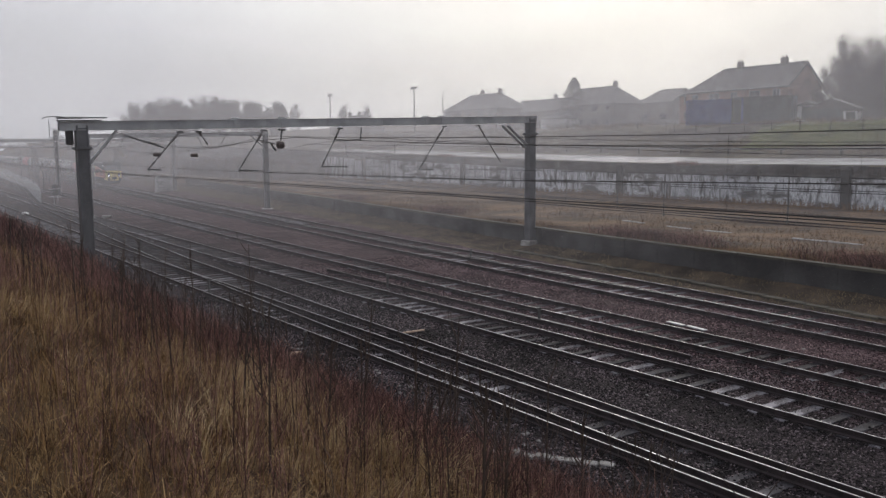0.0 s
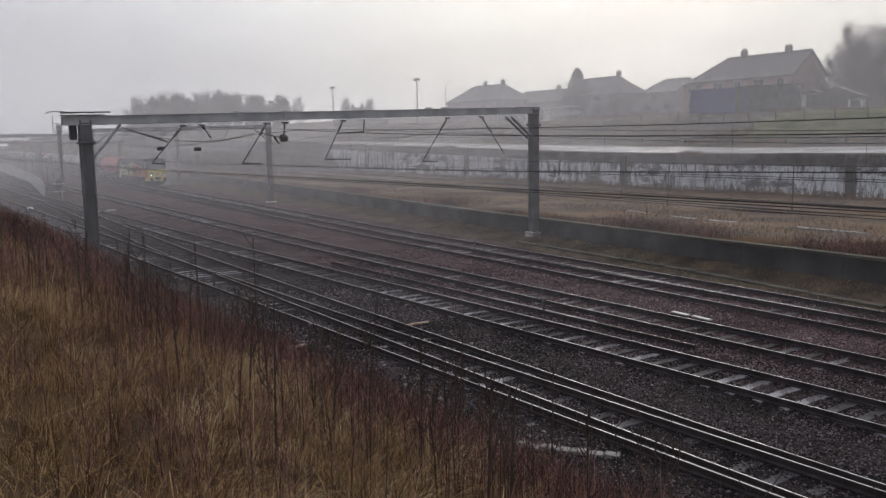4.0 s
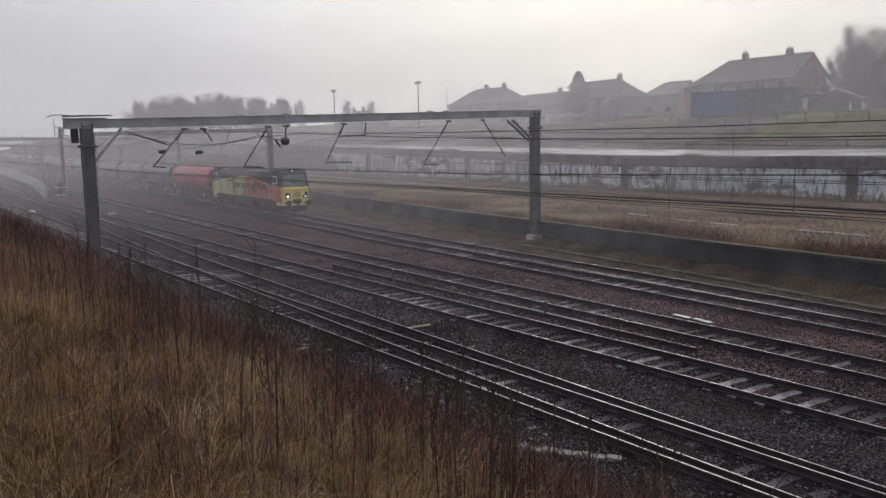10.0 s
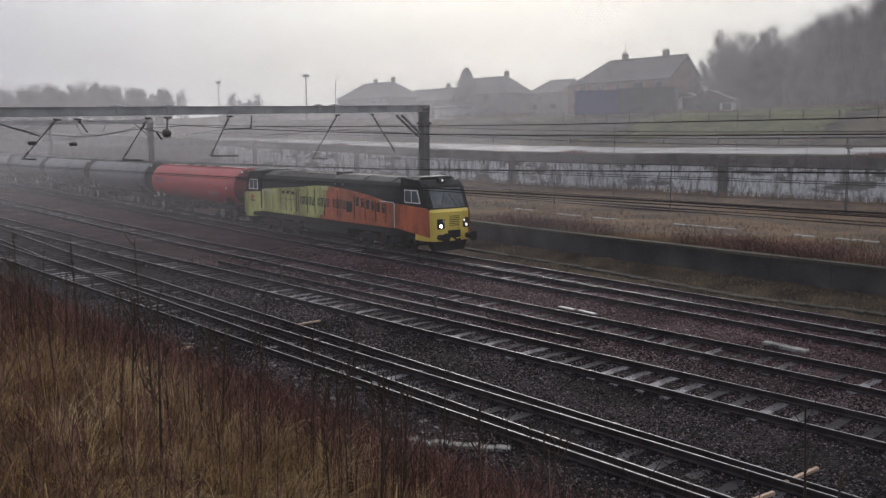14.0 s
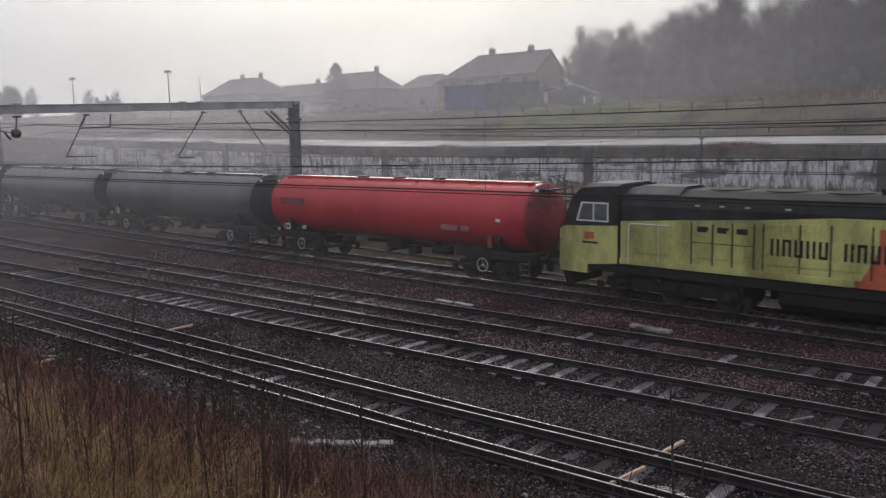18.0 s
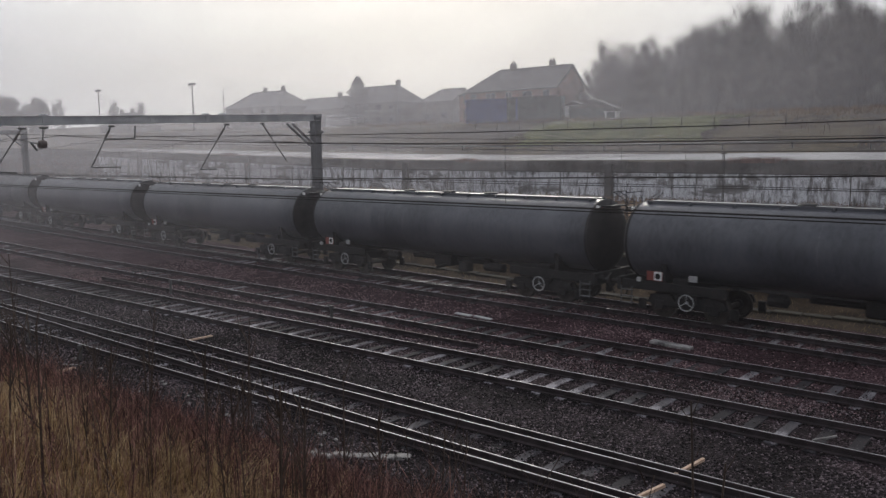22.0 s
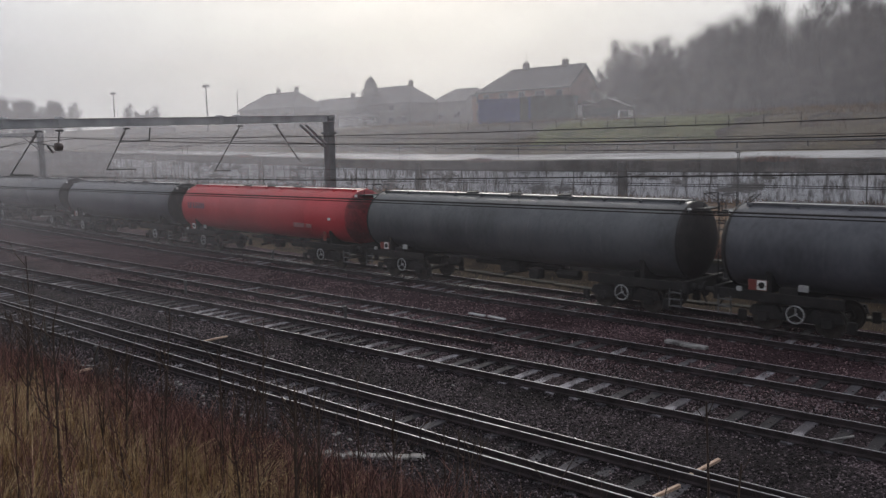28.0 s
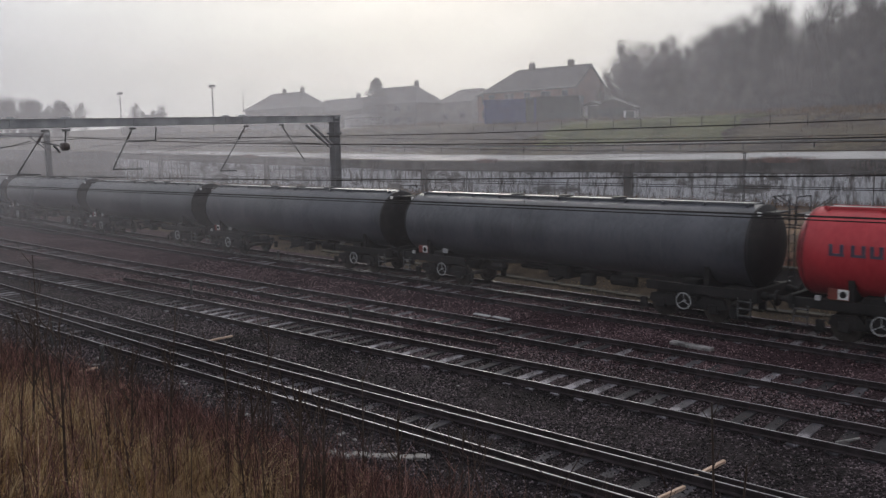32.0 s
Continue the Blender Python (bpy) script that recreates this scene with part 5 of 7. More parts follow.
for i in range(18):
    base = RED_WAGON if i in (0, 6) else SLATE_WAGON if i in (5, 9, 13) else GREY_WAGON
    fresh = not any(base is o for o, _ in TRAIN)
    TRAIN.append((base if fresh else copy_thing(base, pose(0, 0, -5)), -(FIRST + PITCH * i)))


def along(d):
    """The pose of a vehicle whose middle is at x = d on the train's line."""
    turn = math.degrees(math.atan((train_line(d + 7) - train_line(d - 7)) / 14))
    return pose(d, train_line(d), rise(d), 0, 0, turn)


def place_at(t):
    """The locomotive's place at t seconds."""
    for (a, p), (b, q) in zip(LOCO_X, LOCO_X[1:]):
        if t <= b:
            return p + (q - p) * (t - a) / (b - a)
    return LOCO_X[-1][1]


def motions():
    k = math.cos(math.radians(HEADING))
    spin = [(2 * i / FPS, math.degrees((place_at(2 * i / FPS) - LOCO_X[0][1]) / 0.46)) for i in range(481)]
    for vehicle, back in TRAIN:
        walk(vehicle, [(t, along(x + 0.3 + back * k)) for t, x in LOCO_X])
        for b in vehicle.children:
            if b.name.startswith("bogie"):
                for ws in b.children:
                    at = ws.matrix_basis.translation.copy()
                    walk(ws, [(t, pose(at.x, at.y, at.z, 0, a, 0)) for t, a in spin])

# ---- yard on the shelf ----
YARD = thing("yard_siding", pose(0, 0, 0), "rusty disused siding rails in brown grass", "railway track", "tracks", "structure")
for y0 in (44.0, 45.5, 49.6, 51.1):
    lay = lambda x, y=y0: y - 0.085 * x
    m = Mesh()
    xs = [20, -20, -45, -80, -120, -160]
    v, fc = [], []
    for x in xs:
        v += [(x, lay(x) + a, land(x, lay(x)) + 0.07 + b) for a, b in RAIL]
    k = len(RAIL)
    for i in range(len(xs) - 1):
        fc += [(i * k + j, i * k + (j + 1) % k, (i + 1) * k + (j + 1) % k, (i + 1) * k + j) for j in range(k)]
    part("rail", m.add(v, fc), M_RAIL, YARD)
slabs = thing("cable_trough", pose(0, 0, 0), "pale concrete trough lids along the yard edge", "cable trough")
SLAB = Mesh().box(-0.48, 0.48, -0.12, 0.12, -0.06, 0.03, 0.02).data("trough_lid", M_CONC)
for i in range(40):
    x = 2 - 1.0 * i
    if i in (2, 3, 6, 7, 8, 12, 13, 14, 15, 18, 20, 21, 22, 27, 28, 29, 30, 33, 36, 37):
        continue
    y = 37.2 - 0.11 * x
    part("trough_lid", SLAB, None, slabs, at=pose(x, y, land(x, y) + 0.02, 0, 0, -6 + 3 * math.sin(i * 2.3)))


def pole(x, y, h, label, cap=True):
    z = land(x, y)
    t = thing("yard_pole", pose(x, y, z - 0.1), label, "pole", "yard poles")
    part("shaft", Mesh().tube([(0, 0, 0), (0, 0, h)], 0.04, 8, 0.03), M_STEEL_D, t)
    if cap:
        part("bracket", Mesh().box(-0.16, 0.16, -0.03, 0.03, h - 0.12, h - 0.05).box(-0.05, 0.05, -0.05, 0.05, 0.1, 0.32, 0.01), M_STEEL_D, t)
    return t


for x, y, h in ((-20.3, 52.2, 4.1), (-20.9, 54.0, 4.1), (-29.5, 47.5, 3.2), (-46, 50, 3.4), (-55, 53, 3.2), (-38, 46, 2.6), (-8.5, 53, 4.2), (-66, 55, 3.4), (-13.5, 55.5, 3.0)):
    pole(x, y, h, "thin dark upright pole in the yard")
# group of slim stakes near the far end of the wall
for i in range(7):
    pole(-103 + 1.0 * i, 59.5 + 0.7 * (i % 3), 4.9 + 0.4 * (i % 2), "slim dark stake among others", False)

# ---- clumps of dead scrub ----


def scatter_blades(name, count, place, height, width, lean, mat, label, category, seed, twig=0, clump=0.0):
    """Upright blades or stems: each two narrow quads, bent; twig adds short side shoots."""
    rng = np.random.default_rng(seed)
    x, y, z = place(rng, count)
    n = len(x)
    h = rng.uniform(height[0], height[1], n)
    if clump:                            # tussocks: taller in the middle of a clump, thin between
        h *= np.array([min(1.2, max(0.4, 0.8 + 1.2 * noise.noise(Vector((p * clump, q * clump, 5.0))))) for p, q in zip(x, y)])
    a = rng.random(n) * 6.283
    ln = rng.normal(0, lean, (n, 2)) * h[:, None]
    w = rng.uniform(width[0], width[1], n) / 2
    sx, sy = np.cos(a) * w, np.sin(a) * w
    v = np.empty((n, 6, 3))
    for k, (f, g, b) in enumerate(((0, 1.0, 0.0), (0.55, 0.8, 0.35), (1.0, 0.25, 1.0))):
        v[:, 2 * k, 0], v[:, 2 * k + 1, 0] = x + ln[:, 0] * b - sx * g, x + ln[:, 0] * b + sx * g
        v[:, 2 * k, 1], v[:, 2 * k + 1, 1] = y + ln[:, 1] * b - sy * g, y + ln[:, 1] * b + sy * g
        v[:, 2 * k, 2] = v[:, 2 * k + 1, 2] = z - 0.03 + h * f * (1 - 0.25 * np.abs(b * np.hypot(ln[:, 0], ln[:, 1]) / h))
    q = np.array([(0, 1, 3, 2), (2, 3, 5, 4)])
    verts, faces = [v.reshape(-1, 3)], [(q[None] + 6 * np.arange(n)[:, None, None]).reshape(-1, 4)]
    off = 6 * n
    for _ in range(twig):
        f = rng.uniform(0.35, 0.95, n)
        b = f ** 2
        px, py, pz = x + ln[:, 0] * b, y + ln[:, 1] * b, z + h * f
        d = rng.random(n) * 6.283
        l = h * rng.uniform(0.12, 0.3, n)
        t = np.empty((n, 4, 3))
        up = rng.uniform(0.6, 1.2, n)
        for k, (e, s) in enumerate(((0, -1), (0, 1), (1, 0.3), (1, -0.3))):
            t[:, k, 0] = px + np.cos(d) * l * e * 0.6 + sx * s * 0.7
            t[:, k, 1] = py + np.sin(d) * l * e * 0.6 + sy * s * 0.7
            t[:, k, 2] = pz + l * e * up
        verts.append(t.reshape(-1, 3))
        faces.append(off + (np.array([(0, 1, 2, 3)])[None] + 4 * np.arange(n)[:, None, None]).reshape(-1, 4))
        off += 4 * n
    tagged(new(name, raw_mesh(name, np.concatenate(verts), np.concatenate(faces), mat)), label, category, kind="stuff")


def heights(x, y):
    return np.array([land(p, q) for p, q in zip(x, y)])


def patchy(rng, n, x0, x1, y0, y1, bias=1.0, cut=-0.1, freq=0.5, seed=0.0):
    x = x0 + (x1 - x0) * rng.random(n) ** bias
    y = y0 + (y1 - y0) * rng.random(n)
    keep = np.array([noise.noise(Vector((p * freq, q * freq, seed))) > cut + 0.25 * r for p, q, r in zip(x, y, rng.normal(0, 1, n))])
    edge = np.minimum(np.minimum(x - min(x0, x1), max(x0, x1) - x), np.minimum(y - min(y0, y1), max(y0, y1) - y))
    keep &= rng.random(n) < np.clip(edge / 0.9, 0.08, 1.0)          # the patch thins out at its border
    return x[keep], y[keep], heights(x[keep], y[keep])


def slope_place(x0, x1, bias, cut, y0=2.9, y1=9.2):
    def f(rng, n):
        x, y, z = patchy(rng, n, x0, x1, y0, y1, bias, cut)
        return x, y, z
    return f


def tussocks(name, count, blades, area, reach, width, mat, label, seed):
    """Tufts of long blades that spring from one root and bend over outwards, most of them down the wind."""
    rng = np.random.default_rng(seed)
    cx, cy, cz = area(rng, count)
    n = len(cx)
    size = rng.uniform(0.55, 1.25, n)
    k = np.repeat(np.arange(n), blades)
    m = len(k)
    a = rng.random(m) * 6.283
    root = np.abs(rng.normal(0, 0.07, m)) * size[k]
    x0, y0 = cx[k] + np.cos(a) * root, cy[k] + np.sin(a) * root
    l = rng.uniform(reach[0], reach[1], m) * size[k]
    out = np.abs(rng.normal(0.42, 0.25, m))
    dx, dy = np.cos(a) * out + 0.22 + 0.2 * np.sin(cx[k] * 1.3), np.sin(a) * out + 0.12
    w = rng.uniform(width[0], width[1], m) / 2
    t = a + 1.57 + rng.normal(0, 0.5, m)
    sx, sy = np.cos(t) * w, np.sin(t) * w
    v = np.empty((m, 8, 3))
    for q, (f, g) in enumerate(((0.0, 1.0), (0.4, 0.9), (0.75, 0.6), (1.0, 0.15))):
        reach_out = f ** 1.8 * l
        up = l * (f * 0.92 - 0.42 * f ** 2.6 * np.minimum(1.3, np.hypot(dx, dy)))
        for side, c in ((-1, 0), (1, 1)):
            v[:, 2 * q + c, 0] = x0 + dx * reach_out + side * sx * g
            v[:, 2 * q + c, 1] = y0 + dy * reach_out + side * sy * g
            v[:, 2 * q + c, 2] = cz[k] - 0.03 + up
    q = np.array([(0, 1, 3, 2), (2, 3, 5, 4), (4, 5, 7, 6)])
    f = (q[None] + 8 * np.arange(m)[:, None, None]).reshape(-1, 4)
    tagged(new(name, raw_mesh(name, v.reshape(-1, 3), f, mat)), label, "grass", kind="stuff")


tussocks("dead_grass", 3600, 44, lambda r, n: patchy(r, n, 2, -20, -2.5, 3.7, 1.5, -0.75), (0.14, 0.36), (0.0018, 0.0042), M_GRASS, "matted tussocks of dead straw-brown grass on the bank", 21)
tussocks("pale_grass_tufts", 330, 40, lambda r, n: patchy(r, n, 1, -13, 0.6, 4.6, 1.3, 0.0, 0.7, 4.0), (0.25, 0.55), (0.003, 0.006), M_STRAW, "paler straw tufts among the stems on the bank", 35)
tussocks("straw_tufts", 340, 46, lambda r, n: patchy(r, n, -2.5, -9, 1.9, 3.9, 1.0, -0.25, 0.9, 5.0), (0.22, 0.46), (0.0025, 0.005), M_STRAW, "bright straw tufts at the edge of the scrub", 37)
scatter_blades("fine_grass", 52000, lambda r, n: patchy(r, n, 1, -24, -2.5, 3.6, 1.7, -0.75), (0.10, 0.30), (0.002, 0.005), 0.7, M_GRASS, "fine matted undergrass between the tussocks", "grass", 36, clump=1.5)
scatter_blades("dead_grass_beyond", 30000, lambda r, n: patchy(r, n, -20, -70, -4, 3.5, 1.3, -0.5), (0.20, 0.48), (0.010, 0.022), 0.6, M_GRASS, "dead straw-brown grass along the bank top", "grass", 22, clump=0.9)
scatter_blades("bank_grass_behind", 56000, lambda r, n: patchy(r, n, 20, -34, -16, 2.8, 1.0, -0.35, 0.25, 3.0), (0.15, 0.45), (0.006, 0.014), 0.6, M_GRASS, "thin dead grass over the rest of the bank", "grass", 33, clump=0.8)
scatter_blades("slope_grass", 17000, lambda r, n: patchy(r, n, 4, -30, 3.0, 8.2, 1.2, 0.05, 0.6, 7.0), (0.2, 0.5), (0.006, 0.012), 0.40, M_GRASS, "tufts of dead grass among the scrub", "grass", 28)
scatter_blades("russet_scrub_further", 9000, slope_place(-14, -30, 1.2, -0.55, 2.9, 7.2), (0.25, 0.62), (0.005, 0.010), 0.10, M_TWIG, "lower russet stems further along the slope", "scrub", 31, 4)
scatter_blades("russet_scrub", 36000, slope_place(6, -11.5, 1.0, -0.7, 2.7, 6.8), (0.18, 0.64), (0.0035, 0.007), 0.11, M_TWIG, "thicket of thin russet winter stems on the slope", "scrub", 23, 4)
scatter_blades("low_russet_scrub", 9000, slope_place(-10, -16, 1.0, -0.55, 2.8, 6.6), (0.15, 0.45), (0.004, 0.008), 0.11, M_TWIG, "lower russet stems where the slope narrows", "scrub", 34, 4)
scatter_blades("low_scrub", 32000, slope_place(6, -24, 1.1, -0.45, 5.6, 9.6), (0.10, 0.32), (0.004, 0.008), 0.20, M_TWIG, "low russet scrub at the foot of the slope", "scrub", 29, 4)
scatter_blades("russet_scrub_beyond", 17000, slope_place(-24, -78, 1.3, -0.6, 2.6, 6.6), (0.40, 0.95), (0.012, 0.03), 0.16, M_TWIG, "russet scrub running down the slope towards the station", "scrub", 24, 3)
scatter_blades("low_scrub_beyond", 6000, slope_place(-24, -78, 1.3, -0.55, 6.2, 9.2), (0.25, 0.65), (0.012, 0.03), 0.2, M_TWIG, "low scrub beside the ballast towards the station", "scrub", 30, 3)
scatter_blades("mixed_stems", 9500, lambda r, n: patchy(r, n, 1, -17, 0.3, 3.8, 1.2, -0.12), (0.28, 0.72), (0.0025, 0.005), 0.10, M_TWIG, "russet stems standing up through the grass", "scrub", 25, 4)
scatter_blades("tall_dead_stems", 900, lambda r, n: patchy(r, n, 1, -15, 1.6, 5.4, 1.1, -0.1), (0.55, 1.0), (0.007, 0.012), 0.06, M_STALK, "tall dark dead stems standing above the scrub", "scrub", 38, 4)
scatter_blades("weeds_by_track", 1800, lambda r, n: patchy(r, n, 6, -30, 9.2, 10.8, 1.0, 0.0), (0.08, 0.28), (0.006, 0.012), 0.3, M_TWIG, "low dead weeds at the edge of the ballast", "weeds", 26, 3)


def yard_place(rng, n):
    x = 12 - 130 * rng.random(n) ** 1.3
    f = rng.random(n) ** 1.4
    y = np.array([wall1_y(p) + 0.6 for p in x]) + f * 24
    keep = np.array([noise.noise(Vector((p * 0.16, q * 0.2, 9.0))) > -0.05 + 0.2 * r for p, q, r in zip(x, y, rng.normal(0, 1, n))])
    return x[keep], y[keep], heights(x[keep], y[keep])


scatter_blades("yard_scrub", 85000, yard_place, (0.07, 0.30), (0.010, 0.025), 0.6, M_SCRUB, "brown dead grass and scrub in the yard", "scrub", 27, 2)


def shelf_edge(rng, n):
    c = rng.choice(np.array((2.0, -2.5, -6.0, -9.0, -14.0, -17.5, -27.0, -31.0, -52.0, -70.0)), n)
    x = c + rng.normal(0, 1.5, n)
    y = np.array([wall1_y(p) for p in x]) + 0.45 + np.abs(rng.normal(0, 1.3, n))
    return x, y, heights(x, y)


scatter_blades("shelf_edge_brambles", 14000, shelf_edge, (0.15, 0.62), (0.008, 0.018), 0.45, M_TWIG, "dark bramble clumps along the top of the low wall", "brambles", 32, 4)


def tall_stalk(x, y, h, seed):
    r = random.Random(seed)
    t = thing("dead_stalk", pose(x, y, land(x, y) - 0.03, r.uniform(-4, 4), r.uniform(-4, 4), 0), "tall dark dead weed stalk with a seed head", "dead weed", "dead stalks")
    part("stem", Mesh().tube([(0, 0, 0), (0.02, 0.01, h * 0.5), (0.0, 0.04, h)], 0.010 if h < 1.6 else 0.017, 5, 0.004 if h < 1.6 else 0.008), M_STALK, t)
    for k in range(9):
        z = h * r.uniform(0.35, 0.95)
        a, l = r.uniform(0, 6.28), r.uniform(0.10, 0.26)
        part("side_shoot", Mesh().tube([(0.015 * (1 - z / h), 0.03 * z / h, z), (math.cos(a) * l * 0.3, math.sin(a) * l * 0.3, z + l * 0.6), (math.cos(a) * l * 0.42, math.sin(a) * l * 0.42, z + l)], 0.004, 4, 0.003), M_STALK, t)


rs = random.Random(4)
for i, (x, y, h) in enumerate([(-7.6, 3.1, 1.5), (-6.2, 3.5, 1.35), (-9.6, 3.2, 1.4), (-5.4, 3.9, 1.5), (-11.5, 3.4, 1.3), (-4.6, 3.0, 1.0), (-8.4, 2.2, 0.9), (-2.68, 6.5, 2.2), (-2.55, 6.4, 1.7), (-2.6, 5.9, 1.2), (-4.9, 5.6, 1.3), (-6.6, 4.6, 1.2), (-13.5, 3.2, 1.2), (-5.9, 2.3, 0.95), (-2.2, 7.4, 1.3), (-7.2, 5.6, 1.0)] +
                              [(rs.uniform(-16, -3), rs.uniform(1.6, 5.5), rs.uniform(0.8, 1.25)) for _ in range(44)]):
    tall_stalk(x, y, h, i)

# ---- loose things along the line ----
M_SLAB = surf("dirty_concrete", (0.07, 0.066, 0.066), (0.28, 0.272, 0.268), 4, 0.8, bump=0.4, fine=30)


def loose(name, mesh, mat, at, label, category, group=""):
    return tagged(part(name, mesh, mat, None, at=at), label, category, group)


for x, y, l, a in ((-18.0, 22.55, 0.75, -6), (-17.1, 22.5, 0.8, -9)):
    loose("white_board", Mesh().box(-l / 2, l / 2, -0.09, 0.09, 0, 0.05, 0.012), M_PLATE, pose(x, y, -0.17, 0, 0, a), "white painted board lying on the ballast", "board", "white boards")
loose("metal_plate", Mesh().box(-0.68, 0.68, -0.12, 0.12, 0, 0.10, 0.015), M_SLAB, pose(-10.2, 22.6, -0.19, 2, 0, -8), "grey concrete slab lying in red ballast", "slab")
loose("timber_stick", Mesh().box(-0.55, 0.55, -0.035, 0.035, 0, 0.06, 0.008), M_WOOD, pose(-5.9, 13.9, -0.13, 4, 0, 84), "pale orange timber batten beside the rail", "batten", "battens")
loose("timber_stick", Mesh().box(-0.48, 0.48, -0.035, 0.035, 0, 0.06, 0.008), M_WOOD, pose(-5.95, 12.35, -0.10, -3, 0, 80), "pale orange timber batten across the sleepers", "batten", "battens")
loose("timber_stick", Mesh().box(-0.5, 0.5, -0.04, 0.04, 0, 0.05, 0.008), M_WOOD, pose(-22.43, 14.65, -0.16, 0, 0, 89), "brown batten on the ballast", "batten", "battens")
loose("timber_stick", Mesh().box(-0.45, 0.45, -0.05, 0.05, 0, 0.07, 0.01), M_WOOD, pose(-22.2, 10.1, -0.2, 6, 0, 92), "weathered batten at the foot of the slope", "batten", "battens")
loose("timber_stick", Mesh().box(-0.3, 0.3, -0.025, 0.025, 0, 0.04, 0.008), M_SLAB, pose(-4.4, 17.0, -0.13, 0, 0, 60), "short pale batten between the rails", "batten", "battens")
loose("puddle", Mesh().prism([(-0.35, -0.2), (0.1, -0.28), (0.4, -0.1), (0.35, 0.2), (0, 0.3), (-0.3, 0.15)], "z", 0, 0.006), M_GLASS, pose(-5.3, 12.2, -0.16), "small puddle between the sleepers", "puddle")
walkb = thing("concrete_trough", pose(-11.5, 10.6, -0.27, 0, 0, 33), "broken pale concrete trough at the foot of the bank", "cable trough")
for i in range(9):
    part("trough_lid", Mesh().box(-0.15, 0.15, -0.11, 0.11, 0, 0.12, 0.015).data("trough_lid", M_SLAB) if i == 0 else walkb.children[0].data, None, walkb, at=pose(-1.3 + 0.31 * i, 0.02 * math.sin(i * 4), 0.02 * math.cos(i * 3), 0, 4 * math.sin(i * 5), 3 * math.cos(i * 2)))
rub = random.Random(12)
for i in range(84):
    s = rub.uniform(0.025, 0.085)
    x = rub.uniform(-34, -4) if i < 28 else rub.uniform(-34, -12)
    y = rub.choice((rub.uniform(9.6, 11.0), rub.uniform(9.6, 11.0), rub.uniform(14.3, 15.4), rub.uniform(21.9, 23.2))) if i < 28 else rub.uniform(9.4, 11.3)
    loose("rubble_lump", Mesh().lathe([(-s * 0.4, s * 0.4), (-s * 0.1, s), (s * 0.2, s * 0.8), (s * 0.4, s * 0.3)], "z", 6), M_SLAB, pose(x, y, -0.18, rub.uniform(-20, 20), rub.uniform(-20, 20), rub.uniform(0, 180)), "pale lump of broken concrete beside the track", "rubble", "rubble")
loose("white_bundle", Mesh().lathe([(0, 0.3), (0.1, 0.34), (0.2, 0.25), (0.26, 0.06)], "z", 9), M_WHITE, pose(-88, 13.3, rise(-88) - 0.15), "pale bundle of rubbish near the line", "rubbish")
loose("cover_plate", Mesh().box(-0.5, 0.5, -0.35, 0.35, 0, 0.18, 0.04), M_SLAB, pose(-80, 21.3 - 2.4, rise(-80) - 0.2), "pale concrete chamber cover between the tracks", "chamber cover")


def marker(x, y, h):
    t = thing("marker_post", pose(x, y, -0.2), "short dark marker post between the tracks", "post", "marker posts")
    part("shaft", Mesh().box(-0.04, 0.04, -0.04, 0.04, 0, h, 0.008), M_STEEL_D, t)
    part("head", Mesh().box(-0.07, 0.07, -0.05, 0.05, h, h + 0.12, 0.01), M_STEEL_D, t)


for x, y, h in ((-21.1, 19.1, 0.45), (-26.5, 11.2, 0.6), (-30.8, 18.9, 0.5), (-34, 12.0, 0.6), (-23, 11.1, 0.35), (-36, 27.5, 0.5)):
    marker(x, y, h)

# ---- bare trees ----


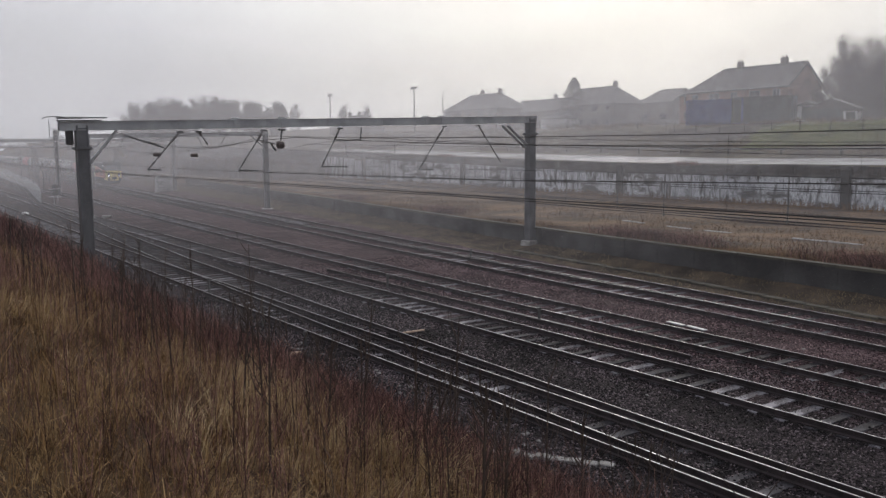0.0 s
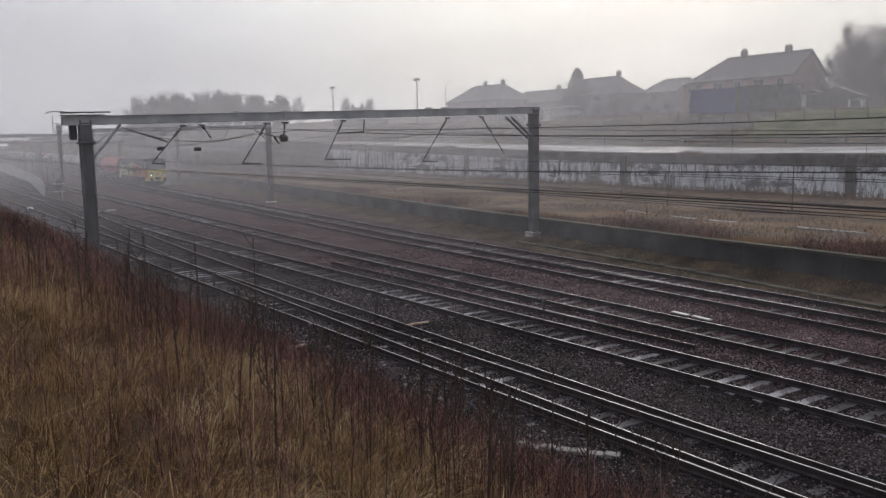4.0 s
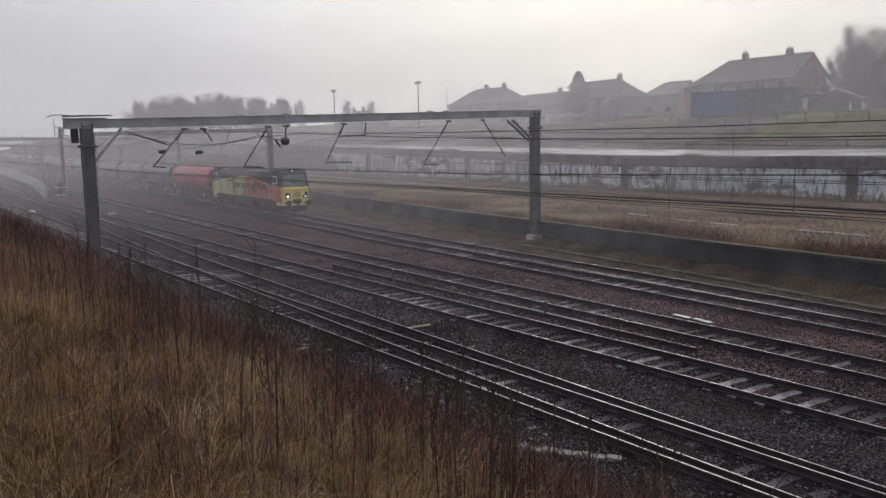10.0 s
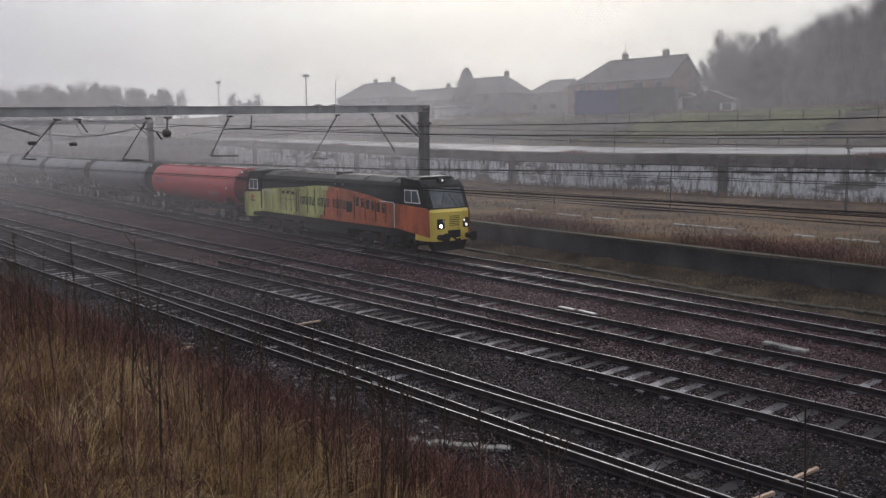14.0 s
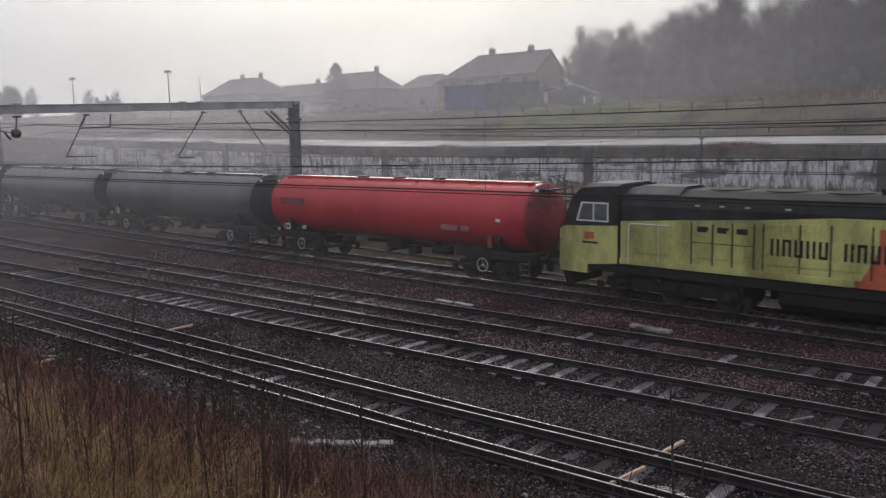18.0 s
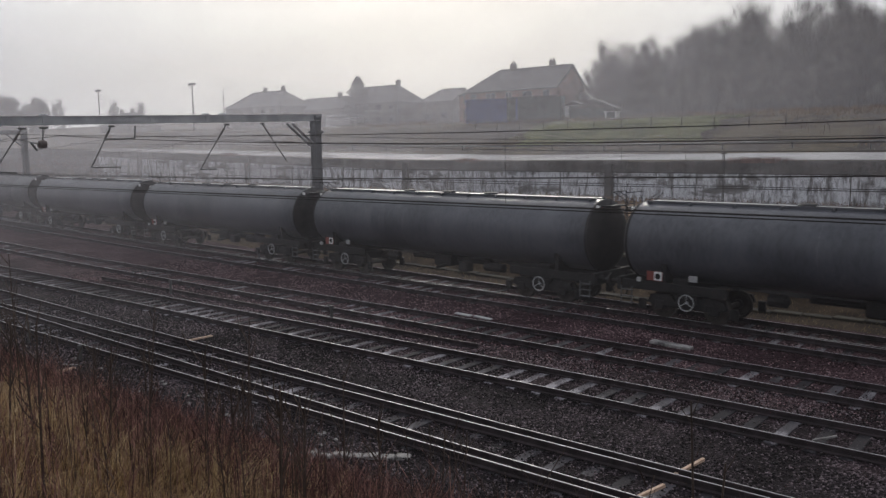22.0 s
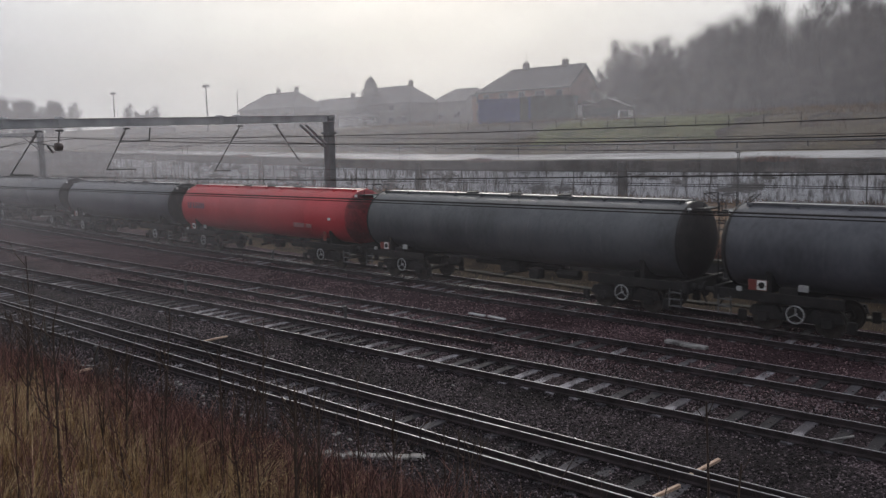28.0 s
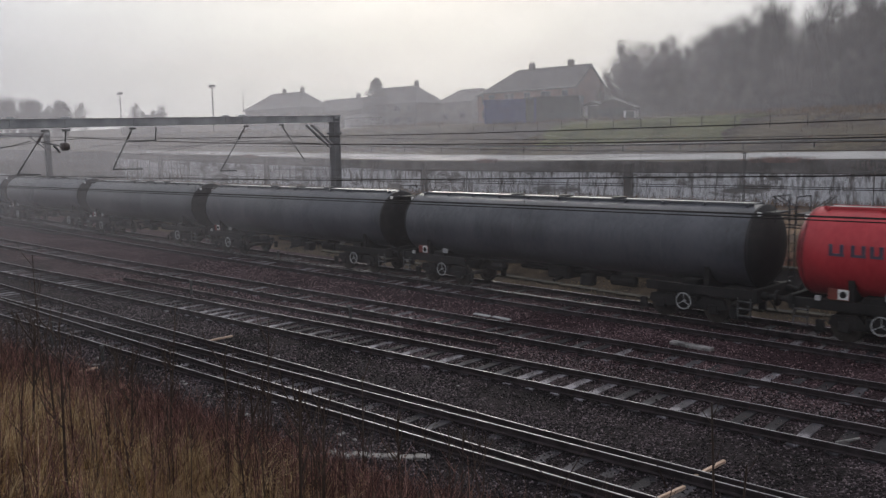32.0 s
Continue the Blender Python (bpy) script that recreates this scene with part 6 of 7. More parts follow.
def tree_parts(seed, h, spread, quads, fineness):
    """Trunk and limbs as tapered tubes, and a crown of thin twigs."""
    r = random.Random(seed)
    wood = Mesh()
    tips = []

    def grow(p, d, l, rad, depth):
        q = p + d * l
        mid = (p + q) / 2 + Vector((r.uniform(-1, 1), r.uniform(-1, 1), 0)) * l * 0.07
        wood.tube([p, mid, q], rad, 4, rad * 0.45, False)
        tips.append((p, q, depth))
        if depth < 3:
            for _ in range(4 if depth == 1 else 3):
                a = r.uniform(0, 6.28)
                nd = (d * 0.8 + Vector((math.cos(a), math.sin(a), 0)) * r.uniform(0.35, 0.75) + Vector((0, 0, 0.22))).normalized()
                s = p + (q - p) * r.uniform(0.3, 1.0)
                grow(s, nd, l * r.uniform(0.42, 0.66), rad * 0.5, depth + 1)

    lead = [Vector((h * 0.02 * math.sin(k * 1.7 + seed), h * 0.02 * math.cos(k * 2.1 + seed), -0.2 + h * 0.95 * k / 6)) for k in range(7)]
    wood.tube(lead, h * 0.012, 7, h * 0.002, False)
    for k in range(30):
        f = 0.05 + 0.91 * (k + r.random()) / 30
        i = min(5, int(f * 6))
        p = lead[i].lerp(lead[i + 1], f * 6 - i)
        a = r.uniform(0, 6.28)
        up = r.uniform(1.0, 2.7)
        d = Vector((math.cos(a), math.sin(a), up)).normalized()
        girth = 0.62 + 0.38 * math.sin(min(1.0, f * 2.2) * 1.57)
        grow(p, d, h * spread * girth * (0.44 - 0.30 * f) * r.uniform(0.75, 1.25), h * 0.0045 * (1.1 - f), 1)
    rng = np.random.default_rng(seed)
    outer = [(p, q) for p, q, d in tips]
    size = np.array([(q - p).length ** 0.7 for p, q in outer])
    size *= np.array([1.25 - 0.95 * min(1.0, p.z / h) for p, q in outer])     # thinner towards the top
    k = rng.choice(len(outer), quads, p=size / size.sum())
    P = np.array([o[0] for o in outer])[k]
    Q = np.array([o[1] for o in outer])[k]
    s = P + (Q - P) * rng.uniform(0.15, 1.05, (quads, 1)) + rng.normal(0, 0.026 * h, (quads, 3))
    s[:, 2] = np.maximum(s[:, 2], 0.1)
    d = 0.6 * (Q - P) / np.linalg.norm(Q - P, axis=1, keepdims=True) + rng.normal(0, 0.25, (quads, 3)) + np.array((0, 0, 1.15))
    d /= np.linalg.norm(d, axis=1, keepdims=True)
    l = h * rng.uniform(0.03, 0.11, (quads, 1))
    side = np.cross(d, rng.normal(0, 1, (quads, 3)))
    side *= fineness / np.linalg.norm(side, axis=1, keepdims=True)
    v = np.stack([s - side, s + side, s + d * l + side * 0.4, s + d * l - side * 0.4], 1)
    f = np.arange(quads * 4).reshape(-1, 4)
    return wood.data("trunk", M_BARK), raw_mesh("crown", v.reshape(-1, 3), f, M_TWIGS)


KINDS = [tree_parts(s, 15.0, sp, 8500, 0.012) for s, sp in ((31, 0.9), (32, 0.72), (33, 1.0), (34, 0.66), (35, 0.82))]


def bare_tree(x, y, h, kind, turn, label, group, lift=0.0):
    t = thing("bare_tree", Matrix.LocRotScale((x, y, land(x, y) + lift), Euler((0, 0, turn)), (h / 15.0, h / 15.0, h / 15.0)), label, "tree", group)
    part("trunk", KINDS[kind][0], None, t)
    part("crown", KINDS[kind][1], None, t, "bare twigs")


tr = random.Random(77)
WOOD_TOP = [(-62, 9.0), (-57, 10.2), (-50, 11.6), (-42, 12.5), (-33, 13.0), (-24, 12.6), (-10, 12.8), (10, 13.4)]
for i in range(100):
    x = -61 + 73 * (i + tr.random()) / 100
    y = 108 - 0.16 * (x + 20) + tr.choice((0, 3, 6, 10, 15, 21)) + tr.uniform(-2, 2)
    bare_tree(x, y, ramp(x, WOOD_TOP) * tr.uniform(0.84, 1.08), tr.randrange(5), tr.uniform(0, 6.28), "bare winter tree in a dense misty wood", "wood")
for i in range(64):
    f = i / 63
    x = -240 + 10 * f + tr.uniform(-8, 8)
    y = 66 + 42 * f + tr.uniform(-2, 2)
    bare_tree(x, y, tr.uniform(16.6, 19.6) + 2.0 * math.sin(f * 3.14) - land(x, y), tr.randrange(5), tr.uniform(0, 6.28), "bare tree in a faint far row", "far trees")
for x, y, h in ((-61.2, 111, 10.6), (-62.8, 113, 9.0), (-64.6, 112, 7.2), (-60, 115, 10.4), (-62.4, 117, 8.6), (-205, 120, 8), (-212, 116, 8)):
    bare_tree(x, y, h, tr.randrange(5), tr.uniform(0, 6.28), "small bare tree beside the houses", "garden trees")
for i in range(46):
    x = -60 + 72 * (i + tr.random()) / 46
    bare_tree(x, 101.5 - 0.16 * (x + 20) + tr.uniform(-1.5, 3), tr.uniform(3.5, 7.5), tr.randrange(5), tr.uniform(0, 6.28), "young bare tree at the edge of the wood", "wood edge")
# undergrowth that fills the foot of the wood, and bushes on the wall top
def wood_foot(rng, n):
    x = -62 + 76 * rng.random(n)
    y = 104 - 0.16 * (x + 20) + 24 * rng.random(n)
    return x, y, heights(x, y)


scatter_blades("undergrowth", 20000, wood_foot, (0.8, 3.2), (0.03, 0.06), 0.2, M_TWIGS, "dense brown undergrowth below the trees", "undergrowth", 41, 5)


def wall_top(rng, n):
    c = rng.choice(np.array((-20.5, -22.0, -7.0, -5.5, -49.0, -88.0)), n)
    x = c + rng.normal(0, 0.9, n)
    y = np.array([wall2_y(p) for p in x]) + rng.uniform(-0.3, 0.6, n)
    return x, y, np.array([4.3 + crest(p) for p in x])


scatter_blades("wall_top_bushes", 3500, wall_top, (0.15, 0.42), (0.012, 0.03), 0.35, M_TWIG, "low reddish bushes on the wall top", "bush", 42, 5)


def wall_ivy(rng, n):
    x = 24 - 140 * rng.random(n)
    y = np.array([wall2_y(p) for p in x]) - rng.uniform(0.05, 0.25, n)
    drop = np.array([0.5 + 1.1 * max(0, noise.noise(Vector((p * 0.3, 1.0, 4.0)))) for p in x])
    return x, y, 4.2 - drop * rng.random(n) + np.array([crest(p) for p in x])


scatter_blades("wall_ivy", 11000, wall_ivy, (0.12, 0.35), (0.018, 0.045), 0.4, M_TWIGS, "dark ivy hanging over the upper wall", "ivy", 43, 2)


def wall_foot(rng, n):
    x = 24 - 150 * rng.random(n)
    y = np.array([wall2_y(p) for p in x]) - rng.uniform(0.1, 2.6, n)
    return x, y, heights(x, y)


scatter_blades("wall_foot_weeds", 16000, wall_foot, (0.15, 0.6), (0.012, 0.03), 0.25, M_SCRUB, "dead weeds along the foot of the tall wall", "weeds", 44, 2)


def hill_place(rng, n):
    x = 24 - 190 * rng.random(n) ** 1.2
    y = np.array([wall2_y(p) for p in x]) + 10.5 + 24 * rng.random(n) ** 1.2
    keep = np.array([noise.noise(Vector((p * 0.09, q * 0.12, 2.0))) > 0.0 + 0.22 * r - 0.004 * (p + 30) for p, q, r in zip(x, y, rng.normal(0, 1, n))])
    return x[keep], y[keep], heights(x[keep], y[keep])


scatter_blades("hillside_scrub", 60000, hill_place, (0.12, 0.6), (0.018, 0.04), 0.5, M_SCRUB, "rough brown grass and scrub on the hillside", "scrub", 45, 2)


def make_lawn():
    """A ragged patch of green on the slope below the sheds."""
    n, verts, faces = 25, [], []
    for i in range(n):
        for j in range(n):
            a, b = i / (n - 1) * 2 - 1, j / (n - 1) * 2 - 1
            wob = 1 + 0.22 * noise.noise(Vector((a * 2.5, b * 2.5, 4.0)))
            x, y = -41.5 + 12.5 * a * wob, 79.8 + 6.6 * b * wob
            inner = min(1.0, (1 - max(abs(a), abs(b))) * 5)
            verts.append((x, y, land(x, y) - 0.25 + 0.36 * inner + 0.03 * noise.noise(Vector((x, y, 1.0)))))
    faces = [(i * n + j, i * n + j + 1, (i + 1) * n + j + 1, (i + 1) * n + j) for i in range(n - 1) for j in range(n - 1)]
    tagged(new("lawn", raw_mesh("lawn", verts, faces, M_LAWN)), "green winter grass below the sheds and the wood", "grass", kind="structure")


def lawn_place(rng, n):
    x, y = -41.5 + 25 * (rng.random(n) - 0.5), 79.8 + 13.2 * (rng.random(n) - 0.5)
    return x, y, heights(x, y) + 0.08


make_lawn()
scatter_blades("lawn_grass", 9000, lawn_place, (0.05, 0.16), (0.02, 0.05), 0.5, M_LAWN, "short green blades over the lawn", "grass", 46)


def verge_place(rng, n):
    x = 14 - 90 * rng.random(n) ** 1.2
    y = np.array([train_line(p) + 1.9 + (wall1_y(p) - train_line(p) - 2.0) * q for p, q in zip(x, rng.random(n))])
    keep = np.array([noise.noise(Vector((p * 0.25, q * 0.5, 8.0))) > -0.15 + 0.2 * r for p, q, r in zip(x, y, rng.normal(0, 1, n))])
    return x[keep], y[keep], np.array([verge_z(p, q) for p, q in zip(x[keep], y[keep])])


scatter_blades("verge_grass", 26000, verge_place, (0.04, 0.18), (0.010, 0.024), 0.5, M_VERGE, "thin mossy grass along the foot of the low wall", "grass", 47)


def hedge_place(rng, n):
    x = -118 - 110 * rng.random(n)
    y = 50 + 13 * rng.random(n)
    return x, y, heights(x, y)


scatter_blades("far_hedge", 11000, hedge_place, (0.8, 3.6), (0.04, 0.09), 0.25, M_STALK, "dark bare hedge behind the far end of the yard", "hedge", 48, 4)


def conifer(x, y, h):
    t = thing("conifer", pose(x, y, land(x, y)), "dark misty conifer above the roofs", "tree")
    part("trunk", Mesh().tube([(0, 0, -0.2), (0, 0, h)], 0.22, 7, 0.03), M_BARK, t)
    rng = np.random.default_rng(5)
    n = 5200
    f = rng.random(n) ** 0.8
    z = h * (0.12 + 0.88 * f)
    rad = (1 - f) ** 0.85 * h * 0.60 * (0.6 + 0.5 * np.abs(np.sin(f * 19)))
    a = rng.random(n) * 6.283
    q = rad * rng.random(n) ** 0.5
    p = np.stack([np.cos(a) * q, np.sin(a) * q, z - q * 0.3], 1)
    d = np.stack([np.cos(a), np.sin(a), rng.normal(-0.25, 0.3, n)], 1)
    s = np.stack([-np.sin(a), np.cos(a), rng.normal(0, 0.3, n)], 1) * 0.09
    l = rng.uniform(0.3, 0.7, (n, 1))
    v = np.stack([p - s, p + s, p + d * l + s * 0.3, p + d * l - s * 0.3], 1)
    part("crown", raw_mesh("crown", v.reshape(-1, 3), np.arange(n * 4).reshape(-1, 4), M_FIR), None, t)


# ---- houses, sheds and lamps above the road ----


def house(x, y, w, d, wall_h, roof_h, label, hips=(True, True), chimneys=(), wall=None, turn=0.0, windows=True, lift=0.0):
    """Front faces -y. w along x, d along y."""
    t = thing("house", pose(x, y, land(x, y) - 0.2 + lift, 0, 0, turn), label, "house", "houses")
    wall = wall or M_HARL
    body = Mesh().box(-w / 2, w / 2, -d / 2, d / 2, -1.5, wall_h, 0.0)
    if not hips[0]:
        body.prism([(-d / 2, wall_h), (d / 2, wall_h), (0, wall_h + roof_h - 0.1)], "x", -w / 2, -w / 2 + 0.25)
    if not hips[1]:
        body.prism([(-d / 2, wall_h), (d / 2, wall_h), (0, wall_h + roof_h - 0.1)], "x", w / 2 - 0.25, w / 2)
    part("wall", body, wall, t)
    o = 0.35
    hl, hr = (d * 0.42 if hips[0] else -o), (d * 0.42 if hips[1] else -o)
    A, B = -w / 2 - o, w / 2 + o
    rl, rr = (A + hl + o) if hips[0] else A, (B - hr - o) if hips[1] else B
    e = wall_h - 0.15
    v = [(A, -d / 2 - o, e), (B, -d / 2 - o, e), (B, d / 2 + o, e), (A, d / 2 + o, e), (rl, 0, wall_h + roof_h), (rr, 0, wall_h + roof_h)]
    v += [(p[0], p[1], p[2] - 0.18) for p in v]
    f = [(0, 1, 5, 4), (2, 3, 4, 5), (1, 2, 5), (3, 0, 4), (6, 10, 11, 7), (8, 11, 10, 9), (7, 11, 8), (9, 10, 6), (0, 6, 7, 1), (1, 7, 8, 2), (2, 8, 9, 3), (3, 9, 6, 0)]
    if not hips[1]:
        f = [q for q in f if q not in ((1, 2, 5), (7, 11, 8), (1, 7, 8, 2))] + [(1, 5, 11, 7), (5, 2, 8, 11)]
    if not hips[0]:
        f = [q for q in f if q not in ((3, 0, 4), (9, 10, 6), (3, 9, 6, 0))] + [(0, 4, 10, 6), (4, 3, 9, 10)]
    roof = part("roof", Mesh().add(v, f), M_SLATE, t)
    part("ridge_tiles", Mesh().tube([(rl, 0, wall_h + roof_h + 0.02), (rr, 0, wall_h + roof_h + 0.02)], 0.12, 6), M_SLATE, roof)
    part("gutter", Mesh().tube([(A, -d / 2 - o - 0.05, e - 0.05), (B, -d / 2 - o - 0.05, e - 0.05)], 0.06, 6), M_CONC, t, "pale gutter")
    for cx in chimneys:
        zr = wall_h + roof_h * min(1.0, (cx - A) / (hl + o) if hips[0] else 1.0, (B - cx) / (hr + o) if hips[1] else 1.0)
        c = part("chimney", Mesh().box(cx - 0.45, cx + 0.45, -0.3, 0.3, zr - 0.9, zr + 0.85, 0.03).box(cx - 0.5, cx + 0.5, -0.35, 0.35, zr + 0.75, zr + 0.85), M_HARL, roof)
        for k in (-0.25, 0.25):
            part("chimney_pot", Mesh().lathe([(0, 0.12), (0.28, 0.10), (0.29, 0.12), (0.32, 0.11)], "z", 8, (cx + k, 0, zr + 0.85)), M_HARL, c)
    if windows:
        n = max(2, int(w / 3.2))
        for row in ((1.0, 2.3), (3.5, 4.7)):
            if row[1] > wall_h:
                continue
            for i in range(n):
                cx = -w / 2 + w * (i + 0.5) / n
                wd = 0.85 if i % 2 else 0.55
                win = part("window", Mesh().box(cx - wd, cx + wd, -d / 2 - 0.04, -d / 2 + 0.05, row[0], row[1], 0.0), M_PLATE, t, "pale-framed window")
                for s in (-1, 1):
                    part("pane", Mesh().box(*sorted((cx + s * 0.05, cx + s * (wd - 0.07))), -d / 2 - 0.06, -d / 2 - 0.03, row[0] + 0.08, row[1] - 0.08), M_GLASS, win)
                part("sill", Mesh().box(cx - wd - 0.1, cx + wd + 0.1, -d / 2 - 0.12, -d / 2, row[0] - 0.08, row[0]), M_CONC, win)
    return t


BIG = house(-74.5, 109.3, 17.0, 8.4, 5.2, 3.3, "brown semi-detached houses with two chimneys", (True, False), (-2.0, 5.2), M_BRICK)
part("aerial", Mesh().tube([(-2.0, 0, 9.4), (-2.0, 0, 11.2)], 0.03, 5).tube([(-2.5, 0, 11.0), (-1.5, 0, 11.0)], 0.02, 4), M_STEEL_D, BIG, "television aerial")
house(-83.5, 112, 6, 8, 5.0, 2.6, "lower end house beside the semi-detached pair", (True, True), (1.5,), M_BRICK)
house(-120.5, 124.5, 17.5, 8.6, 5.2, 3.4, "misty grey house with a hipped roof", (True, True), (5.0,))
house(-109, 132, 9, 7, 4.6, 2.4, "small faint house behind the trees", (True, False), ())
house(-147.5, 117, 19, 9, 5.2, 3.3, "faint hipped house with three chimneys", (True, True), (-8.0, -1.0, 5.2))
house(-133.5, 122.5, 15, 7, 4.4, 2.4, "low faint house joining the others", (False, False), (3.0,))
house(-124.5, 118.0, 7, 4, 2.6, 0.6, "low pale garden building", (True, True), (), M_WHITE, windows=False)
house(-190, 108, 14, 8, 4.6, 3.2, "very faint far house", (True, True), (-3.5, 1.5), windows=False, lift=-2.5)
conifer(-122.5, 120.0, 10.2)


def container(x, y, l, paint, label, turn=0.0):
    t = thing("shipping_container", pose(x, y, land(x, y) - 0.05, 0, 0, turn), label, "container", "containers")
    w, h = 2.44, 3.0
    m = Mesh()
    for s in (-1, 1):
        n = int(l / 0.28)
        for i in range(n):
            a = -l / 2 + 0.1 + (l - 0.2) * i / n
            m.box(a, a + 0.16, *sorted((s * (w / 2 - 0.04), s * w / 2)), 0.15, h - 0.12)
    m.box(-l / 2 + 0.05, l / 2 - 0.05, -w / 2 + 0.05, w / 2 - 0.05, 0.12, h - 0.03)
    part("side_panels", m, paint, t)
    m = Mesh()
    for a in (-l / 2, l / 2):
        for s in (-1, 1):
            m.box(a - 0.09, a + 0.09, s * w / 2 - 0.09, s * w / 2 + 0.09, 0, h, 0.01)
    for s in (-1, 1):
        m.box(-l / 2, l / 2, s * w / 2 - 0.06, s * w / 2 + 0.06, 0.02, 0.16).box(-l / 2, l / 2, s * w / 2 - 0.06, s * w / 2 + 0.06, h - 0.12, h)
    part("frame", m, paint, t)
    for s in (-0.6, 0.6):
        d = part("door", Mesh().box(l / 2 + 0.0, l / 2 + 0.06, s - 0.56, s + 0.56, 0.15, h - 0.12, 0.01), paint, t)
        part("locking_bar", Mesh().tube([(l / 2 + 0.09, s, 0.2), (l / 2 + 0.09, s, h - 0.2)], 0.02, 5), M_STEEL, d)


container(-63.4, 86.2, 6.6, M_BLUE, "blue shipping container on the rise", 20)
container(-58.2, 88.0, 6.6, M_DARKBOX, "dark grey shipping container beside the blue one", 20)


def shed(x, y, w, d, h, mat, label, turn=15):
    t = thing("shed", pose(x, y, land(x, y) - 0.05, 0, 0, turn), label, "shed", "sheds")
    part("wall", Mesh().box(-w / 2, w / 2, -d / 2, d / 2, -0.4, h, 0.02), mat, t)
    part("roof", Mesh().prism([(-w / 2 - 0.2, h - 0.05), (w / 2 + 0.2, h - 0.05), (0, h + w * 0.22)], "y", -d / 2 - 0.2, d / 2 + 0.2), M_SLATE, t)
    part("door", Mesh().box(-0.5, 0.5, -d / 2 - 0.06, -d / 2 + 0.02, 0, min(2.0, h - 0.1), 0.02), M_DARKBOX, t)


shed(-54.3, 91.0, 2.2, 2.2, 1.7, M_WHITE, "pale garden shed beside the containers")
shed(-51.8, 92.0, 5.0, 3.5, 1.3, M_DARKBOX, "dark low shed with grey roof")
shed(-49.3, 91.2, 1.5, 1.5, 0.9, M_WHITE, "small pale hut beside the shed")


def floodlight(x, y, top, label):
    z = land(x, y)
    t = thing("floodlight_mast", pose(x, y, z), label, "street lamp", "floodlight masts")
    h = top - z
    part("mast", Mesh().tube([(0, 0, -0.2), (0, 0, h)], 0.16, 8, 0.09), M_STEEL_D, t)
    part("head", Mesh().box(-0.75, 0.75, -0.25, 0.25, h - 0.1, h + 0.22, 0.05).box(-1.0, -0.6, -0.2, 0.2, h - 0.25, h + 0.1, 0.04).box(0.6, 1.0, -0.2, 0.2, h - 0.25, h + 0.1, 0.04), M_STEEL_D, t)


floodlight(-137.5, 91.2, 18.3, "tall floodlight mast beside the road")
floodlight(-176.8, 93.4, 19.3, "tall faint floodlight mast further off")
t = thing("street_lamp", pose(-131, 93.5, land(-131, 93.5)), "slim street lamp with a curved arm", "street lamp")
part("column", Mesh().tube([(0, 0, 0), (0, 0, 7.2), (0.3, 0, 7.7), (1.2, 0, 7.9)], 0.07, 6, 0.04), M_STEEL_D, t)
part("lantern", Mesh().box(1.1, 1.6, -0.12, 0.12, 7.8, 7.95, 0.03), M_STEEL, t)
# fences on the grass slope and by the road
for n0, (xa, ya, xb, yb, k, h) in enumerate(((-64, 79, -24, 76, 13, 1.1), (-108, 88, -66, 80, 9, 0.9))):
    f = thing("fence", pose(0, 0, 0), "post and wire fence on the grass slope", "fence", "fences")
    tops = []
    for i in range(k):
        x, y = xa + (xb - xa) * i / (k - 1), ya + (yb - ya) * i / (k - 1)
        z = land(x, y)
        part("post", Mesh().box(-0.045, 0.045, -0.045, 0.045, -0.2, h, 0.012), M_STALK, f, at=pose(x, y, z, 3 * math.sin(i * 2), 3 * math.cos(i * 3), 0))
        tops.append((x, y, z + h - 0.1))
    part("wire", Mesh().tube(tops, 0.012, 4), M_WIRE, f)
    part("wire", Mesh().tube([(x, y, z - 0.45) for x, y, z in tops], 0.012, 4), M_WIRE, f)
# guard rail and hedge beside the road
g = thing("guard_rail", pose(0, 0, 0), "low rail and kerb along the far side of the road", "guard rail")
xs = [20 - 6 * i for i in range(30)]
part("rail", Mesh().tube([(x, wall2_y(x) + 10.4, land(x, wall2_y(x) + 10.4) + 0.55) for x in xs], 0.09, 5), M_STEEL_D, g)
for x in xs:
    part("post", Mesh().box(-0.06, 0.06, -0.06, 0.06, -0.2, 0.55), M_STEEL_D, g, at=pose(x, wall2_y(x) + 10.4, land(x, wall2_y(x) + 10.4)))

# ---- the station end ----
P0 = thing("platform", pose(0, 0, 0), "pale wet station platform with a ramp end", "platform", kind="structure")
poly = [(-101, 16.9), (-127, 19.4), (-197, 24.0), (-250, 27), (-250, 34), (-197, 28.5), (-150, 24.3), (-130, 21.6), (-112, 18.9)]
m = Mesh()
k = len(poly)
v = [(x, y, rise(x) - 0.4) for x, y in poly] + [(x, y, rise(x) + (0.15 if x > -102 else 0.9)) for x, y in poly]
# the shadow on the platform's side is given as dark concrete colour
part("face_wall", m.add(v, [tuple(range(k, 2 * k))] + [(i, (i + 1) % k, k + (i + 1) % k, k + i) for i in range(k)]), M_CONC_D, P0, "platform face with its shade painted in dark")
m = Mesh()
v = [(x, y, rise(x) + (0.16 if x > -102 else 0.91)) for x, y in poly] + [(x, y, rise(x) + (0.20 if x > -102 else 0.96)) for x, y in poly]
part("deck", m.add(v, [tuple(range(k, 2 * k)), tuple(range(k))] + [(i, (i + 1) % k, k + (i + 1) % k, k + i) for i in range(k)]), M_CLOUDED, P0, "pale wet paving")
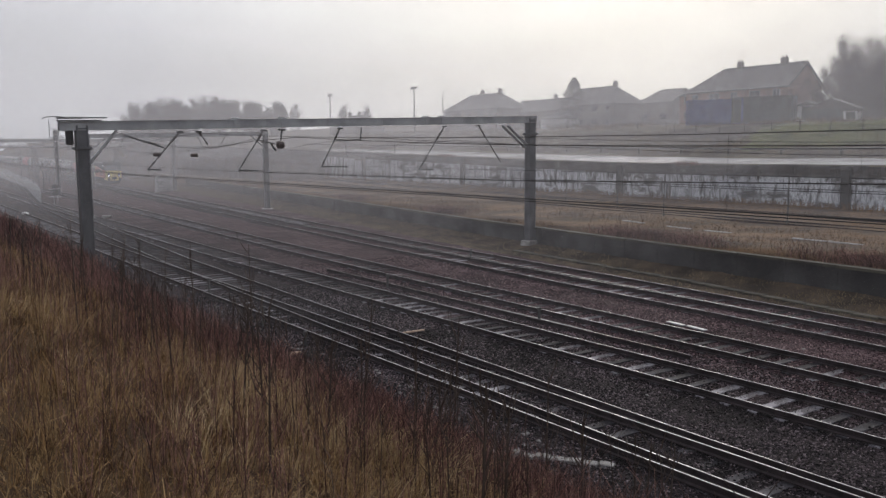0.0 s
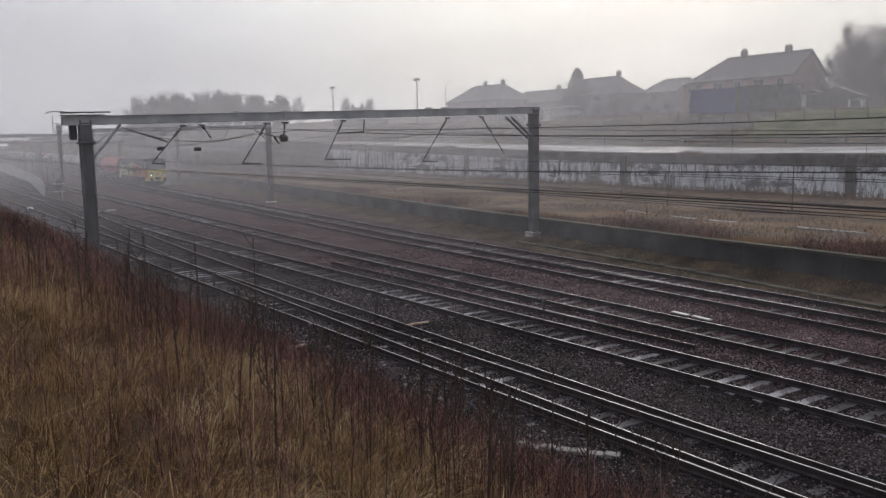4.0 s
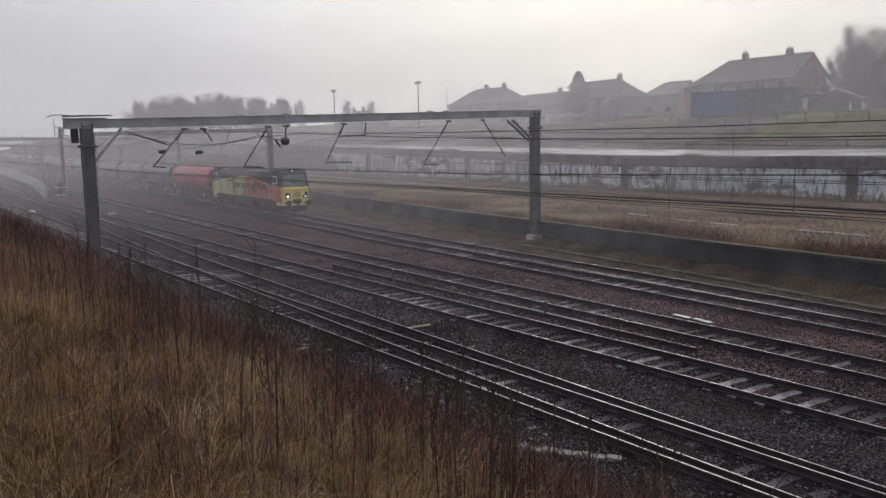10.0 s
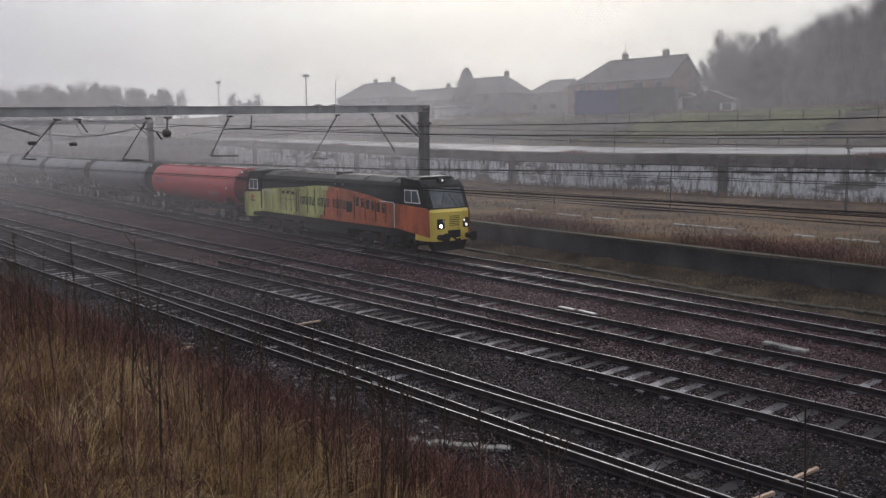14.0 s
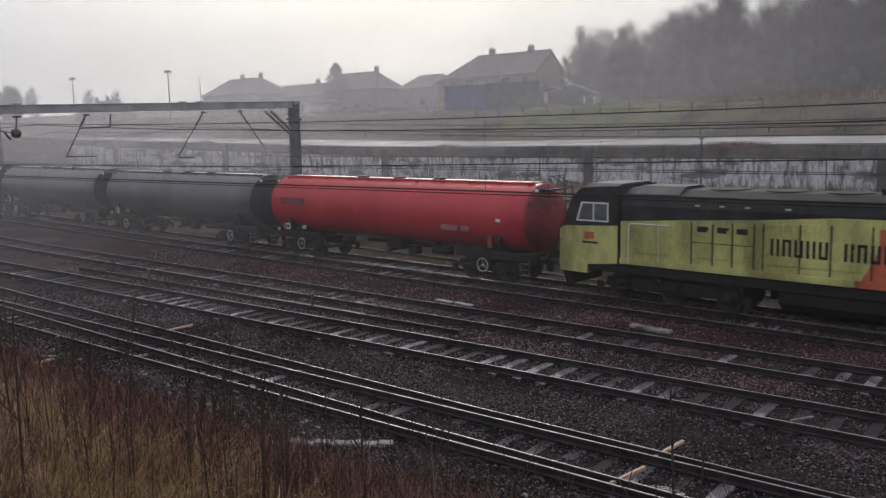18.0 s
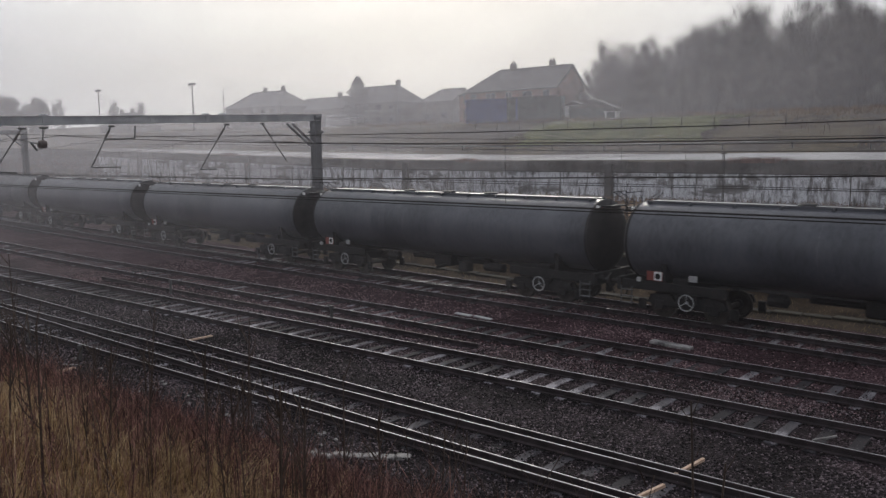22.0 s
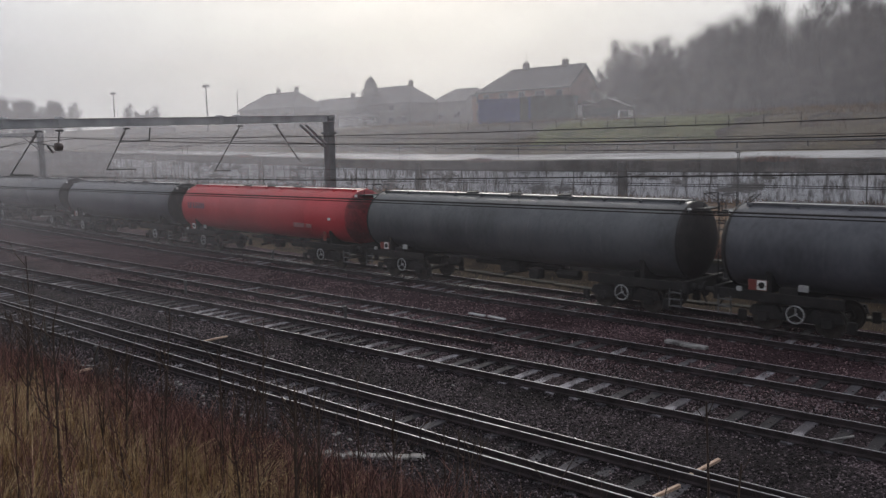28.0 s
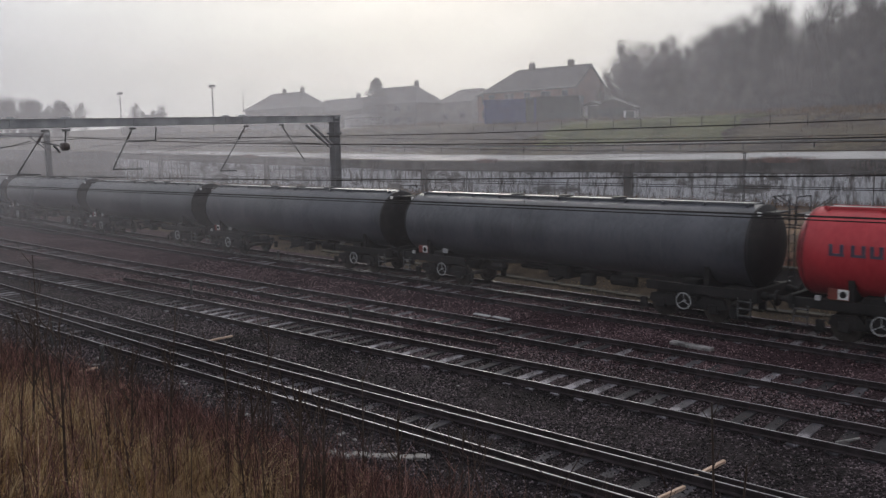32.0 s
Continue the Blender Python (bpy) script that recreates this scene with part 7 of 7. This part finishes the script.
for i, (x, y, h) in enumerate(((-128, 21.4, 4.5), (-139, 22.5, 5.5), (-152, 24, 4.5), (-166, 25, 5.0), (-120, 20.6, 3.2), (-134, 23.8, 3.0), (-146, 25.6, 3.2), (-160, 26.5, 3.0), (-180, 27, 5))):
    t = thing("platform_lamp", pose(x, y, rise(x) + 0.9), "dark lamp column on the platform", "lamp post", "platform lamps")
    part("column", Mesh().tube([(0, 0, 0), (0, 0, h)], 0.09, 7, 0.06), M_STEEL_D, t)
    part("lantern", Mesh().box(-0.3, 0.3, -0.12, 0.12, h - 0.02, h + 0.16, 0.03), M_STEEL_D, t)


def footbridge():
    t = thing("footbridge", pose(-176, 0, rise(-176)), "faint lattice station footbridge on tall legs", "footbridge")
    for y in (20, 29, 44):
        part("leg", Mesh().box(-0.9, -0.6, y - 0.25, y + 0.25, -0.3, 6.6, 0.02).box(0.6, 0.9, y - 0.25, y + 0.25, -0.3, 6.6, 0.02), M_STEEL_D, t)
    part("deck", Mesh().box(-1.1, 1.1, 12, 46, 6.3, 6.7, 0.05), M_STEEL_D, t)
    for s in (-1, 1):
        part("girder", Mesh().box(s * 1.1 - 0.06, s * 1.1 + 0.06, 12, 46, 6.6, 6.8).box(s * 1.1 - 0.06, s * 1.1 + 0.06, 12, 46, 7.9, 8.1), M_STEEL, t)
        m = Mesh()
        for i in range(22):
            a = 12 + 34 * i / 22
            m.tube([(s * 1.1, a, 6.7), (s * 1.1, a + 1.5, 8.0)], 0.05, 4).tube([(s * 1.1, a + 1.5, 6.7), (s * 1.1, a, 8.0)], 0.05, 4)
        part("lattice", m, M_STEEL, t)
    m = Mesh()
    for i in range(20):
        m.box(-1.0, 1.0, 12 - 0.35 * (i + 1), 12 - 0.35 * i, 6.3 - 0.3 * i, 6.45 - 0.3 * i)
    part("stairs", m, M_STEEL_D, t)


footbridge()
for x, y, h, w in ((-120, 22.4, 8.9, 0.24), (-136, 30.4, 6.6, 0.16), (-112, 24.6, 5.6, 0.14), (-150, 33.0, 6.8, 0.16), (-104, 19.0, 2.4, 0.1)):
    t = thing("signal_mast", pose(x, y, rise(x) - 0.3), "dark signal mast beside the line", "signal mast", "signal masts")
    part("mast", Mesh().box(-w, w, -w, w, 0, h, 0.03), M_STEEL_D, t)
    part("head", Mesh().box(-0.1, 0.12, -0.3, 0.3, h - 1.3, h - 0.1, 0.04), M_BLACK, t)
    part("cage", Mesh().tube([(-0.5, -0.6, h - 1.5), (-0.5, 0.6, h - 1.5), (0.4, 0.6, h - 1.5), (0.4, -0.6, h - 1.5), (-0.5, -0.6, h - 1.5)], 0.03, 5).tube([(-0.5, -0.6, h - 0.6), (-0.5, 0.6, h - 0.6), (0.4, 0.6, h - 0.6), (0.4, -0.6, h - 0.6), (-0.5, -0.6, h - 0.6)], 0.03, 5), M_STEEL, t)
    part("ladder", Mesh().tube([(0.3, -0.2, 0), (0.3, -0.2, h - 1.4)], 0.025, 4).tube([(0.3, 0.2, 0), (0.3, 0.2, h - 1.4)], 0.025, 4), M_STEEL, t)
for x, y in ((-124, 37.6),):
    t = thing("equipment_cabinet", pose(x, y, rise(x) - 0.3), "grey trackside equipment cabinet with two doors", "cabinet", "equipment cabinets")
    part("body", Mesh().box(-0.6, 0.6, -1.15, 1.15, 0, 2.35, 0.04), M_STEEL, t)
    part("door", Mesh().box(0.6, 0.64, -1.0, -0.02, 0.2, 2.2, 0.02), M_STEEL, t)
    part("door", Mesh().box(0.6, 0.64, 0.02, 1.0, 0.2, 2.2, 0.02), M_STEEL, t)

# ---- drifting mist: thin upright layers across the valley ----


def mist(radius, density, top, scale, a0=-60, a1=250, low=(-0.6, 1.3), tone=1.0, west=1.0):
    """A thin curved layer that hangs round the hollow of the railway."""
    n = 72
    v = []
    for i in range(n + 1):
        a = radians(a0 + (a1 - a0) * i / n)
        r = radius * (1 + 0.02 * noise.noise(Vector((math.cos(a) * 2, math.sin(a) * 2, radius))))
        x, y = 5 + r * math.cos(a), -8 + r * math.sin(a)
        v += [(x, y, -1.5), (x, y, top)]
    f = [(2 * i, 2 * i + 2, 2 * i + 3, 2 * i + 1) for i in range(n)]
    ob = new("mist_layer", raw_mesh("mist_layer", v, f, mist_mat("mist", density, top, scale, low, tone, west)))
    tagged(ob, "thin drifting layer of grey mist over the valley", "mist", "mist", "stuff")


# radius, density, top, height over which the layer sets in, greyness, thickening towards the station
for r_, d_, top_, low_, tone_, west_ in ((22, 0.015, 14, (-0.6, 0.6), 0.74, 2.6), (35, 0.015, 20, (-0.6, 1.2), 0.85, 3.5), (51, 0.042, 24, (-0.6, 1.6), 0.78, 1.5), (67, 0.085, 26, (-0.6, 1.8), 0.66, 1.2),
                                         (84, 0.155, 30, (-0.6, 3.0), 0.60, 1.2), (104, 0.165, 42, (-0.6, 4.0), 0.74, 1.3), (130, 0.17, 50, (-0.6, 4.0), 0.92, 1.0), (172, 0.20, 75, (-0.6, 4.0), 1.0, 1.0)):
    mist(r_, d_, top_, 0.03, low=low_, tone=tone_, west=west_)


motions()
